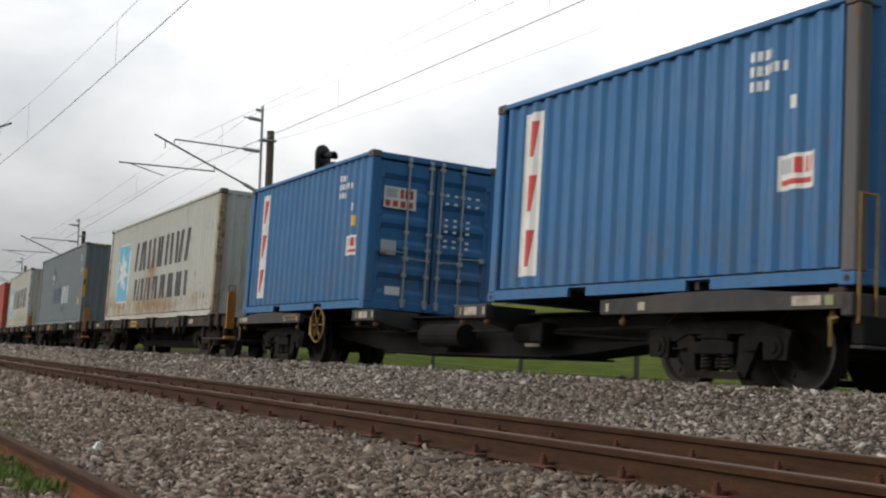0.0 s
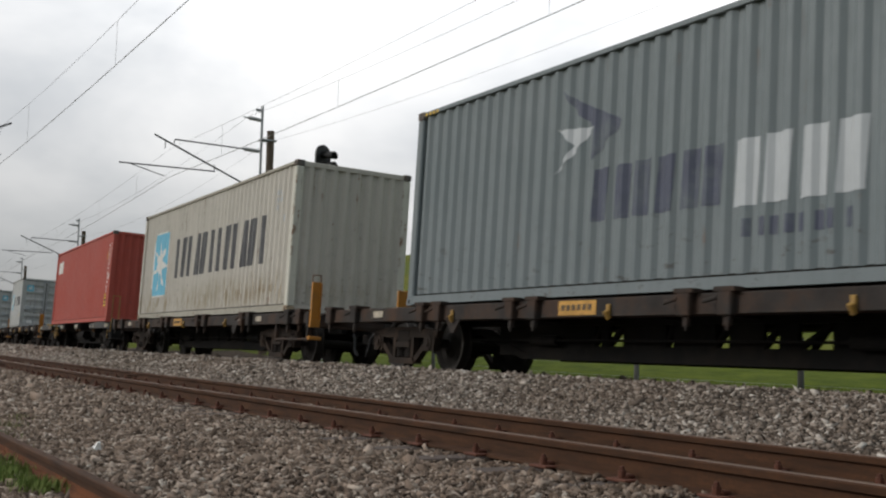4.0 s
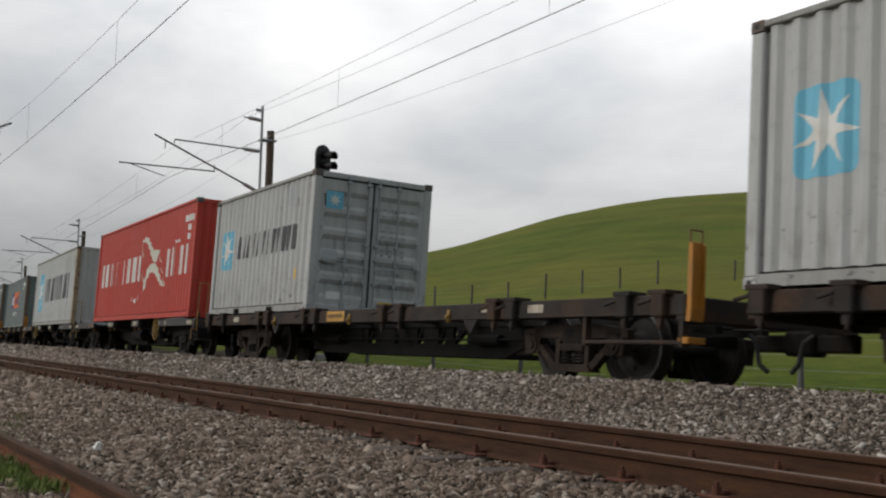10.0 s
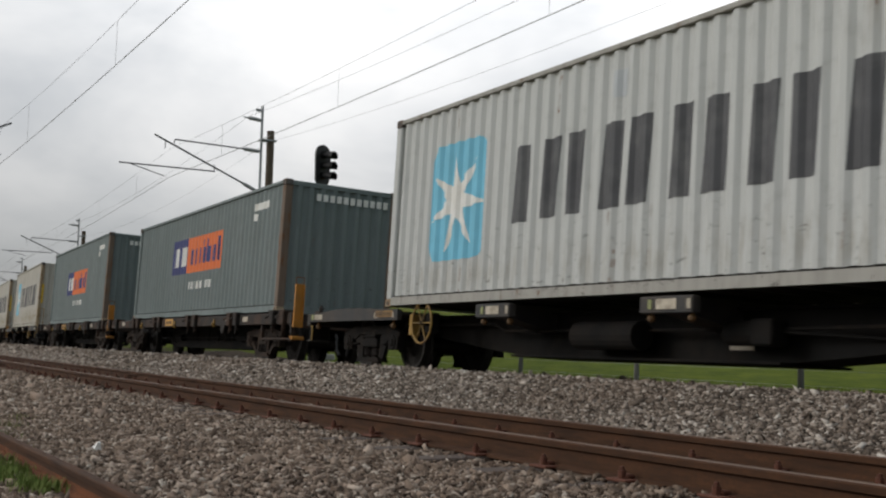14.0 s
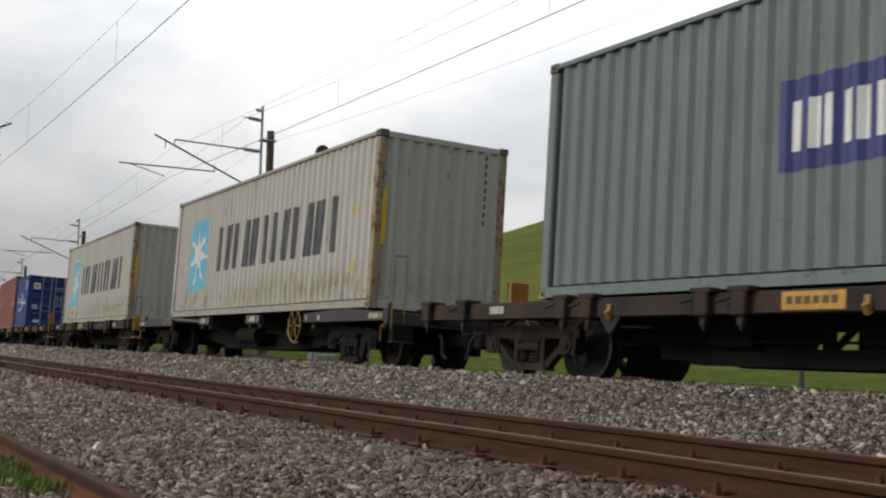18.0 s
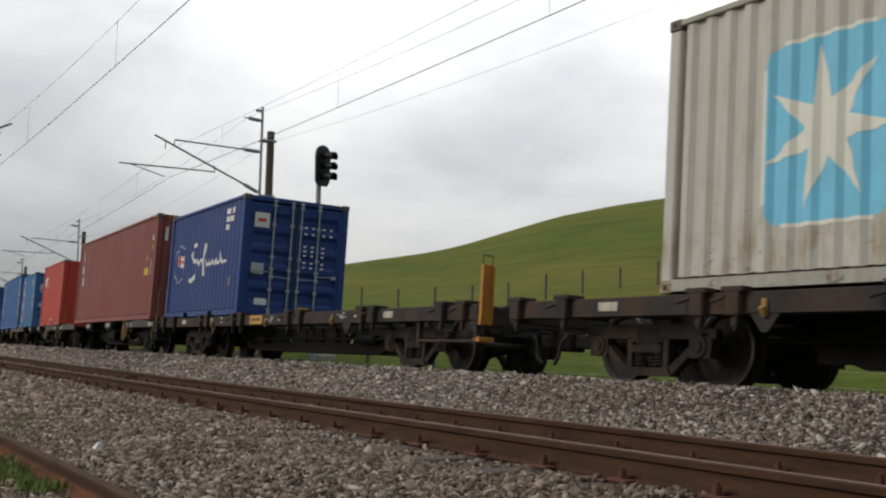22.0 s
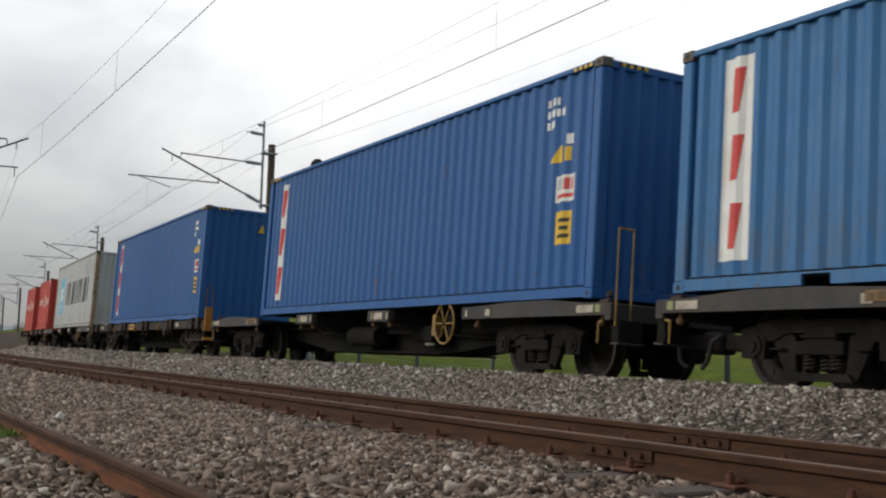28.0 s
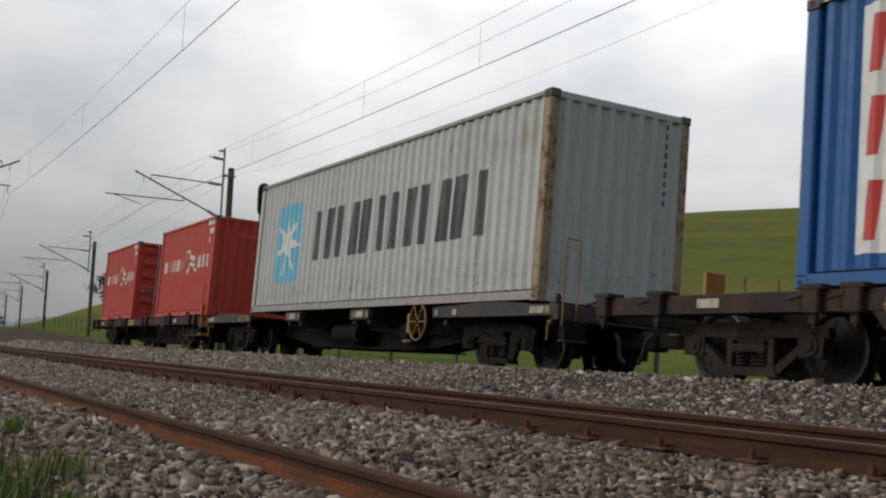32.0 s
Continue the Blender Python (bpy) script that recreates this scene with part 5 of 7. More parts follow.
    for sx in (-1, 1):
        coupler(w, sx)
        bogie(w, sx * 5.75, True)
    return w


# centres along the train, and kind; wheel: where the brake wheel sits
CONSIST = [(-14.71, "m", -4.0), (-31.79, "o", 0), (-48.87, "o", 0), (-65.93, "o", 0), (-82.99, "m", -4.0), (-100.05, "o", 0),
           (-117.09, "o", 0), (-134.33, "m", 4.0), (-151.17, "m", -4.0), (-168.19, "o", 0), (-184.91, "o", 0), (-202.22, "m", 4.0),
           (-219.23, "o", 0), (-236.22, "o", 0), (-253.30, "m", 4.0), (-270.20, "m", 4.0), (-287.17, "m", 4.0), (-304.14, "o", 0),
           (-321.11, "m", 4.0), (-338.06, "o", 0)]
MOVERS = []
first_old = first_front = first_rear = None
for c, kind, hwx in CONSIST:
    if kind == "o":
        first_old = first_old or old_wagon()
        w = first_old if not any(m[0] is first_old for m in MOVERS) else copy_thing(first_old, Matrix.Identity(4))
    elif hwx < 0:
        if first_rear is None:
            first_rear = w = modern_wagon()
            hand_wheel(w, -3.95)
            hoop(w, 8.115, -1.22, 1.12)
        else:
            w = copy_thing(first_rear, Matrix.Identity(4))
    else:
        if first_front is None:
            first_front = w = modern_wagon()
            hand_wheel(w, 3.82)
            hoop(w, 8.115, -1.22, 1.12)
        else:
            w = copy_thing(first_front, Matrix.Identity(4))
    if kind == "o" and -240 < c < -230:
        rp = random.Random(31)
        for x0, x1, n in ((-3.9, -3.1, 5), (-0.3, 0.75, 7), (3.2, 3.95, 6)):
            for _ in range(n):
                px, pz, r = rp.uniform(x0, x1), rp.uniform(0.78, 0.90), rp.uniform(0.03, 0.08)
                bm = extrude_profile(bmesh.new(), [(px + r * rp.uniform(0.6, 1.6) * math.cos(k * 0.9), pz + r * 0.5 * rp.uniform(0.4, 1.0) * math.sin(k * 0.9)) for k in range(7)], "y", -1.2645, -1.260)
                bmesh.ops.recalc_face_normals(bm, faces=bm.faces[:])
                part("peeled_patch", bm, M_PEEL, w, "pale patch of peeled paint")
    if kind == "o" and -240 < c < -210:
        for ob in list(w.children):
            if ob.name.startswith("rear_post"):
                bpy.data.objects.remove(ob)
    if kind == "o" and (c < -290 or -225 < c < -215):
        for ob in list(w.children):
            if ob.name.startswith("warning_post"):
                for sub in list(ob.children):
                    bpy.data.objects.remove(sub)
                bpy.data.objects.remove(ob)
        end_post(w, *((1.24, 1.72) if c < -290 else (1.06, 1.62)))
    MOVERS.append((w, c, 0.0))


# ------------------------------------------------------------------ the containers' markings and their order
L20, L40, HS, HC = 6.058, 12.192, 2.63, 2.935


def star_livery(c, L, word_rows, panel, word_mat=None, rounded=False, glyph=D_WHITE):
    x0, x1, z0, z1 = panel
    outline = round_rect(x0, x1, z0, z1, 0.16 if rounded else 0.13 * (z1 - z0))
    part("logo_panel", decal_side([outline], 0.0025), D_SKY, c, "sky-blue painted square")
    if rounded:
        r = 0.035
        part("logo_border", decal_side([rect(x0 + 0.2, x1 - 0.2, z0 - r, z0 + 0.005), rect(x0 + 0.2, x1 - 0.2, z1 - 0.005, z1 + r),
                                        rect(x0 - r, x0 + 0.005, z0 + 0.2, z1 - 0.2), rect(x1 - 0.005, x1 + r, z0 + 0.2, z1 - 0.2)], 0.003), glyph, c)
    cx, cz = (x0 + x1) / 2, (z0 + z1) / 2
    part("logo_star", decal_side(star(cx, cz, (z1 - z0) * 0.46, (z1 - z0) * 0.15, 7, 97), 0.006), glyph, c, "white seven-pointed star")
    for k, (a, b, za, zb, n) in enumerate(word_rows):
        part("lettering", decal_side(word(a, b, za, zb, n, 0.33, 0.05, 3 + k), 0.004), word_mat or D_CHAR, c, "dark charcoal painted lettering bars")


def code_marks(c, L, mat, x=None, z=2.45, rows=3, tall=False):
    x = L / 2 - 1.15 if x is None else x
    part("code_mark", decal_side(lines(x - 0.06, z, rows, 0.10, 0.05, [(0.05, 0.05, 0.05, 0.04), (0.05, 0.05, 0.05, 0.05, 0.05, 0.05), (0.05, 0.05, 0.05)]), 0.004), mat, c, "small painted code bars")
    part("code_mark", decal_side(lines(x + 0.45, z - 0.52, 1, 0.13, 0.04, [(0.10,)]), 0.004), mat, c)


def caution_marks(c, L, z=1.75, square=True):
    x = L / 2 - 1.0
    for shape in [[(x, z), (x + 0.26, z), (x + 0.20, z + 0.24), (x + 0.16, z + 0.24)]]:
        part("caution_mark", decal_side([shape], 0.004), D_YEL, c, "yellow caution triangle")
    if square:
        for shape in [rect(x + 0.12, x + 0.42, z - 1.05, z - 0.62)]:
            part("caution_mark", decal_side([shape], 0.004), D_YEL, c, "yellow caution square")


def end_code(c, L, H, mat, x_in=0.012, n=10, side=0.78):
    """Upright row of characters on the leading end, as bars."""
    top = H - 0.25
    part("code_mark", decal_end([[(side, top - i * 0.14), (side + 0.05, top - i * 0.14), (side + 0.05, top - i * 0.14 + 0.085), (side, top - i * 0.14 + 0.085)] for i in range(n)], L / 2 - x_in), mat, c)


def end_strip(c, L, H, mat):
    part("code_mark", decal_end([[(-0.55 + i * 0.145, H - 0.36), (-0.45 + i * 0.145, H - 0.36), (-0.45 + i * 0.145, H - 0.22), (-0.55 + i * 0.145, H - 0.22)] for i in range(11)], L / 2 - 0.012), mat, c)


def hazard_strip(c, L, H):
    """Yellow and black dashes on the top edge by the corners of a tall container."""
    hl = L / 2
    for k, mat in ((0, D_YEL), (1, M_BLACK)):
        bm = bmesh.new()
        for i in range(4):
            a = hl - 0.62 + i * 0.11 + k * 0.055
            for x in (a, -a - 0.055):
                box(bm, x, x + 0.055, -CW / 2 + 0.0015, -CW / 2 + 0.0045, H - 0.075, H - 0.028)
            b = CW / 2 - 0.68 + i * 0.11 + k * 0.055
            for y in (b, -b - 0.055):
                box(bm, hl - 0.0125, hl - 0.0085, y, y + 0.055, H - 0.075, H - 0.028)
        part("hazard_strip", bm, mat, c)


def white_strip_livery(c, L, tall, yellow=True):
    """A white upright band with three red characters as plain bars."""
    x0 = -L / 2 + (0.68 if L > 7 else 0.64)
    z0, z1 = 0.31, (2.72 if tall else 2.42)
    part("name_band", decal_side([rect(x0, x0 + 0.43, z0, z1)], 0.003), D_WHITE, c, "white upright painted band")
    h = (z1 - z0) / 3
    bars = [[(x0 + 0.10, z1 - i * h - h + 0.12), (x0 + 0.24, z1 - i * h - h + 0.12), (x0 + 0.30, z1 - i * h - 0.12), (x0 + 0.16, z1 - i * h - 0.12)] for i in range(3)]
    part("name_bar", decal_side(bars, 0.006), D_RED, c, "red painted bars")
    x = L / 2 - 0.98
    zz = 0.92 if not tall else 1.24
    part("name_plate", decal_side([rect(x, x + 0.46, zz, zz + 0.34)], 0.003), D_WHITE, c, "small white name plate")
    part("name_plate_bar", decal_side([rect(x + 0.03, x + 0.19, zz + 0.16, zz + 0.30)] , 0.006), D_SILV, c)
    part("name_plate_bar", decal_side([rect(x + 0.22, x + 0.30, zz + 0.15, zz + 0.30), rect(x + 0.33, x + 0.36, zz + 0.15, zz + 0.30), rect(x + 0.39, x + 0.43, zz + 0.15, zz + 0.30),
                                        rect(x + 0.04, x + 0.42, zz + 0.05, zz + 0.10)], 0.006), D_RED, c)
    code_marks(c, L, D_WHITE, L / 2 - (1.2 if L > 7 else 1.3), 2.62 if tall else 2.34)
    if tall:
        for shape in [[(x - 0.12, 1.76), (x + 0.14, 1.76), (x + 0.08, 1.98), (x + 0.04, 1.98)], rect(x + 0.20, x + 0.30, 1.76, 1.94)]:
            part("caution_mark", decal_side([shape], 0.004), D_YEL, c, "yellow caution marks")
        for shape in [rect(x + 0.02, x + 0.38, 0.70, 1.12)]:
            part("caution_mark", decal_side([shape], 0.004), D_YEL, c, "yellow caution square")
        part("caution_mark_bar", decal_side([rect(x + 0.07, x + 0.33, 0.98, 1.03), rect(x + 0.1, x + 0.3, 0.88, 0.93), rect(x + 0.07, x + 0.33, 0.78, 0.83)], 0.006), M_BARD, c)
        for shape in [[(0.18, 2.36), (0.34, 2.36), (0.30, 2.56), (0.26, 2.56)]]:
            part("caution_mark", decal_end([shape], L / 2 - 0.012), D_YEL, c)
        end_code(c, L, HC, D_WHITE)
        hazard_strip(c, L, HC)
    elif yellow:
        for shape in [rect(x + 0.2, x + 0.30, 1.42, 1.60)]:
            part("caution_mark", decal_side([shape], 0.004), D_YEL, c)


def door_marks(c, L, mat, logo, logo_mat, panel_mat, at=(-0.96, -0.62, 1.94, 2.26)):
    """Plates and unreadable writing on doors that face the way the train runs."""
    xx = L / 2 - 0.024
    part("door_plate", decal_end([rect(*at)], xx), panel_mat, c, "square plate on the door")
    part("door_plate_mark", decal_end(logo, xx + 0.003), logo_mat, c)
    rows = [[(0.20 + k * 0.17 + (0.08 if k > 1 else 0), z), (0.20 + k * 0.17 + (0.15 if k > 1 else 0.07), z), (0.20 + k * 0.17 + (0.15 if k > 1 else 0.07), z + 0.038), (0.20 + k * 0.17 + (0.08 if k > 1 else 0), z + 0.038)] for z in (2.02, 1.88, 1.60, 1.50, 1.40, 1.24, 1.14) for k in range(4) if not (k == 3 and z < 1.7)]
    part("door_writing", decal_end(rows, xx), mat, c, "small painted writing bars")
    part("door_plate", decal_end([[(-0.96, 0.92), (-0.68, 0.92), (-0.68, 1.16), (-0.96, 1.16)]], xx), D_SILV, c, "data plate")
    part("door_plate", decal_end([[(-0.84, 0.26), (-0.56, 0.26), (-0.56, 0.40), (-0.84, 0.40)]], xx), D_WHITE, c)


def star_ends(cy, cz, R):
    return [[(a[0], a[1]) for a in k] for k in star(cy, cz, R, R * 0.4, 7, 90)]


def band(pts, w):
    """A bent ribbon of quads through the points, for brush-like strokes."""
    out = []
    for (a, b), (c, d) in zip(pts, pts[1:]):
        ln = math.hypot(c - a, d - b) or 1
        nx, nz = -(d - b) / ln * w / 2, (c - a) / ln * w / 2
        out.append([(a - nx, b - nz), (c - nx, d - nz), (c + nx, d + nz), (a + nx, b + nz)])
    return out


CARGO = []


def load(c, s):
    CARGO.append(c)
    MOVERS.append((c, s, DECK))
    return c


MK = dict(panel=(-4.88, -3.36, 0.63, 2.33))
WORD40 = [(-2.72, 4.50, 1.02, 2.02, 6)]

c = load(container(L20, HS, P_BLUE, "weathered mid-blue twenty-foot container with a white name band", post=P_BLUEPOST), -9.71)
white_strip_livery(c, L20, False, False)
c = load(container(L20, HS, P_BLUE, "mid-blue twenty-foot container, its barred doors facing forward", True), -19.69)
white_strip_livery(c, L20, False)
door_marks(c, L20, D_WHITE, [rect(-0.93, -0.72, 1.88, 2.03)], D_SILV, D_WHITE, (-0.96, -0.36, 1.70, 2.06))
part("door_plate_mark", decal_end([rect(-0.66 + 0.09 * i, -0.60 + 0.09 * i, 1.88, 2.03) for i in range(3)] + [rect(-0.93 + 0.14 * i, -0.84 + 0.14 * i, 1.73, 1.83) for i in range(4)], L20 / 2 - 0.020), D_RED, c)

c = load(container(L40, HC, P_RUSTY, "rust-streaked cream-grey forty-foot container with a sky-blue star panel", post=P_RUST), -31.03)
star_livery(c, L40, [(-2.50, 3.50, 1.42, 2.25, 6), (-2.42, 3.58, 0.55, 1.18, 7)], (-4.86, -3.25, 0.58, 2.30), None, True)
code_marks(c, L40, D_SILV)

c = load(container(L40, HC, P_DGREY, "slate-grey forty-foot container with a two-tone bird mark"), -48.01)
part("logo_bird", decal_side([[(-2.42, 1.54), (-1.95, 1.80), (-1.62, 2.02), (-2.40, 2.10), (-2.05, 1.86)]], 0.004), D_SILV, c, "pale wing shape")
part("logo_bird", decal_side([[(-2.35, 2.58), (-1.80, 2.32), (-1.08, 2.02), (-1.65, 1.62), (-1.62, 2.02), (-1.95, 2.22)]], 0.0045), D_SLATE, c, "dark slate-blue wing shape")
part("lettering", decal_side(word(-1.65, 0.62, 0.88, 1.50, 3, 0.42, 0.03, 5), 0.004), D_SLATE, c, "dark slate-blue lettering bars")
part("lettering", decal_side(word(0.66, 2.40, 0.83, 1.50, 2, 0.42, 0.03, 6), 0.004), D_SILV, c, "pale grey lettering bars")
part("lettering", decal_side(word(0.85, 2.24, 0.52, 0.70, 4, 0.30, 0.0, 7), 0.004), D_SLATE, c)
code_marks(c, L40, D_SILV, 4.9, 2.55)
caution_marks(c, L40, 1.80, False)
for shape in [rect(5.06, 5.14, 0.70, 0.92)]:
    part("caution_mark", decal_side([shape], 0.004), D_YEL, c)
for y in (-1.205, 1.105):
    part("warning_strip", box(bmesh.new(), L40 / 2 - 0.02, L40 / 2 + 0.003, y, y + 0.10, 0.95, 1.98), D_AMBER, c, "amber warning strip on the post")
    part("warning_strip_bar", box(bmesh.new(), L40 / 2, L40 / 2 + 0.006, y + 0.02, y + 0.08, 1.38, 1.60), M_BARD, c)
end_code(c, L40, HC, D_SILV)
hazard_strip(c, L40, HC)

c = load(container(L40, HC, P_CREAM2, "stone-grey forty-foot container with a rounded sky-blue star panel", post=P_CREAM), -65.24)
star_livery(c, L40, WORD40, (-4.88, -3.34, 0.62, 2.30), None, True)
code_marks(c, L40, D_SILV)

c = load(container(L40, HC, P_RED, "faded brick-red forty-foot container with white letters on the side"), -81.99)
part("lettering", decal_side([rect(-5.50, -5.38, 2.06, 2.52), rect(-5.26, -5.14, 2.06, 2.52, 0.05), rect(-4.98, -4.86, 2.06, 2.52), rect(-4.70, -4.60, 2.05, 2.55)], 0.004), D_WHITE, c, "white lettering bars")
part("code_mark", decal_side([rect(5.37, 5.405, 2.46 - i * 0.15, 2.54 - i * 0.15) for i in range(11)], 0.004), D_WHITE, c)
part("code_mark", decal_side([rect(5.65, 5.685, 2.51 - i * 0.15, 2.59 - i * 0.15) for i in range(5)] + [rect(5.63, 5.70, 1.38, 1.56)], 0.004), D_WHITE, c)
caution_marks(c, L40, 2.08, False)
for shape in [rect(5.18, 5.48, 0.50, 0.90)]:
    part("caution_mark", decal_side([shape], 0.004), D_YEL, c, "yellow caution square")
part("caution_mark_bar", decal_side([rect(5.22, 5.44, 0.80, 0.84), rect(5.24, 5.42, 0.68, 0.74), rect(5.22, 5.44, 0.57, 0.61)], 0.007), M_BARD, c)
for shape in [[(0.72, 0.42), (1.0, 0.42), (1.0, 0.78), (0.72, 0.78)], [(0.0, 2.16), (0.16, 2.16), (0.10, 2.36), (0.06, 2.36)]]:
    part("caution_mark", decal_end([shape], L40 / 2 - 0.012), D_YEL, c, "yellow caution marks")
end_code(c, L40, HC, D_WHITE, 0.012, 11)

for s in (-105.25, -122.44):
    c = load(container(L20, HS, P_LGREY, "light grey twenty-foot container, its panelled doors facing forward", True), s)
    star_livery(c, L20, [(-1.38, 2.14, 1.20, 1.69, 6)], (-2.46, -1.74, 1.0, 1.86))
    code_marks(c, L20, D_SILV, 1.75, 2.45)
    for shape in [rect(2.16, 2.30, 0.62, 0.82)]:
        part("caution_mark", decal_side([shape], 0.004), D_YEL, c)
    door_marks(c, L20, D_DIM, star_ends(-0.79, 2.10, 0.13), D_WHITE, D_SKY)
    part("door_plate", decal_end([[(0.22, 0.17), (0.5, 0.17), (0.5, 0.28), (0.22, 0.28)]], L20 / 2 - 0.02), D_YEL, c)



def ribbon(upper, lower):
    """The area between two edges, as quads."""
    return [[lower[i], lower[i + 1], upper[i + 1], upper[i]] for i in range(len(upper) - 1)]


FLAG_WAVE = ribbon([(0.27, 2.27), (0.53, 2.38), (1.0, 2.31), (1.38, 2.08), (1.75, 1.91), (2.13, 1.91), (2.38, 1.88)],
                   [(0.27, 2.24), (0.64, 2.22), (1.0, 2.11), (1.28, 1.92), (1.58, 1.69), (1.95, 1.53), (2.28, 1.66)]) + \
    ribbon([(0.85, 1.07), (1.0, 1.30), (1.25, 1.48), (1.58, 1.55), (1.95, 1.54), (2.28, 1.43), (2.59, 1.23), (2.9, 1.01), (3.23, 0.89)],
           [(0.83, 0.74), (1.03, 0.96), (1.2, 1.16), (1.44, 1.29), (1.85, 1.30), (2.2, 1.21), (2.56, 1.02), (2.97, 0.85), (3.23, 0.87)])


def flag_livery(c, k, dx):
    """White words either side of a waving flag, as plain shapes, scaled by k."""
    def sc(polys):
        return [[(dx + x * k, 1.5 + (z - 1.5) * k) for x, z in p] for p in polys]
    part("lettering", decal_side(sc(word(-5.32, 0.20, 1.12, 1.86, 7, 0.19, 0.0, 8)), 0.004), D_WHITE, c, "white lettering bars")
    part("lettering", decal_side(sc(word(3.34, 5.44, 1.10, 1.84, 3, 0.19, 0.0, 9)), 0.004), D_WHITE, c, "white lettering bars")
    part("lettering", decal_side(sc([rect(4.15, 4.27, 1.94, 2.02), rect(4.42, 4.54, 1.94, 2.02)]), 0.004), D_WHITE, c)
    part("logo_flag", decal_side(sc(FLAG_WAVE), 0.004), D_CREAM, c, "cream waving-flag shape")
    part("logo_flag", decal_side(sc(band([(0.28, 2.24), (0.50, 1.5), (0.83, 0.76)], 0.025) + band([(2.36, 1.86), (2.75, 1.4), (3.22, 0.9)], 0.025)), 0.0045), D_CREAM, c)
    part("code_mark", decal_side(lines(dx + 4.9 * k, 2.58, 1, 0.16, 0.04, [(0.36, 0.46)]) + lines(dx + 5.3 * k, 2.34, 2, 0.15, 0.08, [(0.30,), (0.14,)]), 0.004), D_WHITE, c)


c = load(container(L40, HC, P_RED2, "bright red forty-foot container with a cream waving-flag mark"), -133.23)
flag_livery(c, 1.0, 0.0)
part("code_mark", decal_side([rect(-0.66, -0.50, 0.55, 0.68), rect(-0.25, -0.12, 0.50, 0.62), rect(0.12, 0.24, 0.55, 0.70)], 0.004), D_WHITE, c)
end_strip(c, L40, HC, D_WHITE)

c = load(container(L40, HC, P_LGREY2, "pale grey forty-foot container with star panel and rusted corner post", post=P_RUST), -150.17)
star_livery(c, L40, WORD40, **MK)
code_marks(c, L40, D_SILV)
part("patch", decal_side([rect(-0.55, -0.30, 2.30, 2.62)], 0.004), D_SILV, c)
part("end_patch", decal_end([[(0.0, 1.82), (0.34, 1.82), (0.34, 2.22), (0.0, 2.22)]], L40 / 2 - 0.014), D_DIM, c, "darker repair patch")
end_code(c, L40, HC, D_CHAR, 0.012, 9)
for shape in [rect(5.1, 5.24, 0.82, 1.0)]:
    part("caution_mark", decal_side([shape], 0.004), D_YEL, c)

for s, tall in ((-167.22, HS), (-184.03, HC)):
    c = load(container(L40, tall, P_DGREY2, "green-grey forty-foot container with a navy and orange name panel", post=P_RUSTD), s)
    part("name_panel", decal_side([rect(-2.25, -0.86, 1.09, 1.97)], 0.003), D_NAVY, c, "navy painted panel")
    part("name_panel", decal_side([rect(-0.86, 2.03, 1.09, 1.96)], 0.003), D_ORANGE, c, "orange painted panel")
    part("lettering", decal_side(word(-2.12, -0.96, 1.28, 1.76, 3, 0.34, 0.0, 10), 0.005), D_WHITE, c, "white lettering bars")
    part("lettering", decal_side(word(-0.70, 1.85, 1.28, 1.66, 8, 0.30, 0.0, 11) + [rect(-0.1, 0.0, 1.3, 1.84), rect(0.52, 0.6, 1.3, 1.84), rect(0.84, 0.92, 1.3, 1.84), rect(1.72, 1.8, 1.3, 1.84)], 0.005), D_NAVY, c, "navy lettering bars")
    part("lettering", decal_side(word(-0.65, 1.38, 0.68, 0.86, 10, 0.30, 0.0, 12), 0.005), D_WHITE, c, "small white lettering bars")
    part("code_mark", decal_side(lines(4.2, tall - 0.32, 2, 0.15, 0.06, [(0.42, 0.42), (0.22,)]), 0.004), D_WHITE, c)
    end_strip(c, L40, tall, D_WHITE)

for s, paint_, post in ((-201.10, P_CREAM2, P_RUST), (-218.42, P_CREAM2, P_RUST)):
    c = load(container(L40, HC, paint_, "dusty stone-grey forty-foot container with a star panel and rusty post", post=post), s)
    if s < -210:
        star_livery(c, L40, WORD40, (-4.68, -3.22, 0.60, 2.32), None, True, D_CREAM)
    else:
        star_livery(c, L40, WORD40, **MK)
    code_marks(c, L40, D_SILV)
    caution_marks(c, L40, 1.62, False)
    for shape in [rect(5.12, 5.28, 0.60, 0.80)]:
        part("caution_mark", decal_side([shape], 0.004), D_YEL, c)
    part("warning_strip", box(bmesh.new(), L40 / 2 - 0.02, L40 / 2 + 0.003, -1.10, -1.02, 1.05, 1.95), D_YEL, c, "worn yellow warning strip")
    end_code(c, L40, HC, D_CHAR, 0.012, 9)

c = load(container(L20, HS, P_BLUE3, "royal blue twenty-foot container, barred doors facing forward", True), -241.51)
oval = [(-2.08 + 0.46 * math.cos(a), 1.37 + 0.47 * math.sin(a)) for a in (2 * math.pi * i / 20 for i in range(21))]
part("logo_oval", decal_side(band(oval, 0.025), 0.004), D_SILV, c, "thin white oval outline")
wave = [(-2.30, 0.0), (-2.16, 0.03), (-2.02, 0.0), (-1.88, -0.04), (-1.76, -0.01)]
flag_top = [(x, 1.58 + z) for x, z in wave]
flag_low = [(x, 1.30 + z) for x, z in reversed(wave)]
part("logo_flag", decal_side([flag_top + flag_low], 0.004), D_WHITE, c, "small white waving flag")
part("logo_cross", decal_side([[(x, 1.47 + z) for x, z in wave] + [(x, 1.41 + z) for x, z in reversed(wave)], [(-2.17, 1.33), (-2.09, 1.33), (-2.09, 1.60), (-2.17, 1.60)]], 0.007), D_RED, c, "red cross on the flag")
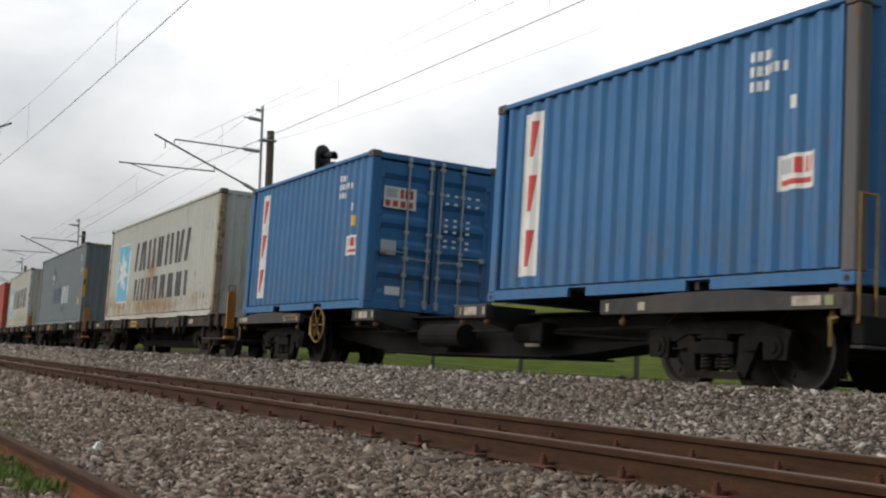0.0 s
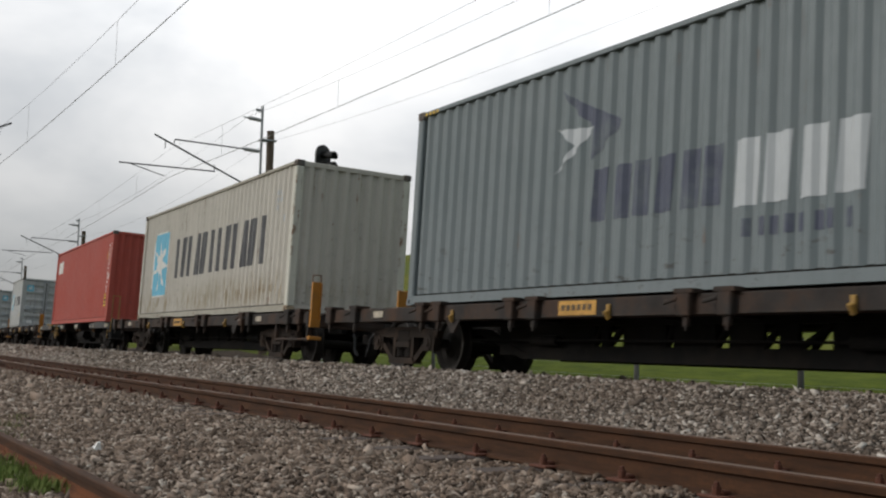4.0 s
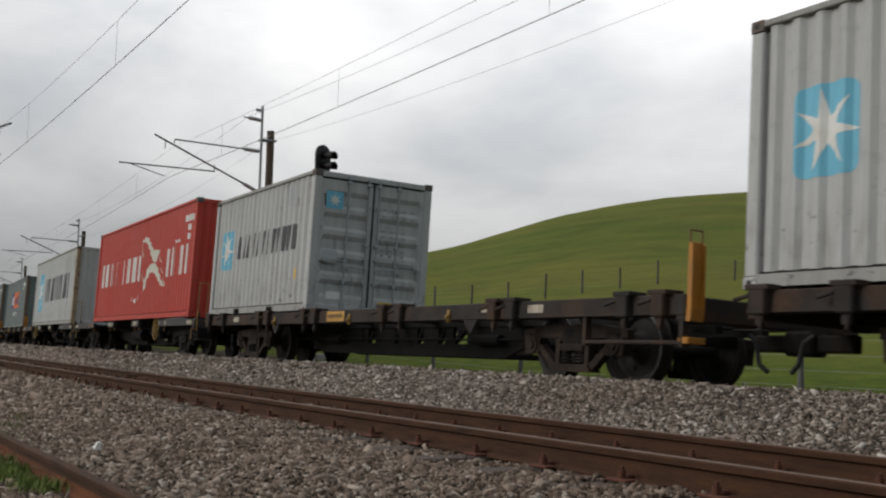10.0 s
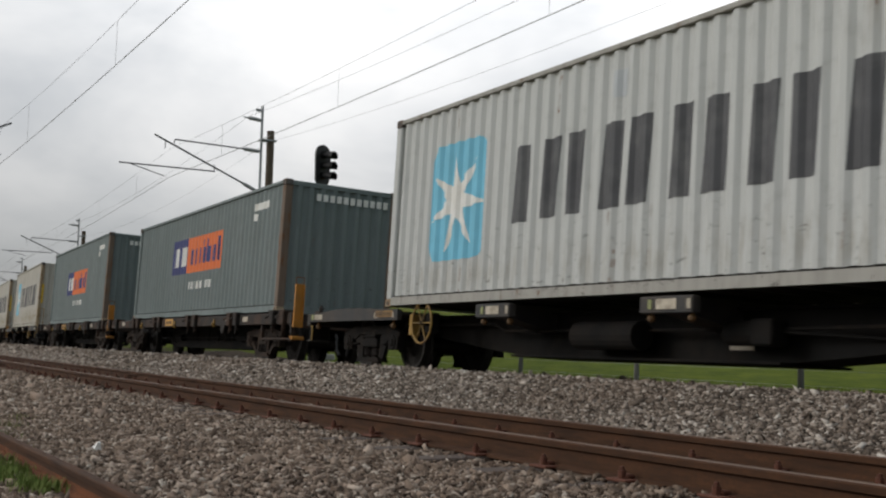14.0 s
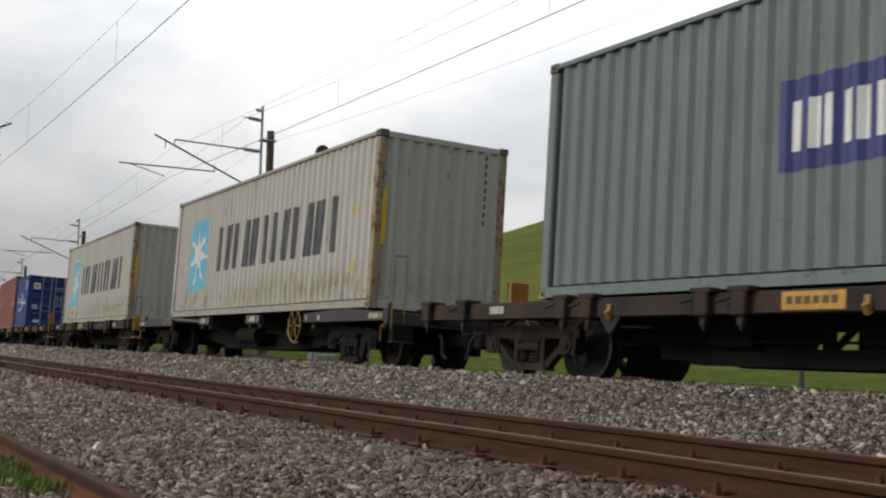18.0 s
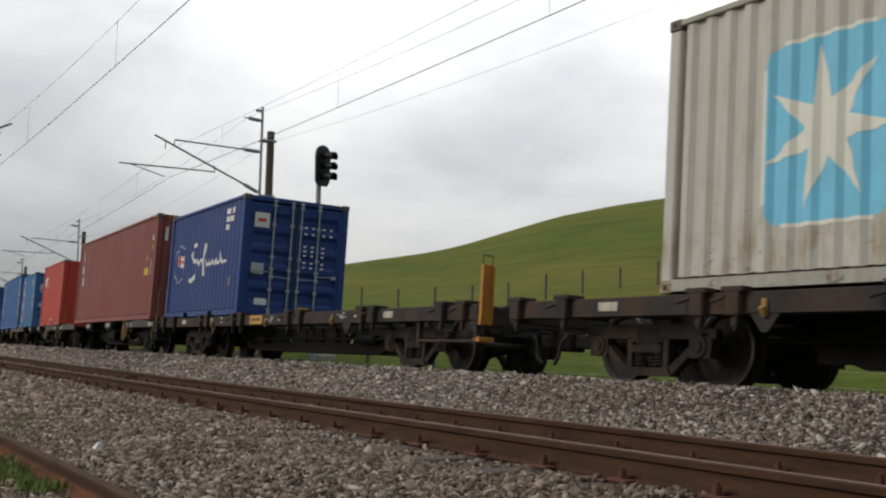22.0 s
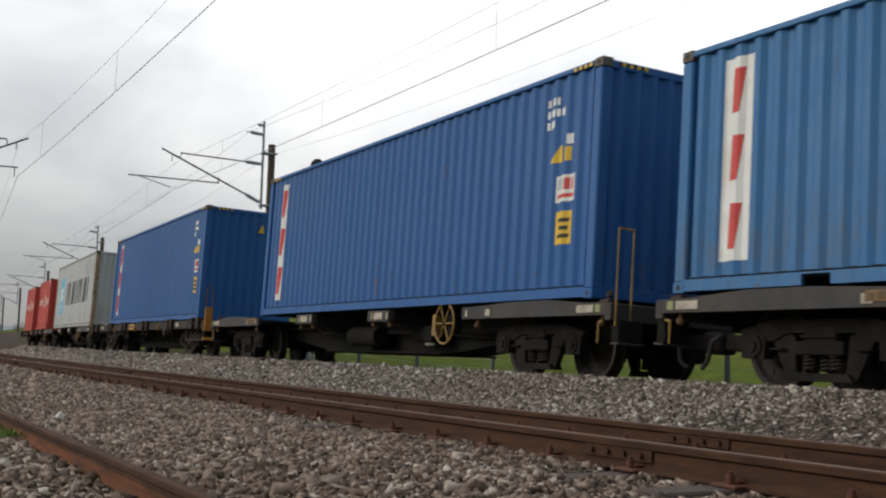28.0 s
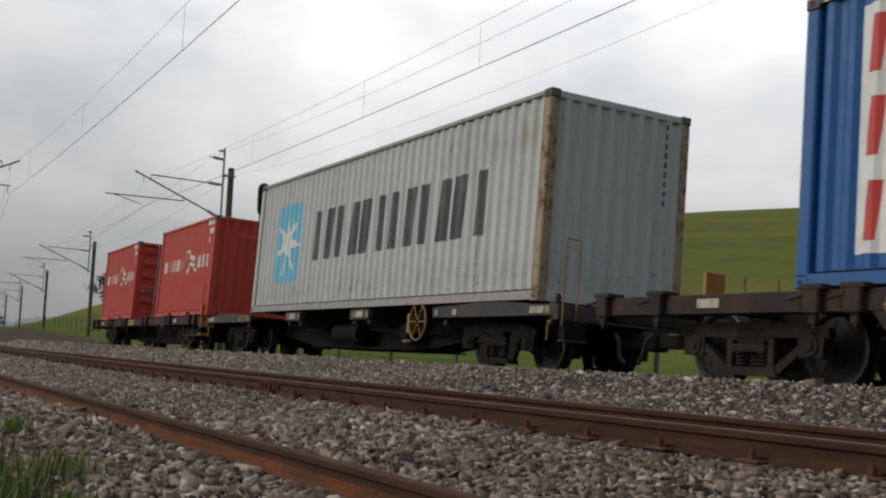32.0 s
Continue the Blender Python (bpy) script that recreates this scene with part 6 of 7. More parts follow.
part("logo_pole", decal_side([rect(-2.34, -2.315, 0.98, 1.62)], 0.005), D_SILV, c)
script = [(-0.60, 1.80), (-0.88, 1.72), (-1.0, 1.50), (-0.66, 1.34), (-0.58, 1.10), (-0.82, 0.88), (-1.06, 0.92)]
part("lettering", decal_side(band(script, 0.10) + band([(-0.5, 1.40), (-0.35, 1.18), (-0.15, 1.40), (-0.1, 1.18)], 0.06) + band([(0.12, 1.75), (0.06, 1.35), (0.10, 0.98)], 0.06)
                             + band([(0.25, 1.36), (0.38, 1.20), (0.5, 1.40), (0.62, 1.20), (0.78, 1.40), (0.92, 1.20), (1.05, 1.42), (1.2, 1.2), (1.4, 1.46), (1.5, 1.22), (1.8, 1.24)], 0.06), 0.004), D_WHITE, c, "white brush-stroke script shape")
part("code_mark", decal_side(lines(1.7, 2.42, 3, 0.12, 0.06, [(0.30, 0.24), (0.22, 0.28), (0.26,)]), 0.004), D_WHITE, c)
for shape in [rect(2.1, 2.26, 0.68, 0.86)]:
    part("caution_mark", decal_side([shape], 0.004), D_YEL, c)
door_marks(c, L20, D_WHITE, [[(-0.88, 2.06), (-0.70, 2.06), (-0.70, 2.14), (-0.88, 2.14)]], D_RED, D_WHITE)
part("door_plate", decal_end([[(0.16, 0.17), (0.42, 0.17), (0.42, 0.27), (0.16, 0.27)]], L20 / 2 - 0.02), D_YEL, c)

c = load(container(L40, HC, P_MAROON, "maroon forty-foot container with white upright letters"), -252.22)
part("lettering", decal_side([rect(-5.44, -5.36, 2.20, 2.58), rect(-5.30, -5.22, 2.20, 2.50), rect(-5.46, -5.36, 1.80, 2.06), rect(-5.30, -5.20, 1.80, 2.06), rect(-5.44, -5.34, 1.36, 1.66), rect(-5.26, -5.18, 1.36, 1.66)], 0.004), D_WHITE, c, "white upright lettering bars")
part("code_mark", decal_side([rect(5.22, 5.27, 2.46 - i * 0.125, 2.55 - i * 0.125) for i in range(11)], 0.004), D_SILV, c)
part("code_mark", decal_side([rect(5.52, 5.64, 2.22, 2.36)] + [rect(5.55, 5.61, 1.62 - i * 0.1, 1.69 - i * 0.1) for i in range(5)], 0.004), D_WHITE, c)
for shape in [[(4.88, 1.68), (5.10, 1.68), (5.05, 1.86), (5.0, 1.86)], rect(4.79, 5.20, 1.27, 1.48), rect(5.54, 5.63, 1.96, 2.10)]:
    part("caution_mark", decal_side([shape], 0.004), D_YEL, c, "yellow caution marks")
part("lettering", decal_end([rect(-0.98, -0.90, 2.2, 2.58), rect(-0.78, -0.70, 2.2, 2.45), rect(-0.62, -0.54, 2.2, 2.45), rect(-0.44, -0.36, 2.2, 2.45), rect(-0.28, -0.20, 2.2, 2.45)], L40 / 2 - 0.012), D_WHITE, c)
for shape in [[(0.72, 0.42), (1.0, 0.42), (1.0, 0.70), (0.72, 0.70)]]:
    part("caution_mark", decal_end([shape], L40 / 2 - 0.012), D_YEL, c)
hazard_strip(c, L40, HC)

c = load(container(L20, HS, P_RED2, "plain red twenty-foot container with small white letters"), -265.55)
part("lettering", decal_side([rect(-2.46, -2.36, 1.72, 2.12), rect(-2.26, -2.16, 1.72, 2.12, 0.05), rect(-1.98, -1.88, 1.72, 2.14), rect(-1.70, -1.61, 1.68, 2.18)], 0.004), D_WHITE, c, "white lettering bars")
part("code_mark", decal_side([rect(2.24, 2.28, 2.36 - i * 0.15, 2.46 - i * 0.15) for i in range(11)] + [rect(-0.3 + i * 0.3, -0.22 + i * 0.3, 0.22, 0.28) for i in range(4)], 0.004), D_SILV, c)
for shape in [rect(2.42, 2.54, 1.56, 1.70)]:
    part("caution_mark", decal_side([shape], 0.004), D_YEL, c)
end_code(c, L20, HS, D_SILV, 0.012, 9)

c = load(container(L20, HS, P_BLUE, "mid-blue twenty-foot container with white name band, doors forward", True), -275.10)
white_strip_livery(c, L20, False)
door_marks(c, L20, D_WHITE, [rect(-0.93, -0.72, 1.88, 2.03)], D_SILV, D_WHITE, (-0.96, -0.36, 1.70, 2.06))
part("door_plate_mark", decal_end([rect(-0.66 + 0.09 * i, -0.60 + 0.09 * i, 1.88, 2.03) for i in range(3)] + [rect(-0.93 + 0.14 * i, -0.84 + 0.14 * i, 1.73, 1.83) for i in range(4)], L20 / 2 - 0.020), D_RED, c)
for s in (-285.67, -302.97):
    c = load(container(L40, HC, P_BLUE2, "clean deep-blue forty-foot container with a white name band"), s)
    white_strip_livery(c, L40, True)

c = load(container(L40, HC, P_LGREY2, "pale warm-grey forty-foot container with a star panel and rusted post", post=P_RUST), -319.76)
star_livery(c, L40, WORD40, **MK)
code_marks(c, L40, D_SILV)
end_code(c, L40, HC, D_CHAR, 0.012, 9)
for s, front in ((-332.66, False), (-342.31, True)):
    c = load(container(L20, HS, P_RED2, "bright red twenty-foot container with a cream waving-flag mark", front), s)
    flag_livery(c, 0.45, -0.05)
    if not front:
        part("code_mark", decal_end([[(-0.6, 2.1), (0.2, 2.1), (0.2, 2.22), (-0.6, 2.22)]], L20 / 2 - 0.012), D_RED, c)


# ------------------------------------------------------------------ overhead line
MAST_S = [-34.3, -73.2, -112.0, -151.0, -190.0, -229.0]
MAST_OFF = 3.2
MESS_Z, CONT_Z = 6.62, 5.74          # messenger at the masts, contact wire
NEAR_MAST_S = [-35.0, -93.0]


def insulator(bm, a, b):
    a, b = Vector(a), Vector(b)
    rod(bm, a, a.lerp(b, 0.12), 0.04, 8, 0.062)
    rod(bm, a.lerp(b, 0.12), a.lerp(b, 0.88), 0.062, 10)
    rod(bm, a.lerp(b, 0.88), b, 0.062, 8, 0.03)


def mast(s, off, sgn, reach, label, tail=1.53):
    """A timber pole with a steel drop post, two hinged arms and a steady arm that hold the wires.
    Its own space: x along the line, y towards the wires."""
    m = thing("overhead_line_mast", label, "mast", "overhead line masts")
    bm = bmesh.new()
    rod(bm, (0, 0, -0.3), (0, 0, 7.52), 0.135, 14, 0.12)
    part("pole", bm, M_WOOD, m, "square-cut dark timber pole")
    bm = bmesh.new()
    rod(bm, (-0.05, 0.32, 5.30), (-0.05, 0.32, 8.28), 0.045, 8)
    part("drop_post", bm, M_GALV, m, "grey steel post bracketed to the pole")
    for z in (5.42, 7.2):
        part("bracket", box(bmesh.new(), -0.16, 0.16, -0.16, 0.36, z - 0.03, z + 0.03, 0.008), M_GALV, m)
    bm = bmesh.new()
    box(bm, -0.03, 0.03, 0.30, 0.52, 8.12, 8.2)
    part("cap_bracket", bm, M_GALV, m)
    bm = bmesh.new()
    insulator(bm, (0, 0.34, 7.84), (0, 0.78, 7.88))
    rod(bm, (0, 0.77, 7.88), (0, 0.92, 7.89), 0.02, 6)
    part("feeder_insulator", bm, M_PORC, m)
    R = reach
    bm = bmesh.new()
    insulator(bm, (0, 0.36, 6.83), (0, 0.90, 6.86))
    part("insulator", bm, M_PORC, m, "grey rod insulator")
    bm = bmesh.new()
    rod(bm, (0, 0.90, 6.86), (0, R - 0.13, 6.93), 0.024, 8)
    part("top_arm", bm, M_DARKSTEEL, m)
    bm = bmesh.new()
    insulator(bm, (0, 0.36, 5.52), (0, 0.86, 5.76))
    part("insulator", bm, M_PORC, m, "grey rod insulator")
    bm = bmesh.new()
    rod(bm, (0, 0.86, 5.76), (0, R + 0.50, 7.02), 0.030, 8)
    rod(bm, (0, R - 0.13, 6.93), (0, R - 0.10, 6.74), 0.016, 6)
    rod(bm, (0, R + 0.16, 6.86), (0, R + 0.16, 6.62), 0.014, 6)
    part("raking_arm", bm, M_DARKSTEEL, m)
    bm = bmesh.new()
    rod(bm, (0, 1.77, 6.05), (0, R + tail, 6.06), 0.022, 8)
    rod(bm, (0, 1.80, 6.03), (0, 1.80, 6.26), 0.016, 6)
    rod(bm, (0, R + min(1.2, tail - 0.1), 6.05), (0, R + 0.15, 5.76), 0.014, 6)
    part("steady_arm", bm, M_DARKSTEEL, m)
    x, y, th = along(s)
    m.matrix_basis = Matrix.Translation(place(s, off, 0.0)) @ Matrix.Rotation(th + (math.pi if sgn < 0 else 0), 4, "Z")
    return m


for s in MAST_S:
    mast(s, MAST_OFF, -1, MAST_OFF, "dark timber mast behind the train holding steel arms over the wires")
for s in NEAR_MAST_S:
    mast(s, loop_off(s) - 3.25, 1, 3.0, "dark timber mast beside the loop holding steel arms", 0.25)


def wire(name, pts, r, label):
    cu = bpy.data.curves.new(name, "CURVE")
    cu.dimensions = "3D"
    cu.bevel_depth = r
    cu.bevel_resolution = 1
    sp = cu.splines.new("POLY")
    sp.points.add(len(pts) - 1)
    for p, q in zip(sp.points, pts):
        p.co = (*q, 1)
    cu.materials.append(M_WIRE)
    return tagged(new(name, cu), label, "wire", "overhead wires")


def span(s0, s1, n, off0, off1, z0, z1, sag):
    """Points of a wire that hangs straight in plan between two supports."""
    a, b = place(s0, off0, z0), place(s1, off1, z1)
    return [a.lerp(b, i / n) - Vector((0, 0, sag * 4 * (i / n) * (1 - i / n))) for i in range(n + 1)]


ends = [4.7] + MAST_S
for k in range(len(ends) - 1):
    a, b = ends[k], ends[k + 1]
    low_w = span(a, b, 15, 0.0, 0.0, CONT_Z, CONT_Z, 0.14)
    top_w = span(a, b, 15, 0.0, 0.0, MESS_Z, MESS_Z, 0.22)
    wire("contact_wire", low_w, 0.0078, "dark contact wire over the main line")
    wire("messenger_wire", top_w, 0.0042, "thin messenger wire over the main line")
    wire("feeder_wire", span(a, b, 12, MAST_OFF - 0.8, MAST_OFF - 0.8, 7.89, 7.89, 0.42), 0.0046, "thin feeder wire along the masts")
    wire("earth_wire", span(a, b, 12, MAST_OFF - 0.1, MAST_OFF - 0.1, 7.15, 7.15, 0.55), 0.0036, "thin earth wire along the masts")
    if k < 3:
        for j in (2, 5, 7, 10, 13):
            wire("dropper", [low_w[j], top_w[j]], 0.003, "thin dropper between the wires")
near_ends = [4.5] + NEAR_MAST_S + [-160.0]
for k in range(len(near_ends) - 1):
    a, b = near_ends[k], near_ends[k + 1]
    low_w = span(a, b, 16, loop_off(a), loop_off(b), 5.78, 5.78, 0.22)
    top_w = span(a, b, 16, loop_off(a), loop_off(b), 6.92, 6.92, 0.56)
    wire("contact_wire", low_w, 0.0072, "dark contact wire over the loop")
    wire("messenger_wire", top_w, 0.0038, "thin messenger wire over the loop")
    if k < 2:
        for j in (2, 6, 10, 14):
            wire("dropper", [low_w[j], top_w[j]], 0.003, "thin dropper between the wires")

# ------------------------------------------------------------------ colour-light signal
sig = thing("railway_signal", "black three-lamp signal head on a grey post behind the train", "signal")
x, y, th = along(-29.6)
sig.matrix_basis = Matrix.Translation(place(-29.6, 3.1, 0.0)) @ Matrix.Rotation(th + 0.42, 4, "Z")
part("post", rod(bmesh.new(), (0, 0, 0), (0, 0, 5.40), 0.075, 12), M_GALV, sig, "grey tubular post")
part("base", box(bmesh.new(), -0.4, 0.4, -0.4, 0.4, -0.2, 0.25, 0.03), M_CONC, sig)
bm = bmesh.new()
pts = [(0.29 * math.cos(a), 6.06 + 0.29 * math.sin(a)) for a in (math.pi * i / 10 for i in range(11))] + [(-0.27, 5.33), (-0.17, 5.19), (0.17, 5.19), (0.27, 5.33)]
extrude_profile(bm, [(u, v) for u, v in pts], "x", 0.10, 0.16)
box(bm, -0.06, 0.10, -0.09, 0.12, 5.32, 6.15, 0.03)
head = part("lamp_head", bm, M_BLACK, sig, "black backboard with a rounded top")
for i, z in enumerate((6.05, 5.76, 5.47)):
    bm = bmesh.new()
    n = 14
    r = 0.115
    ra, rb = [], []
    for j in range(n + 1):
        a = math.pi * (-0.25 + 1.5 * j / n)
        ra.append(bm.verts.new((0.16, r * math.cos(a), z + r * math.sin(a))))
        rb.append(bm.verts.new((0.60, r * 1.12 * math.cos(a), z - 0.05 + r * 1.08 * math.sin(a))))
    for j in range(n):
        bm.faces.new((ra[j], ra[j + 1], rb[j + 1], rb[j]))
    ext = bmesh.ops.solidify(bm, geom=bm.faces[:], thickness=0.008)
    part("hood", bm, M_BLACK, head)
    part("lens", rod(bmesh.new(), (0.15, 0, z), (0.175, 0, z), 0.09, 16), M_LENS if i == 2 else M_BLACK, head, "dark lamp lens")
plate_p = part("number_plate", box(bmesh.new(), 0.08, 0.10, -0.13, 0.13, 3.02, 3.30, 0.004), M_BLACK, sig, "small black plate with unreadable white marks")
part("plate_mark", decal_end([[(-0.09 + k * 0.07, z), (-0.05 + k * 0.07, z), (-0.05 + k * 0.07, z + 0.07), (-0.09 + k * 0.07, z + 0.07)] for z in (3.07, 3.18) for k in range(3)], 0.103), M_WHITE, plate_p)
bm = rod(bmesh.new(), (0.0, 0, 0), (0.02, 0, 0), 0.28, 24)
for v in bm.verts:
    v.co += Vector((0.10, 0.32, 1.30))
disc = part("letter_disc", bm, M_WHITE, sig, "white round board with a black letter C")
cu = bpy.data.curves.new("letter_c", "FONT")
cu.body = "C"
cu.size = 0.44
cu.align_x, cu.align_y = "CENTER", "CENTER"
cu.extrude = 0.003
tmp = new("letter", cu)
me = bpy.data.meshes.new_from_object(tmp)
bpy.data.objects.remove(tmp)
me.materials.clear()
me.materials.append(M_BLACK)
lt = part("letter", me, None, disc)
lt.matrix_basis = Matrix.Translation((0.125, 0.32, 1.30)) @ Matrix(((0, 0, 1, 0), (1, 0, 0, 0), (0, 1, 0, 0), (0, 0, 0, 1)))
bm = rod(bmesh.new(), (0.0, 0.0, 3.75), (0.12, 0.0, 3.75), 0.05, 8)
part("junction_lamp", bm, M_BLACK, sig)
part("ladder_step", box(bmesh.new(), -0.05, 0.12, -0.2, 0.2, 1.55, 1.6, 0.01), M_GALV, sig)

# low concrete equipment block by the signal
eq = tagged(part("cable_box", box(bmesh.new(), -0.34, 0.34, -0.3, 0.3, -0.1, 0.40, 0.03), M_CONC), "low grey concrete cable box beside the line", "box")
eq.matrix_basis = Matrix.Translation(place(-31.0, 3.9, 0.05))

# ------------------------------------------------------------------ fences
def fence(name, spots, h, r, mat, wires, label):
    f = thing(name, label, "fence")
    for i, p in enumerate(spots):
        lean = 0.05 * math.sin(i * 3.7)
        bm = rod(bmesh.new(), (0, 0, -0.3), (lean, 0.02, h * (1 + 0.08 * math.sin(i * 2.1))), r, 7, r * 0.9)
        part("fence_post", bm, mat, f).matrix_basis = Matrix.Translation(p)
    for k in range(wires):
        z = h * (0.22 + 0.68 * k / max(1, wires - 1))
        bm = strand(bmesh.new(), [tuple(Vector(a) + Vector((0, 0, z))) for a in spots], 0.0024, 4)
        part("fence_wire", bm, M_GALV, f)
    return f


def on_ground(x, y):
    return Vector((x, y, float(ground_height(np.array([x]), np.array([y]))[0])))


low = []
for i in range(48):
    s = 7.75 - 4.11 * i
    p = place(s, 4.6, 0)
    low.append(on_ground(p.x, p.y))
fence("line_fence", low, 1.05, 0.055, M_POSTG, 4, "grey-posted wire fence along the foot of the line")
hill = []
for az in np.arange(20.0, 77.5, 1.85):
    d = 70.0 + 3.0 * math.sin(az * 0.3)
    if az > 60:
        d += (az - 60) * 2.2
    hill.append(on_ground(-d * math.sin(radians(az)), d * math.cos(radians(az))))
fence("hill_fence", hill, 1.40, 0.075, M_POST, 5, "dark timber post and wire fence across the foot of the hill")

# ------------------------------------------------------------------ far trees and ranges
def tree(name, base, h, spread, n, seed, label):
    rnd = random.Random(seed)
    t = thing(name, label, "tree", "far trees")
    bm = bmesh.new()
    rod(bm, (0, 0, -0.5), (0, 0, h * 0.45), 0.05 * h * 0.6, 8, 0.03 * h * 0.6)
    for i in range(7):
        a = rnd.uniform(0, 6.28)
        z = h * rnd.uniform(0.22, 0.5)
        rod(bm, (0, 0, z), (math.cos(a) * spread * 0.6, math.sin(a) * spread * 0.6, z + h * 0.25), 0.02 * h * 0.6, 5, 0.006 * h)
    part("trunk", bm, M_WOOD, t)
    cl = [(rnd.gauss(0, spread * 0.45), rnd.gauss(0, spread * 0.45), h * rnd.uniform(0.14, 0.92)) for _ in range(18)]
    vs, fs = [], []
    for i in range(n):
        cx, cy, cz = cl[rnd.randrange(len(cl))]
        q = h * 0.11
        p = Vector((cx + rnd.gauss(0, q), cy + rnd.gauss(0, q), cz + rnd.gauss(0, q * 0.8)))
        u = Vector((rnd.gauss(0, 1), rnd.gauss(0, 1), rnd.gauss(0, 1))).normalized()
        v = u.orthogonal().normalized()
        sz = h * rnd.uniform(0.025, 0.05)
        k = len(vs)
        vs += [p - u * sz, p + v * sz * 0.5, p + u * sz, p - v * sz * 0.5]
        fs.append((k, k + 1, k + 2, k + 3))
    me = arrays_mesh("crown", np.array([tuple(v) for v in vs]), np.array(fs), M_LEAF)
    part("crown", me, None, t, "dark evergreen crown")
    t.matrix_basis = Matrix.Translation(base)
    return t


M_LEAF = leaf_mat("dark_foliage", (0.018, 0.030, 0.012), (0.055, 0.075, 0.026))
rnd = random.Random(5)
for i in range(16):
    az = 83.1 + i * 0.26 + rnd.uniform(-0.08, 0.08)
    d = rnd.uniform(300, 380)
    tree("far_tree", on_ground(-d * math.sin(radians(az)), d * math.cos(radians(az))), rnd.uniform(3.4, 6.2), 3.0, 1500, i, "dark tree in a far shelter belt")
tree("hill_tree", on_ground(-150 * math.sin(radians(77.6)), 150 * math.cos(radians(77.6))), 4.2, 1.7, 2600, 77, "single dark bush on the slope")

# distance haze is put into the range's base colour
M_RANGE = plain("distant_range", (0.20, 0.235, 0.26), 1.0, 0, 0.15, 0.01)
bm = bmesh.new()
prev = None
for i in range(60):
    az = radians(60 + i * 1.6)
    d = 2300
    h = 34 + 22 * noise.noise((i * 0.21, 3.0, 0.0)) + 10 * noise.noise((i * 0.9, 1.0, 0.0))
    cur = [bm.verts.new((-(d + k) * math.sin(az), (d + k) * math.cos(az), z)) for k, z in ((0, -2), (160, h * 0.6), (330, h), (800, 0))]
    if prev:
        for j in range(3):
            bm.faces.new((prev[j], cur[j], cur[j + 1], prev[j + 1]))
    prev = cur
bmesh.ops.recalc_face_normals(bm, faces=bm.faces[:])
tagged(part("far_range", bm, M_RANGE, None, "", True), "hazy blue-grey range of hills on the horizon", "hills", kind="structure")


# ------------------------------------------------------------------ loose stones, tufts
def stones(name, pts, size, rng, mat, label):
    """Broken stones at the places given, each a skewed chip of its own shape, as one heap."""
    n = len(pts)
    v = np.array([(-1.1, -0.8, -0.9), (1.1, -0.8, -0.9), (0.0, 1.1, -0.9), (-0.9, -0.7, 0.9), (0.9, -0.7, 0.9), (0.1, 0.9, 0.9)], float)
    f = np.array([(0, 2, 1), (3, 4, 5), (0, 1, 4), (0, 4, 3), (1, 2, 5), (1, 5, 4), (2, 0, 3), (2, 3, 5)])
    s = size * np.exp(rng.normal(0, 0.38, n))
    V = v[None] + rng.uniform(-0.5, 0.5, (n, 6, 3))
    V = V * np.stack([rng.uniform(0.85, 1.75, n), rng.uniform(0.55, 1.0, n), rng.uniform(0.3, 0.75, n)], -1)[:, None, :] * 0.72
    a, b, c = rng.uniform(0, 2 * math.pi, n), rng.normal(0, 0.45, n), rng.normal(0, 0.45, n)
    ca, sa, cb, sb, cc, sc = np.cos(a)[:, None], np.sin(a)[:, None], np.cos(b)[:, None], np.sin(b)[:, None], np.cos(c)[:, None], np.sin(c)[:, None]
    x, y, z = V[..., 0] * cb + V[..., 2] * sb, V[..., 1], -V[..., 0] * sb + V[..., 2] * cb
    y, z = y * cc - z * sc, y * sc + z * cc
    V = np.stack([x * ca - y * sa, x * sa + y * ca, z], -1) * s[:, None, None] + pts[:, None, :]
    F = f[None] + (np.arange(n) * 6)[:, None, None]
    me = arrays_mesh(name, V.reshape(-1, 3), F.reshape(-1, 3), mat)
    return tagged(new(name, me), label, "gravel", kind="stuff")


def places(S, O, Z):
    """Line coordinates to world, as arrays (inside the curve)."""
    v = np.clip(S, S_WEST, S_EAST)
    th = CURVE * v
    X = np.sin(th) / CURVE + (S - v) * np.cos(th)
    Y = LINE_Y + (1 - np.cos(th)) / CURVE + (S - v) * np.sin(th)
    return np.stack([X - O * np.sin(th), Y + O * np.cos(th), Z], -1)


BED_U = [p[0] for p in bed]
BED_Z = [p[1] for p in bed]


def bed_height(O):
    return np.maximum(np.interp(O, BED_U, BED_Z), 0.0)


rng = np.random.default_rng(11)


def field(s0, s1, o0, o1, per):
    n = int((s1 - s0) * (o1 - o0) * per)
    return rng.uniform(s0, s1, n), rng.uniform(o0, o1, n)


def keep_off_rails(S, O):
    lo = LOOP_OFF + np.maximum(0, -40 - S) * 0.021
    ok = np.ones(len(S), bool)
    for sgn in (-1, 1):
        ok &= np.abs(O - lo - sgn * 0.533) > 0.075
    # some sleeper ends lie bare
    i = np.round((S + 56.15) / 0.698)
    bare = (np.abs(S + 56.15 - 0.698 * i) < 0.125) & (O - lo > -1.06) & (O - lo < -0.50) & ((i * 7) % 4 > 0) & (S > -12)
    ok &= ~(bare & (rng.uniform(0, 1, len(S)) < 0.96))
    return ok


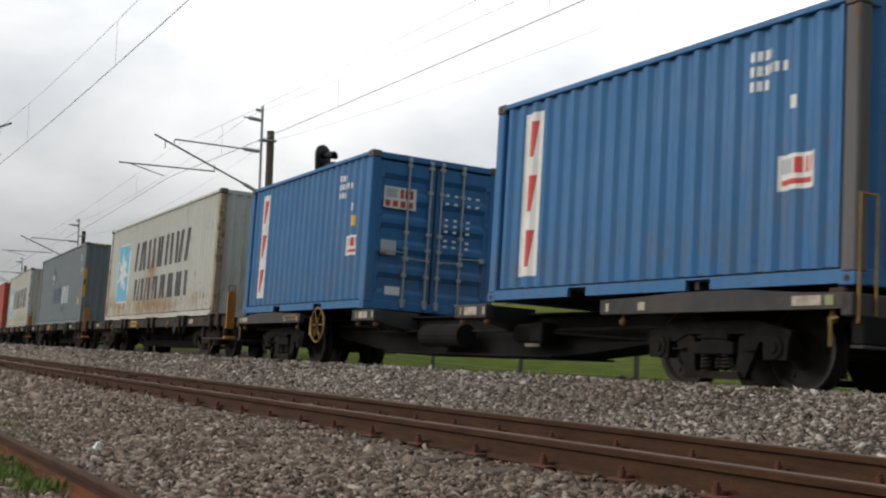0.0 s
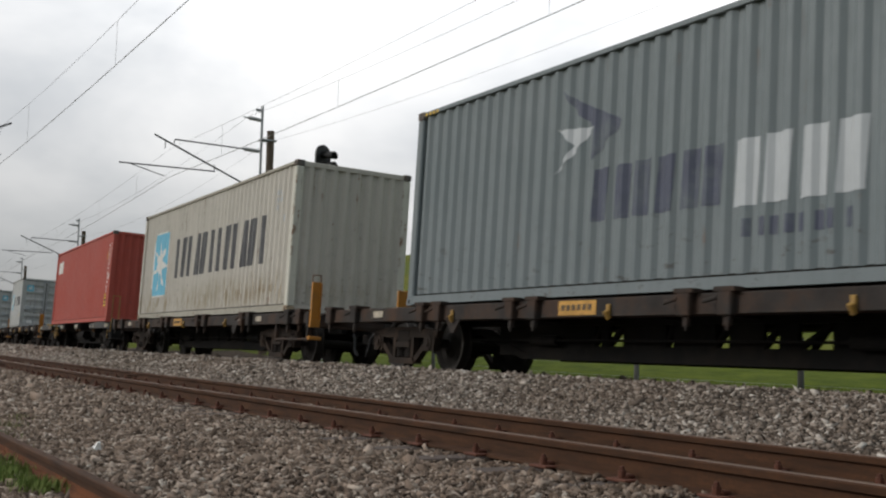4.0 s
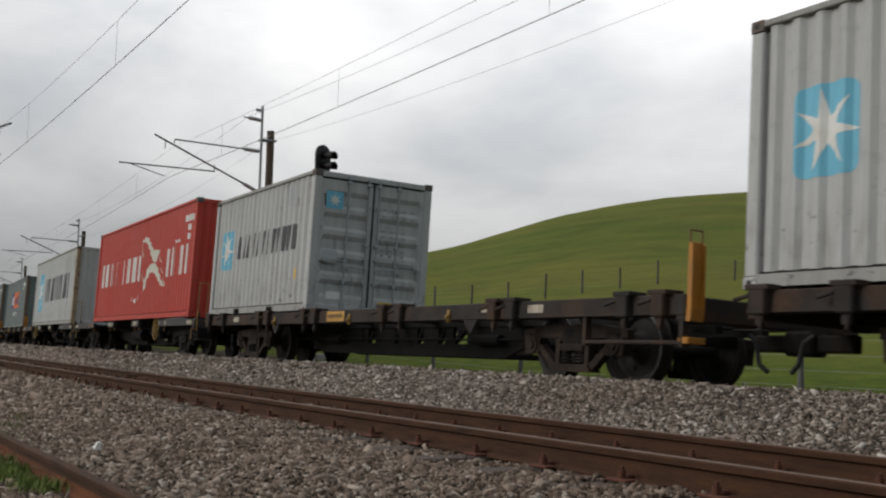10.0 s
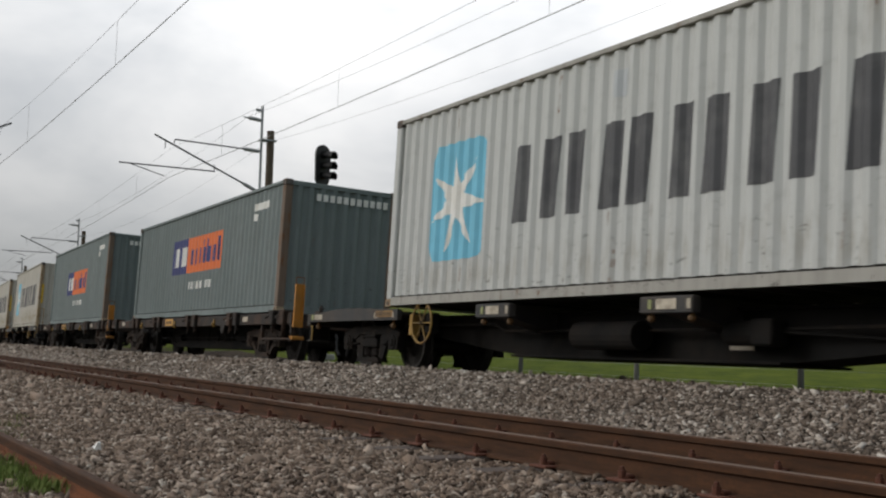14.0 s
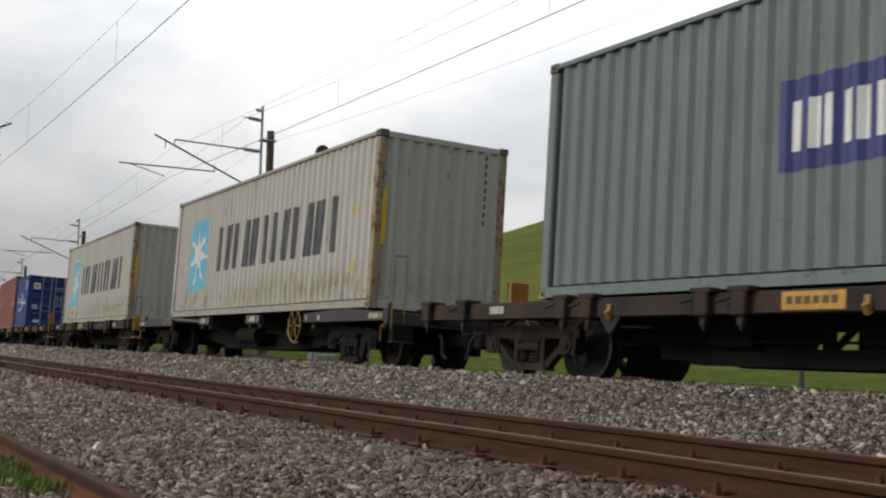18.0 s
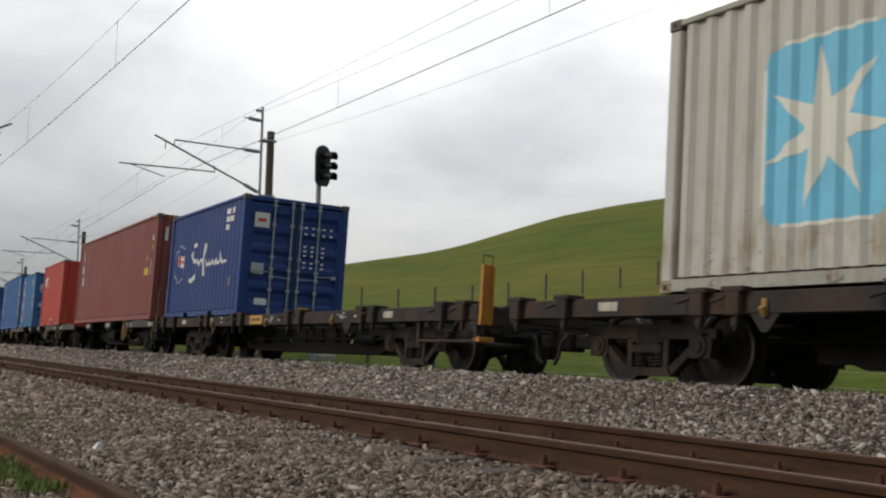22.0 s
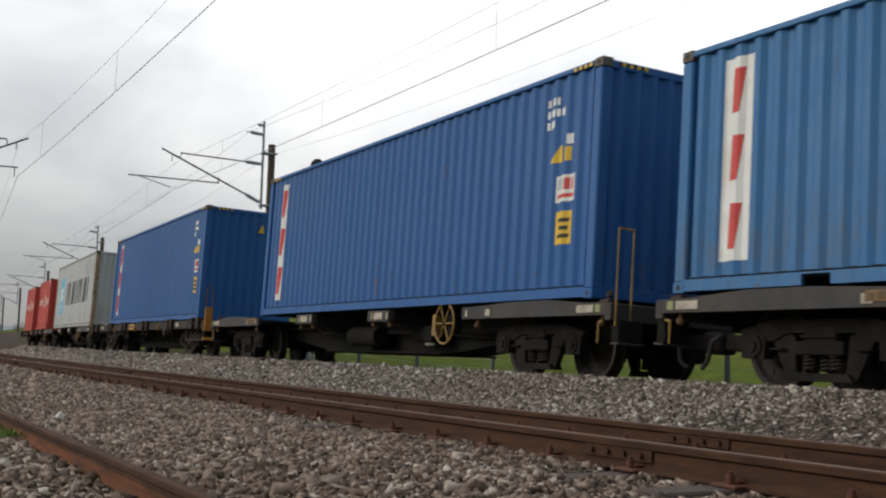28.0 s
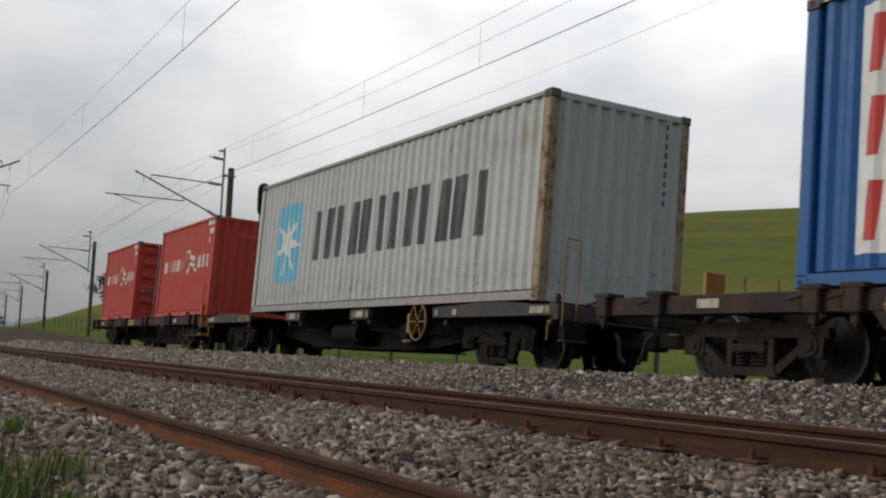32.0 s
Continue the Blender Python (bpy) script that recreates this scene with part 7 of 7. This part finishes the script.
# brown worn gravel round the loop, then the clean grey shoulder of the main line
for s0, s1, o0, o1, per, size in ((-10.0, -3.5, -8.9, -3.6, 2500, 0.0150), (-3.5, 8.0, -8.9, -3.6, 1000, 0.0195), (-18.0, -10.0, -9.3, -3.6, 760, 0.021), (-36.0, -18.0, -9.0, -3.6, 230, 0.033)):
    S, O = field(s0, s1, o0, o1, per)
    ok = keep_off_rails(S, O)
    ok &= np.abs(places(S, O, S * 0.0)[:, 1] - 1.09) > 0.075
    S, O = S[ok], O[ok]
    Z = 0.008 + rng.uniform(-0.012, 0.012, len(S)) + 0.014 * np.sin(S * 1.3) * np.cos(O * 2.2)
    near = np.abs(O - LOOP_OFF - np.maximum(0, -40 - S) * 0.021) < 0.72 + 0.12 * np.sin(S * 3.1)
    stones("loose_gravel", places(S[~near], O[~near], Z[~near]), size, rng, M_STONE, "brown-grey angular gravel round the loop rails")
    stones("rail_gravel", places(S[near], O[near], Z[near]), size, rng, M_STONE_R, "rust-dusted brown gravel between the loop rails")
for s0, s1, per, size in ((-13.0, -3.5, 2300, 0.0172), (-3.5, 4.5, 950, 0.021), (-22.0, -13.0, 1000, 0.024), (-40.0, -22.0, 480, 0.028), (-64.0, -40.0, 150, 0.046)):
    S, O = field(s0, s1, -3.95, -1.25, per)
    ok = keep_off_rails(S, O)
    S, O = S[ok], O[ok]
    stones("shoulder_ballast", places(S, O, bed_height(O) - 0.008 + rng.uniform(-0.012, 0.016, len(S))), size, rng, M_STONE_G, "pale grey crushed-stone ballast heaped on the shoulder")
S, O = field(-30.0, 8.0, -1.25, 2.2, 60)
stones("bed_ballast", places(S, O, np.interp(O, BED_U, BED_Z) + 0.0), 0.045, rng, M_STONE_G, "grey ballast between the main line rails")

# one pale stone that stands out beside the spare rail
bm = bmesh.new()
bmesh.ops.create_cone(bm, cap_ends=True, segments=4, radius1=0.046, radius2=0.012, depth=0.06)
for v in bm.verts:
    v.co += Vector((0.016, 0.010, 0.006)) * noise.noise(v.co * 40)
pale = tagged(part("pale_stone", bm, M_WHITE), "single pale angular stone on the gravel", "stone")
pale.matrix_basis = pose(-6.74, 1.58, 0.045, 10, 20, 40)


def tuft(name, spots, n, h, spread, mat, seed, label):
    r = np.random.default_rng(seed)
    vs, fs = [], []
    for (x, y) in spots:
        for _ in range(n):
            px, py = x + r.normal(0, spread), y + r.normal(0, spread * 0.6)
            a = r.uniform(0, 6.28)
            hh = h * r.uniform(0.5, 1.2)
            lx, ly = math.cos(a) * hh * r.uniform(0.1, 0.6), math.sin(a) * hh * r.uniform(0.1, 0.6)
            w = 0.004
            nx, ny = -math.sin(a) * w, math.cos(a) * w
            k = len(vs)
            vs += [(px - nx, py - ny, 0.0), (px + nx, py + ny, 0.0), (px + lx * 0.5 + nx * 0.8, py + ly * 0.5 + ny * 0.8, hh * 0.62), (px + lx * 0.5 - nx * 0.8, py + ly * 0.5 - ny * 0.8, hh * 0.62),
                   (px + lx + nx * 0.15, py + ly + ny * 0.15, hh), (px + lx - nx * 0.15, py + ly - ny * 0.15, hh)]
            fs += [(k, k + 1, k + 2, k + 3), (k + 3, k + 2, k + 4, k + 5)]
    me = arrays_mesh(name, np.array(vs), np.array(fs), mat)
    return tagged(new(name, me), label, "grass", kind="stuff")


M_TUFT = leaf_mat("tuft_green", (0.085, 0.135, 0.024), (0.185, 0.220, 0.062))
M_RANK = leaf_mat("rank_grass_green", (0.040, 0.070, 0.008), (0.145, 0.170, 0.024))
M_DRY = leaf_mat("tuft_dry", (0.20, 0.17, 0.09), (0.13, 0.15, 0.05))
tuft("grass_tuft", [(-5.75, 0.92), (-5.9, 0.97), (-5.55, 0.90), (-5.25, 0.95), (-5.12, 0.98), (-6.35, 0.93), (-6.6, 0.90), (-5.65, 0.80)], 230, 0.055, 0.080, M_TUFT, 3, "low green weeds along the spare rail")
tuft("grass_tuft", [(-8.8, 1.40), (-9.7, 1.62), (-7.9, 1.22), (-6.9, 1.16)], 60, 0.06, 0.10, M_DRY, 9, "sparse dry weeds in the gravel")
rs = random.Random(8)
tuft("grass_tuft", [(rs.uniform(-14, 6.5), rs.uniform(-2.6, 0.22)) for _ in range(150)], 70, 0.13, 0.11, M_DRY, 4, "dry grass tufts behind the spare rail")
tuft("grass_tuft", [(rs.uniform(1.0, 6.0), rs.uniform(-0.3, 0.42)) for _ in range(16)], 90, 0.10, 0.09, M_TUFT, 10, "green grass tufts behind the spare rail")
tuft("grass_tuft", [(rs.uniform(-8.5, -4.0), rs.uniform(0.2, 0.75)) for _ in range(14)], 60, 0.05, 0.10, M_TUFT, 5, "thin green weeds in the gravel")
# rank grass below the line fence
spots = []
for i in range(900):
    p = place(rs.uniform(-46, 0), rs.uniform(2.9, 7.5), 0)
    spots.append((p.x, p.y))
tuft("rank_grass", spots, 30, 0.17, 0.25, M_RANK, 6, "rank green grass beside the line")


# ------------------------------------------------------------------ the train's run
RUN_T = [0, 2, 4, 6, 8, 10, 12, 14, 16, 18, 20, 22, 24, 26, 28, 30, 32]
RUN_S = [0.0, 19.27, 39.04, 59.17, 79.74, 100.25, 120.64, 140.47, 159.76, 178.62, 197.05, 215.28, 233.64, 251.77, 270.94, 290.21, 309.75]


def run(t):
    """Metres run at t seconds: a smooth curve through the table."""
    i = min(int(t // 2), len(RUN_T) - 2)
    def slope(j):
        a, b = max(0, j - 1), min(len(RUN_S) - 1, j + 1)
        return (RUN_S[b] - RUN_S[a]) / (b - a)
    u = t / 2 - i
    p0, p1, m0, m1 = RUN_S[i], RUN_S[i + 1], slope(i), slope(i + 1)
    return (2 * u ** 3 - 3 * u ** 2 + 1) * p0 + (u ** 3 - 2 * u ** 2 + u) * m0 + (3 * u ** 2 - 2 * u ** 3) * p1 + (u ** 3 - u ** 2) * m1


def motions():
    times = [0.5 * i for i in range(65)]
    for ob, s, up in MOVERS:
        walk(ob, [(t, on_line(s + run(t), up)) for t in times])
    # the wheels roll: an eighth of a turn from row to row
    ticks = [i / 30 for i in range(961)]
    spins = [run(t) / WHEEL_R for t in ticks]
    for ob, s, up in MOVERS:
        for w in ob.children:
            if w.name.startswith("wheelset"):
                at = w.matrix_basis.translation.copy()
                walk(w, [(t, Matrix.Translation(at) @ Matrix.Rotation(a, 4, "Y")) for t, a in zip(ticks, spins)])


motions()
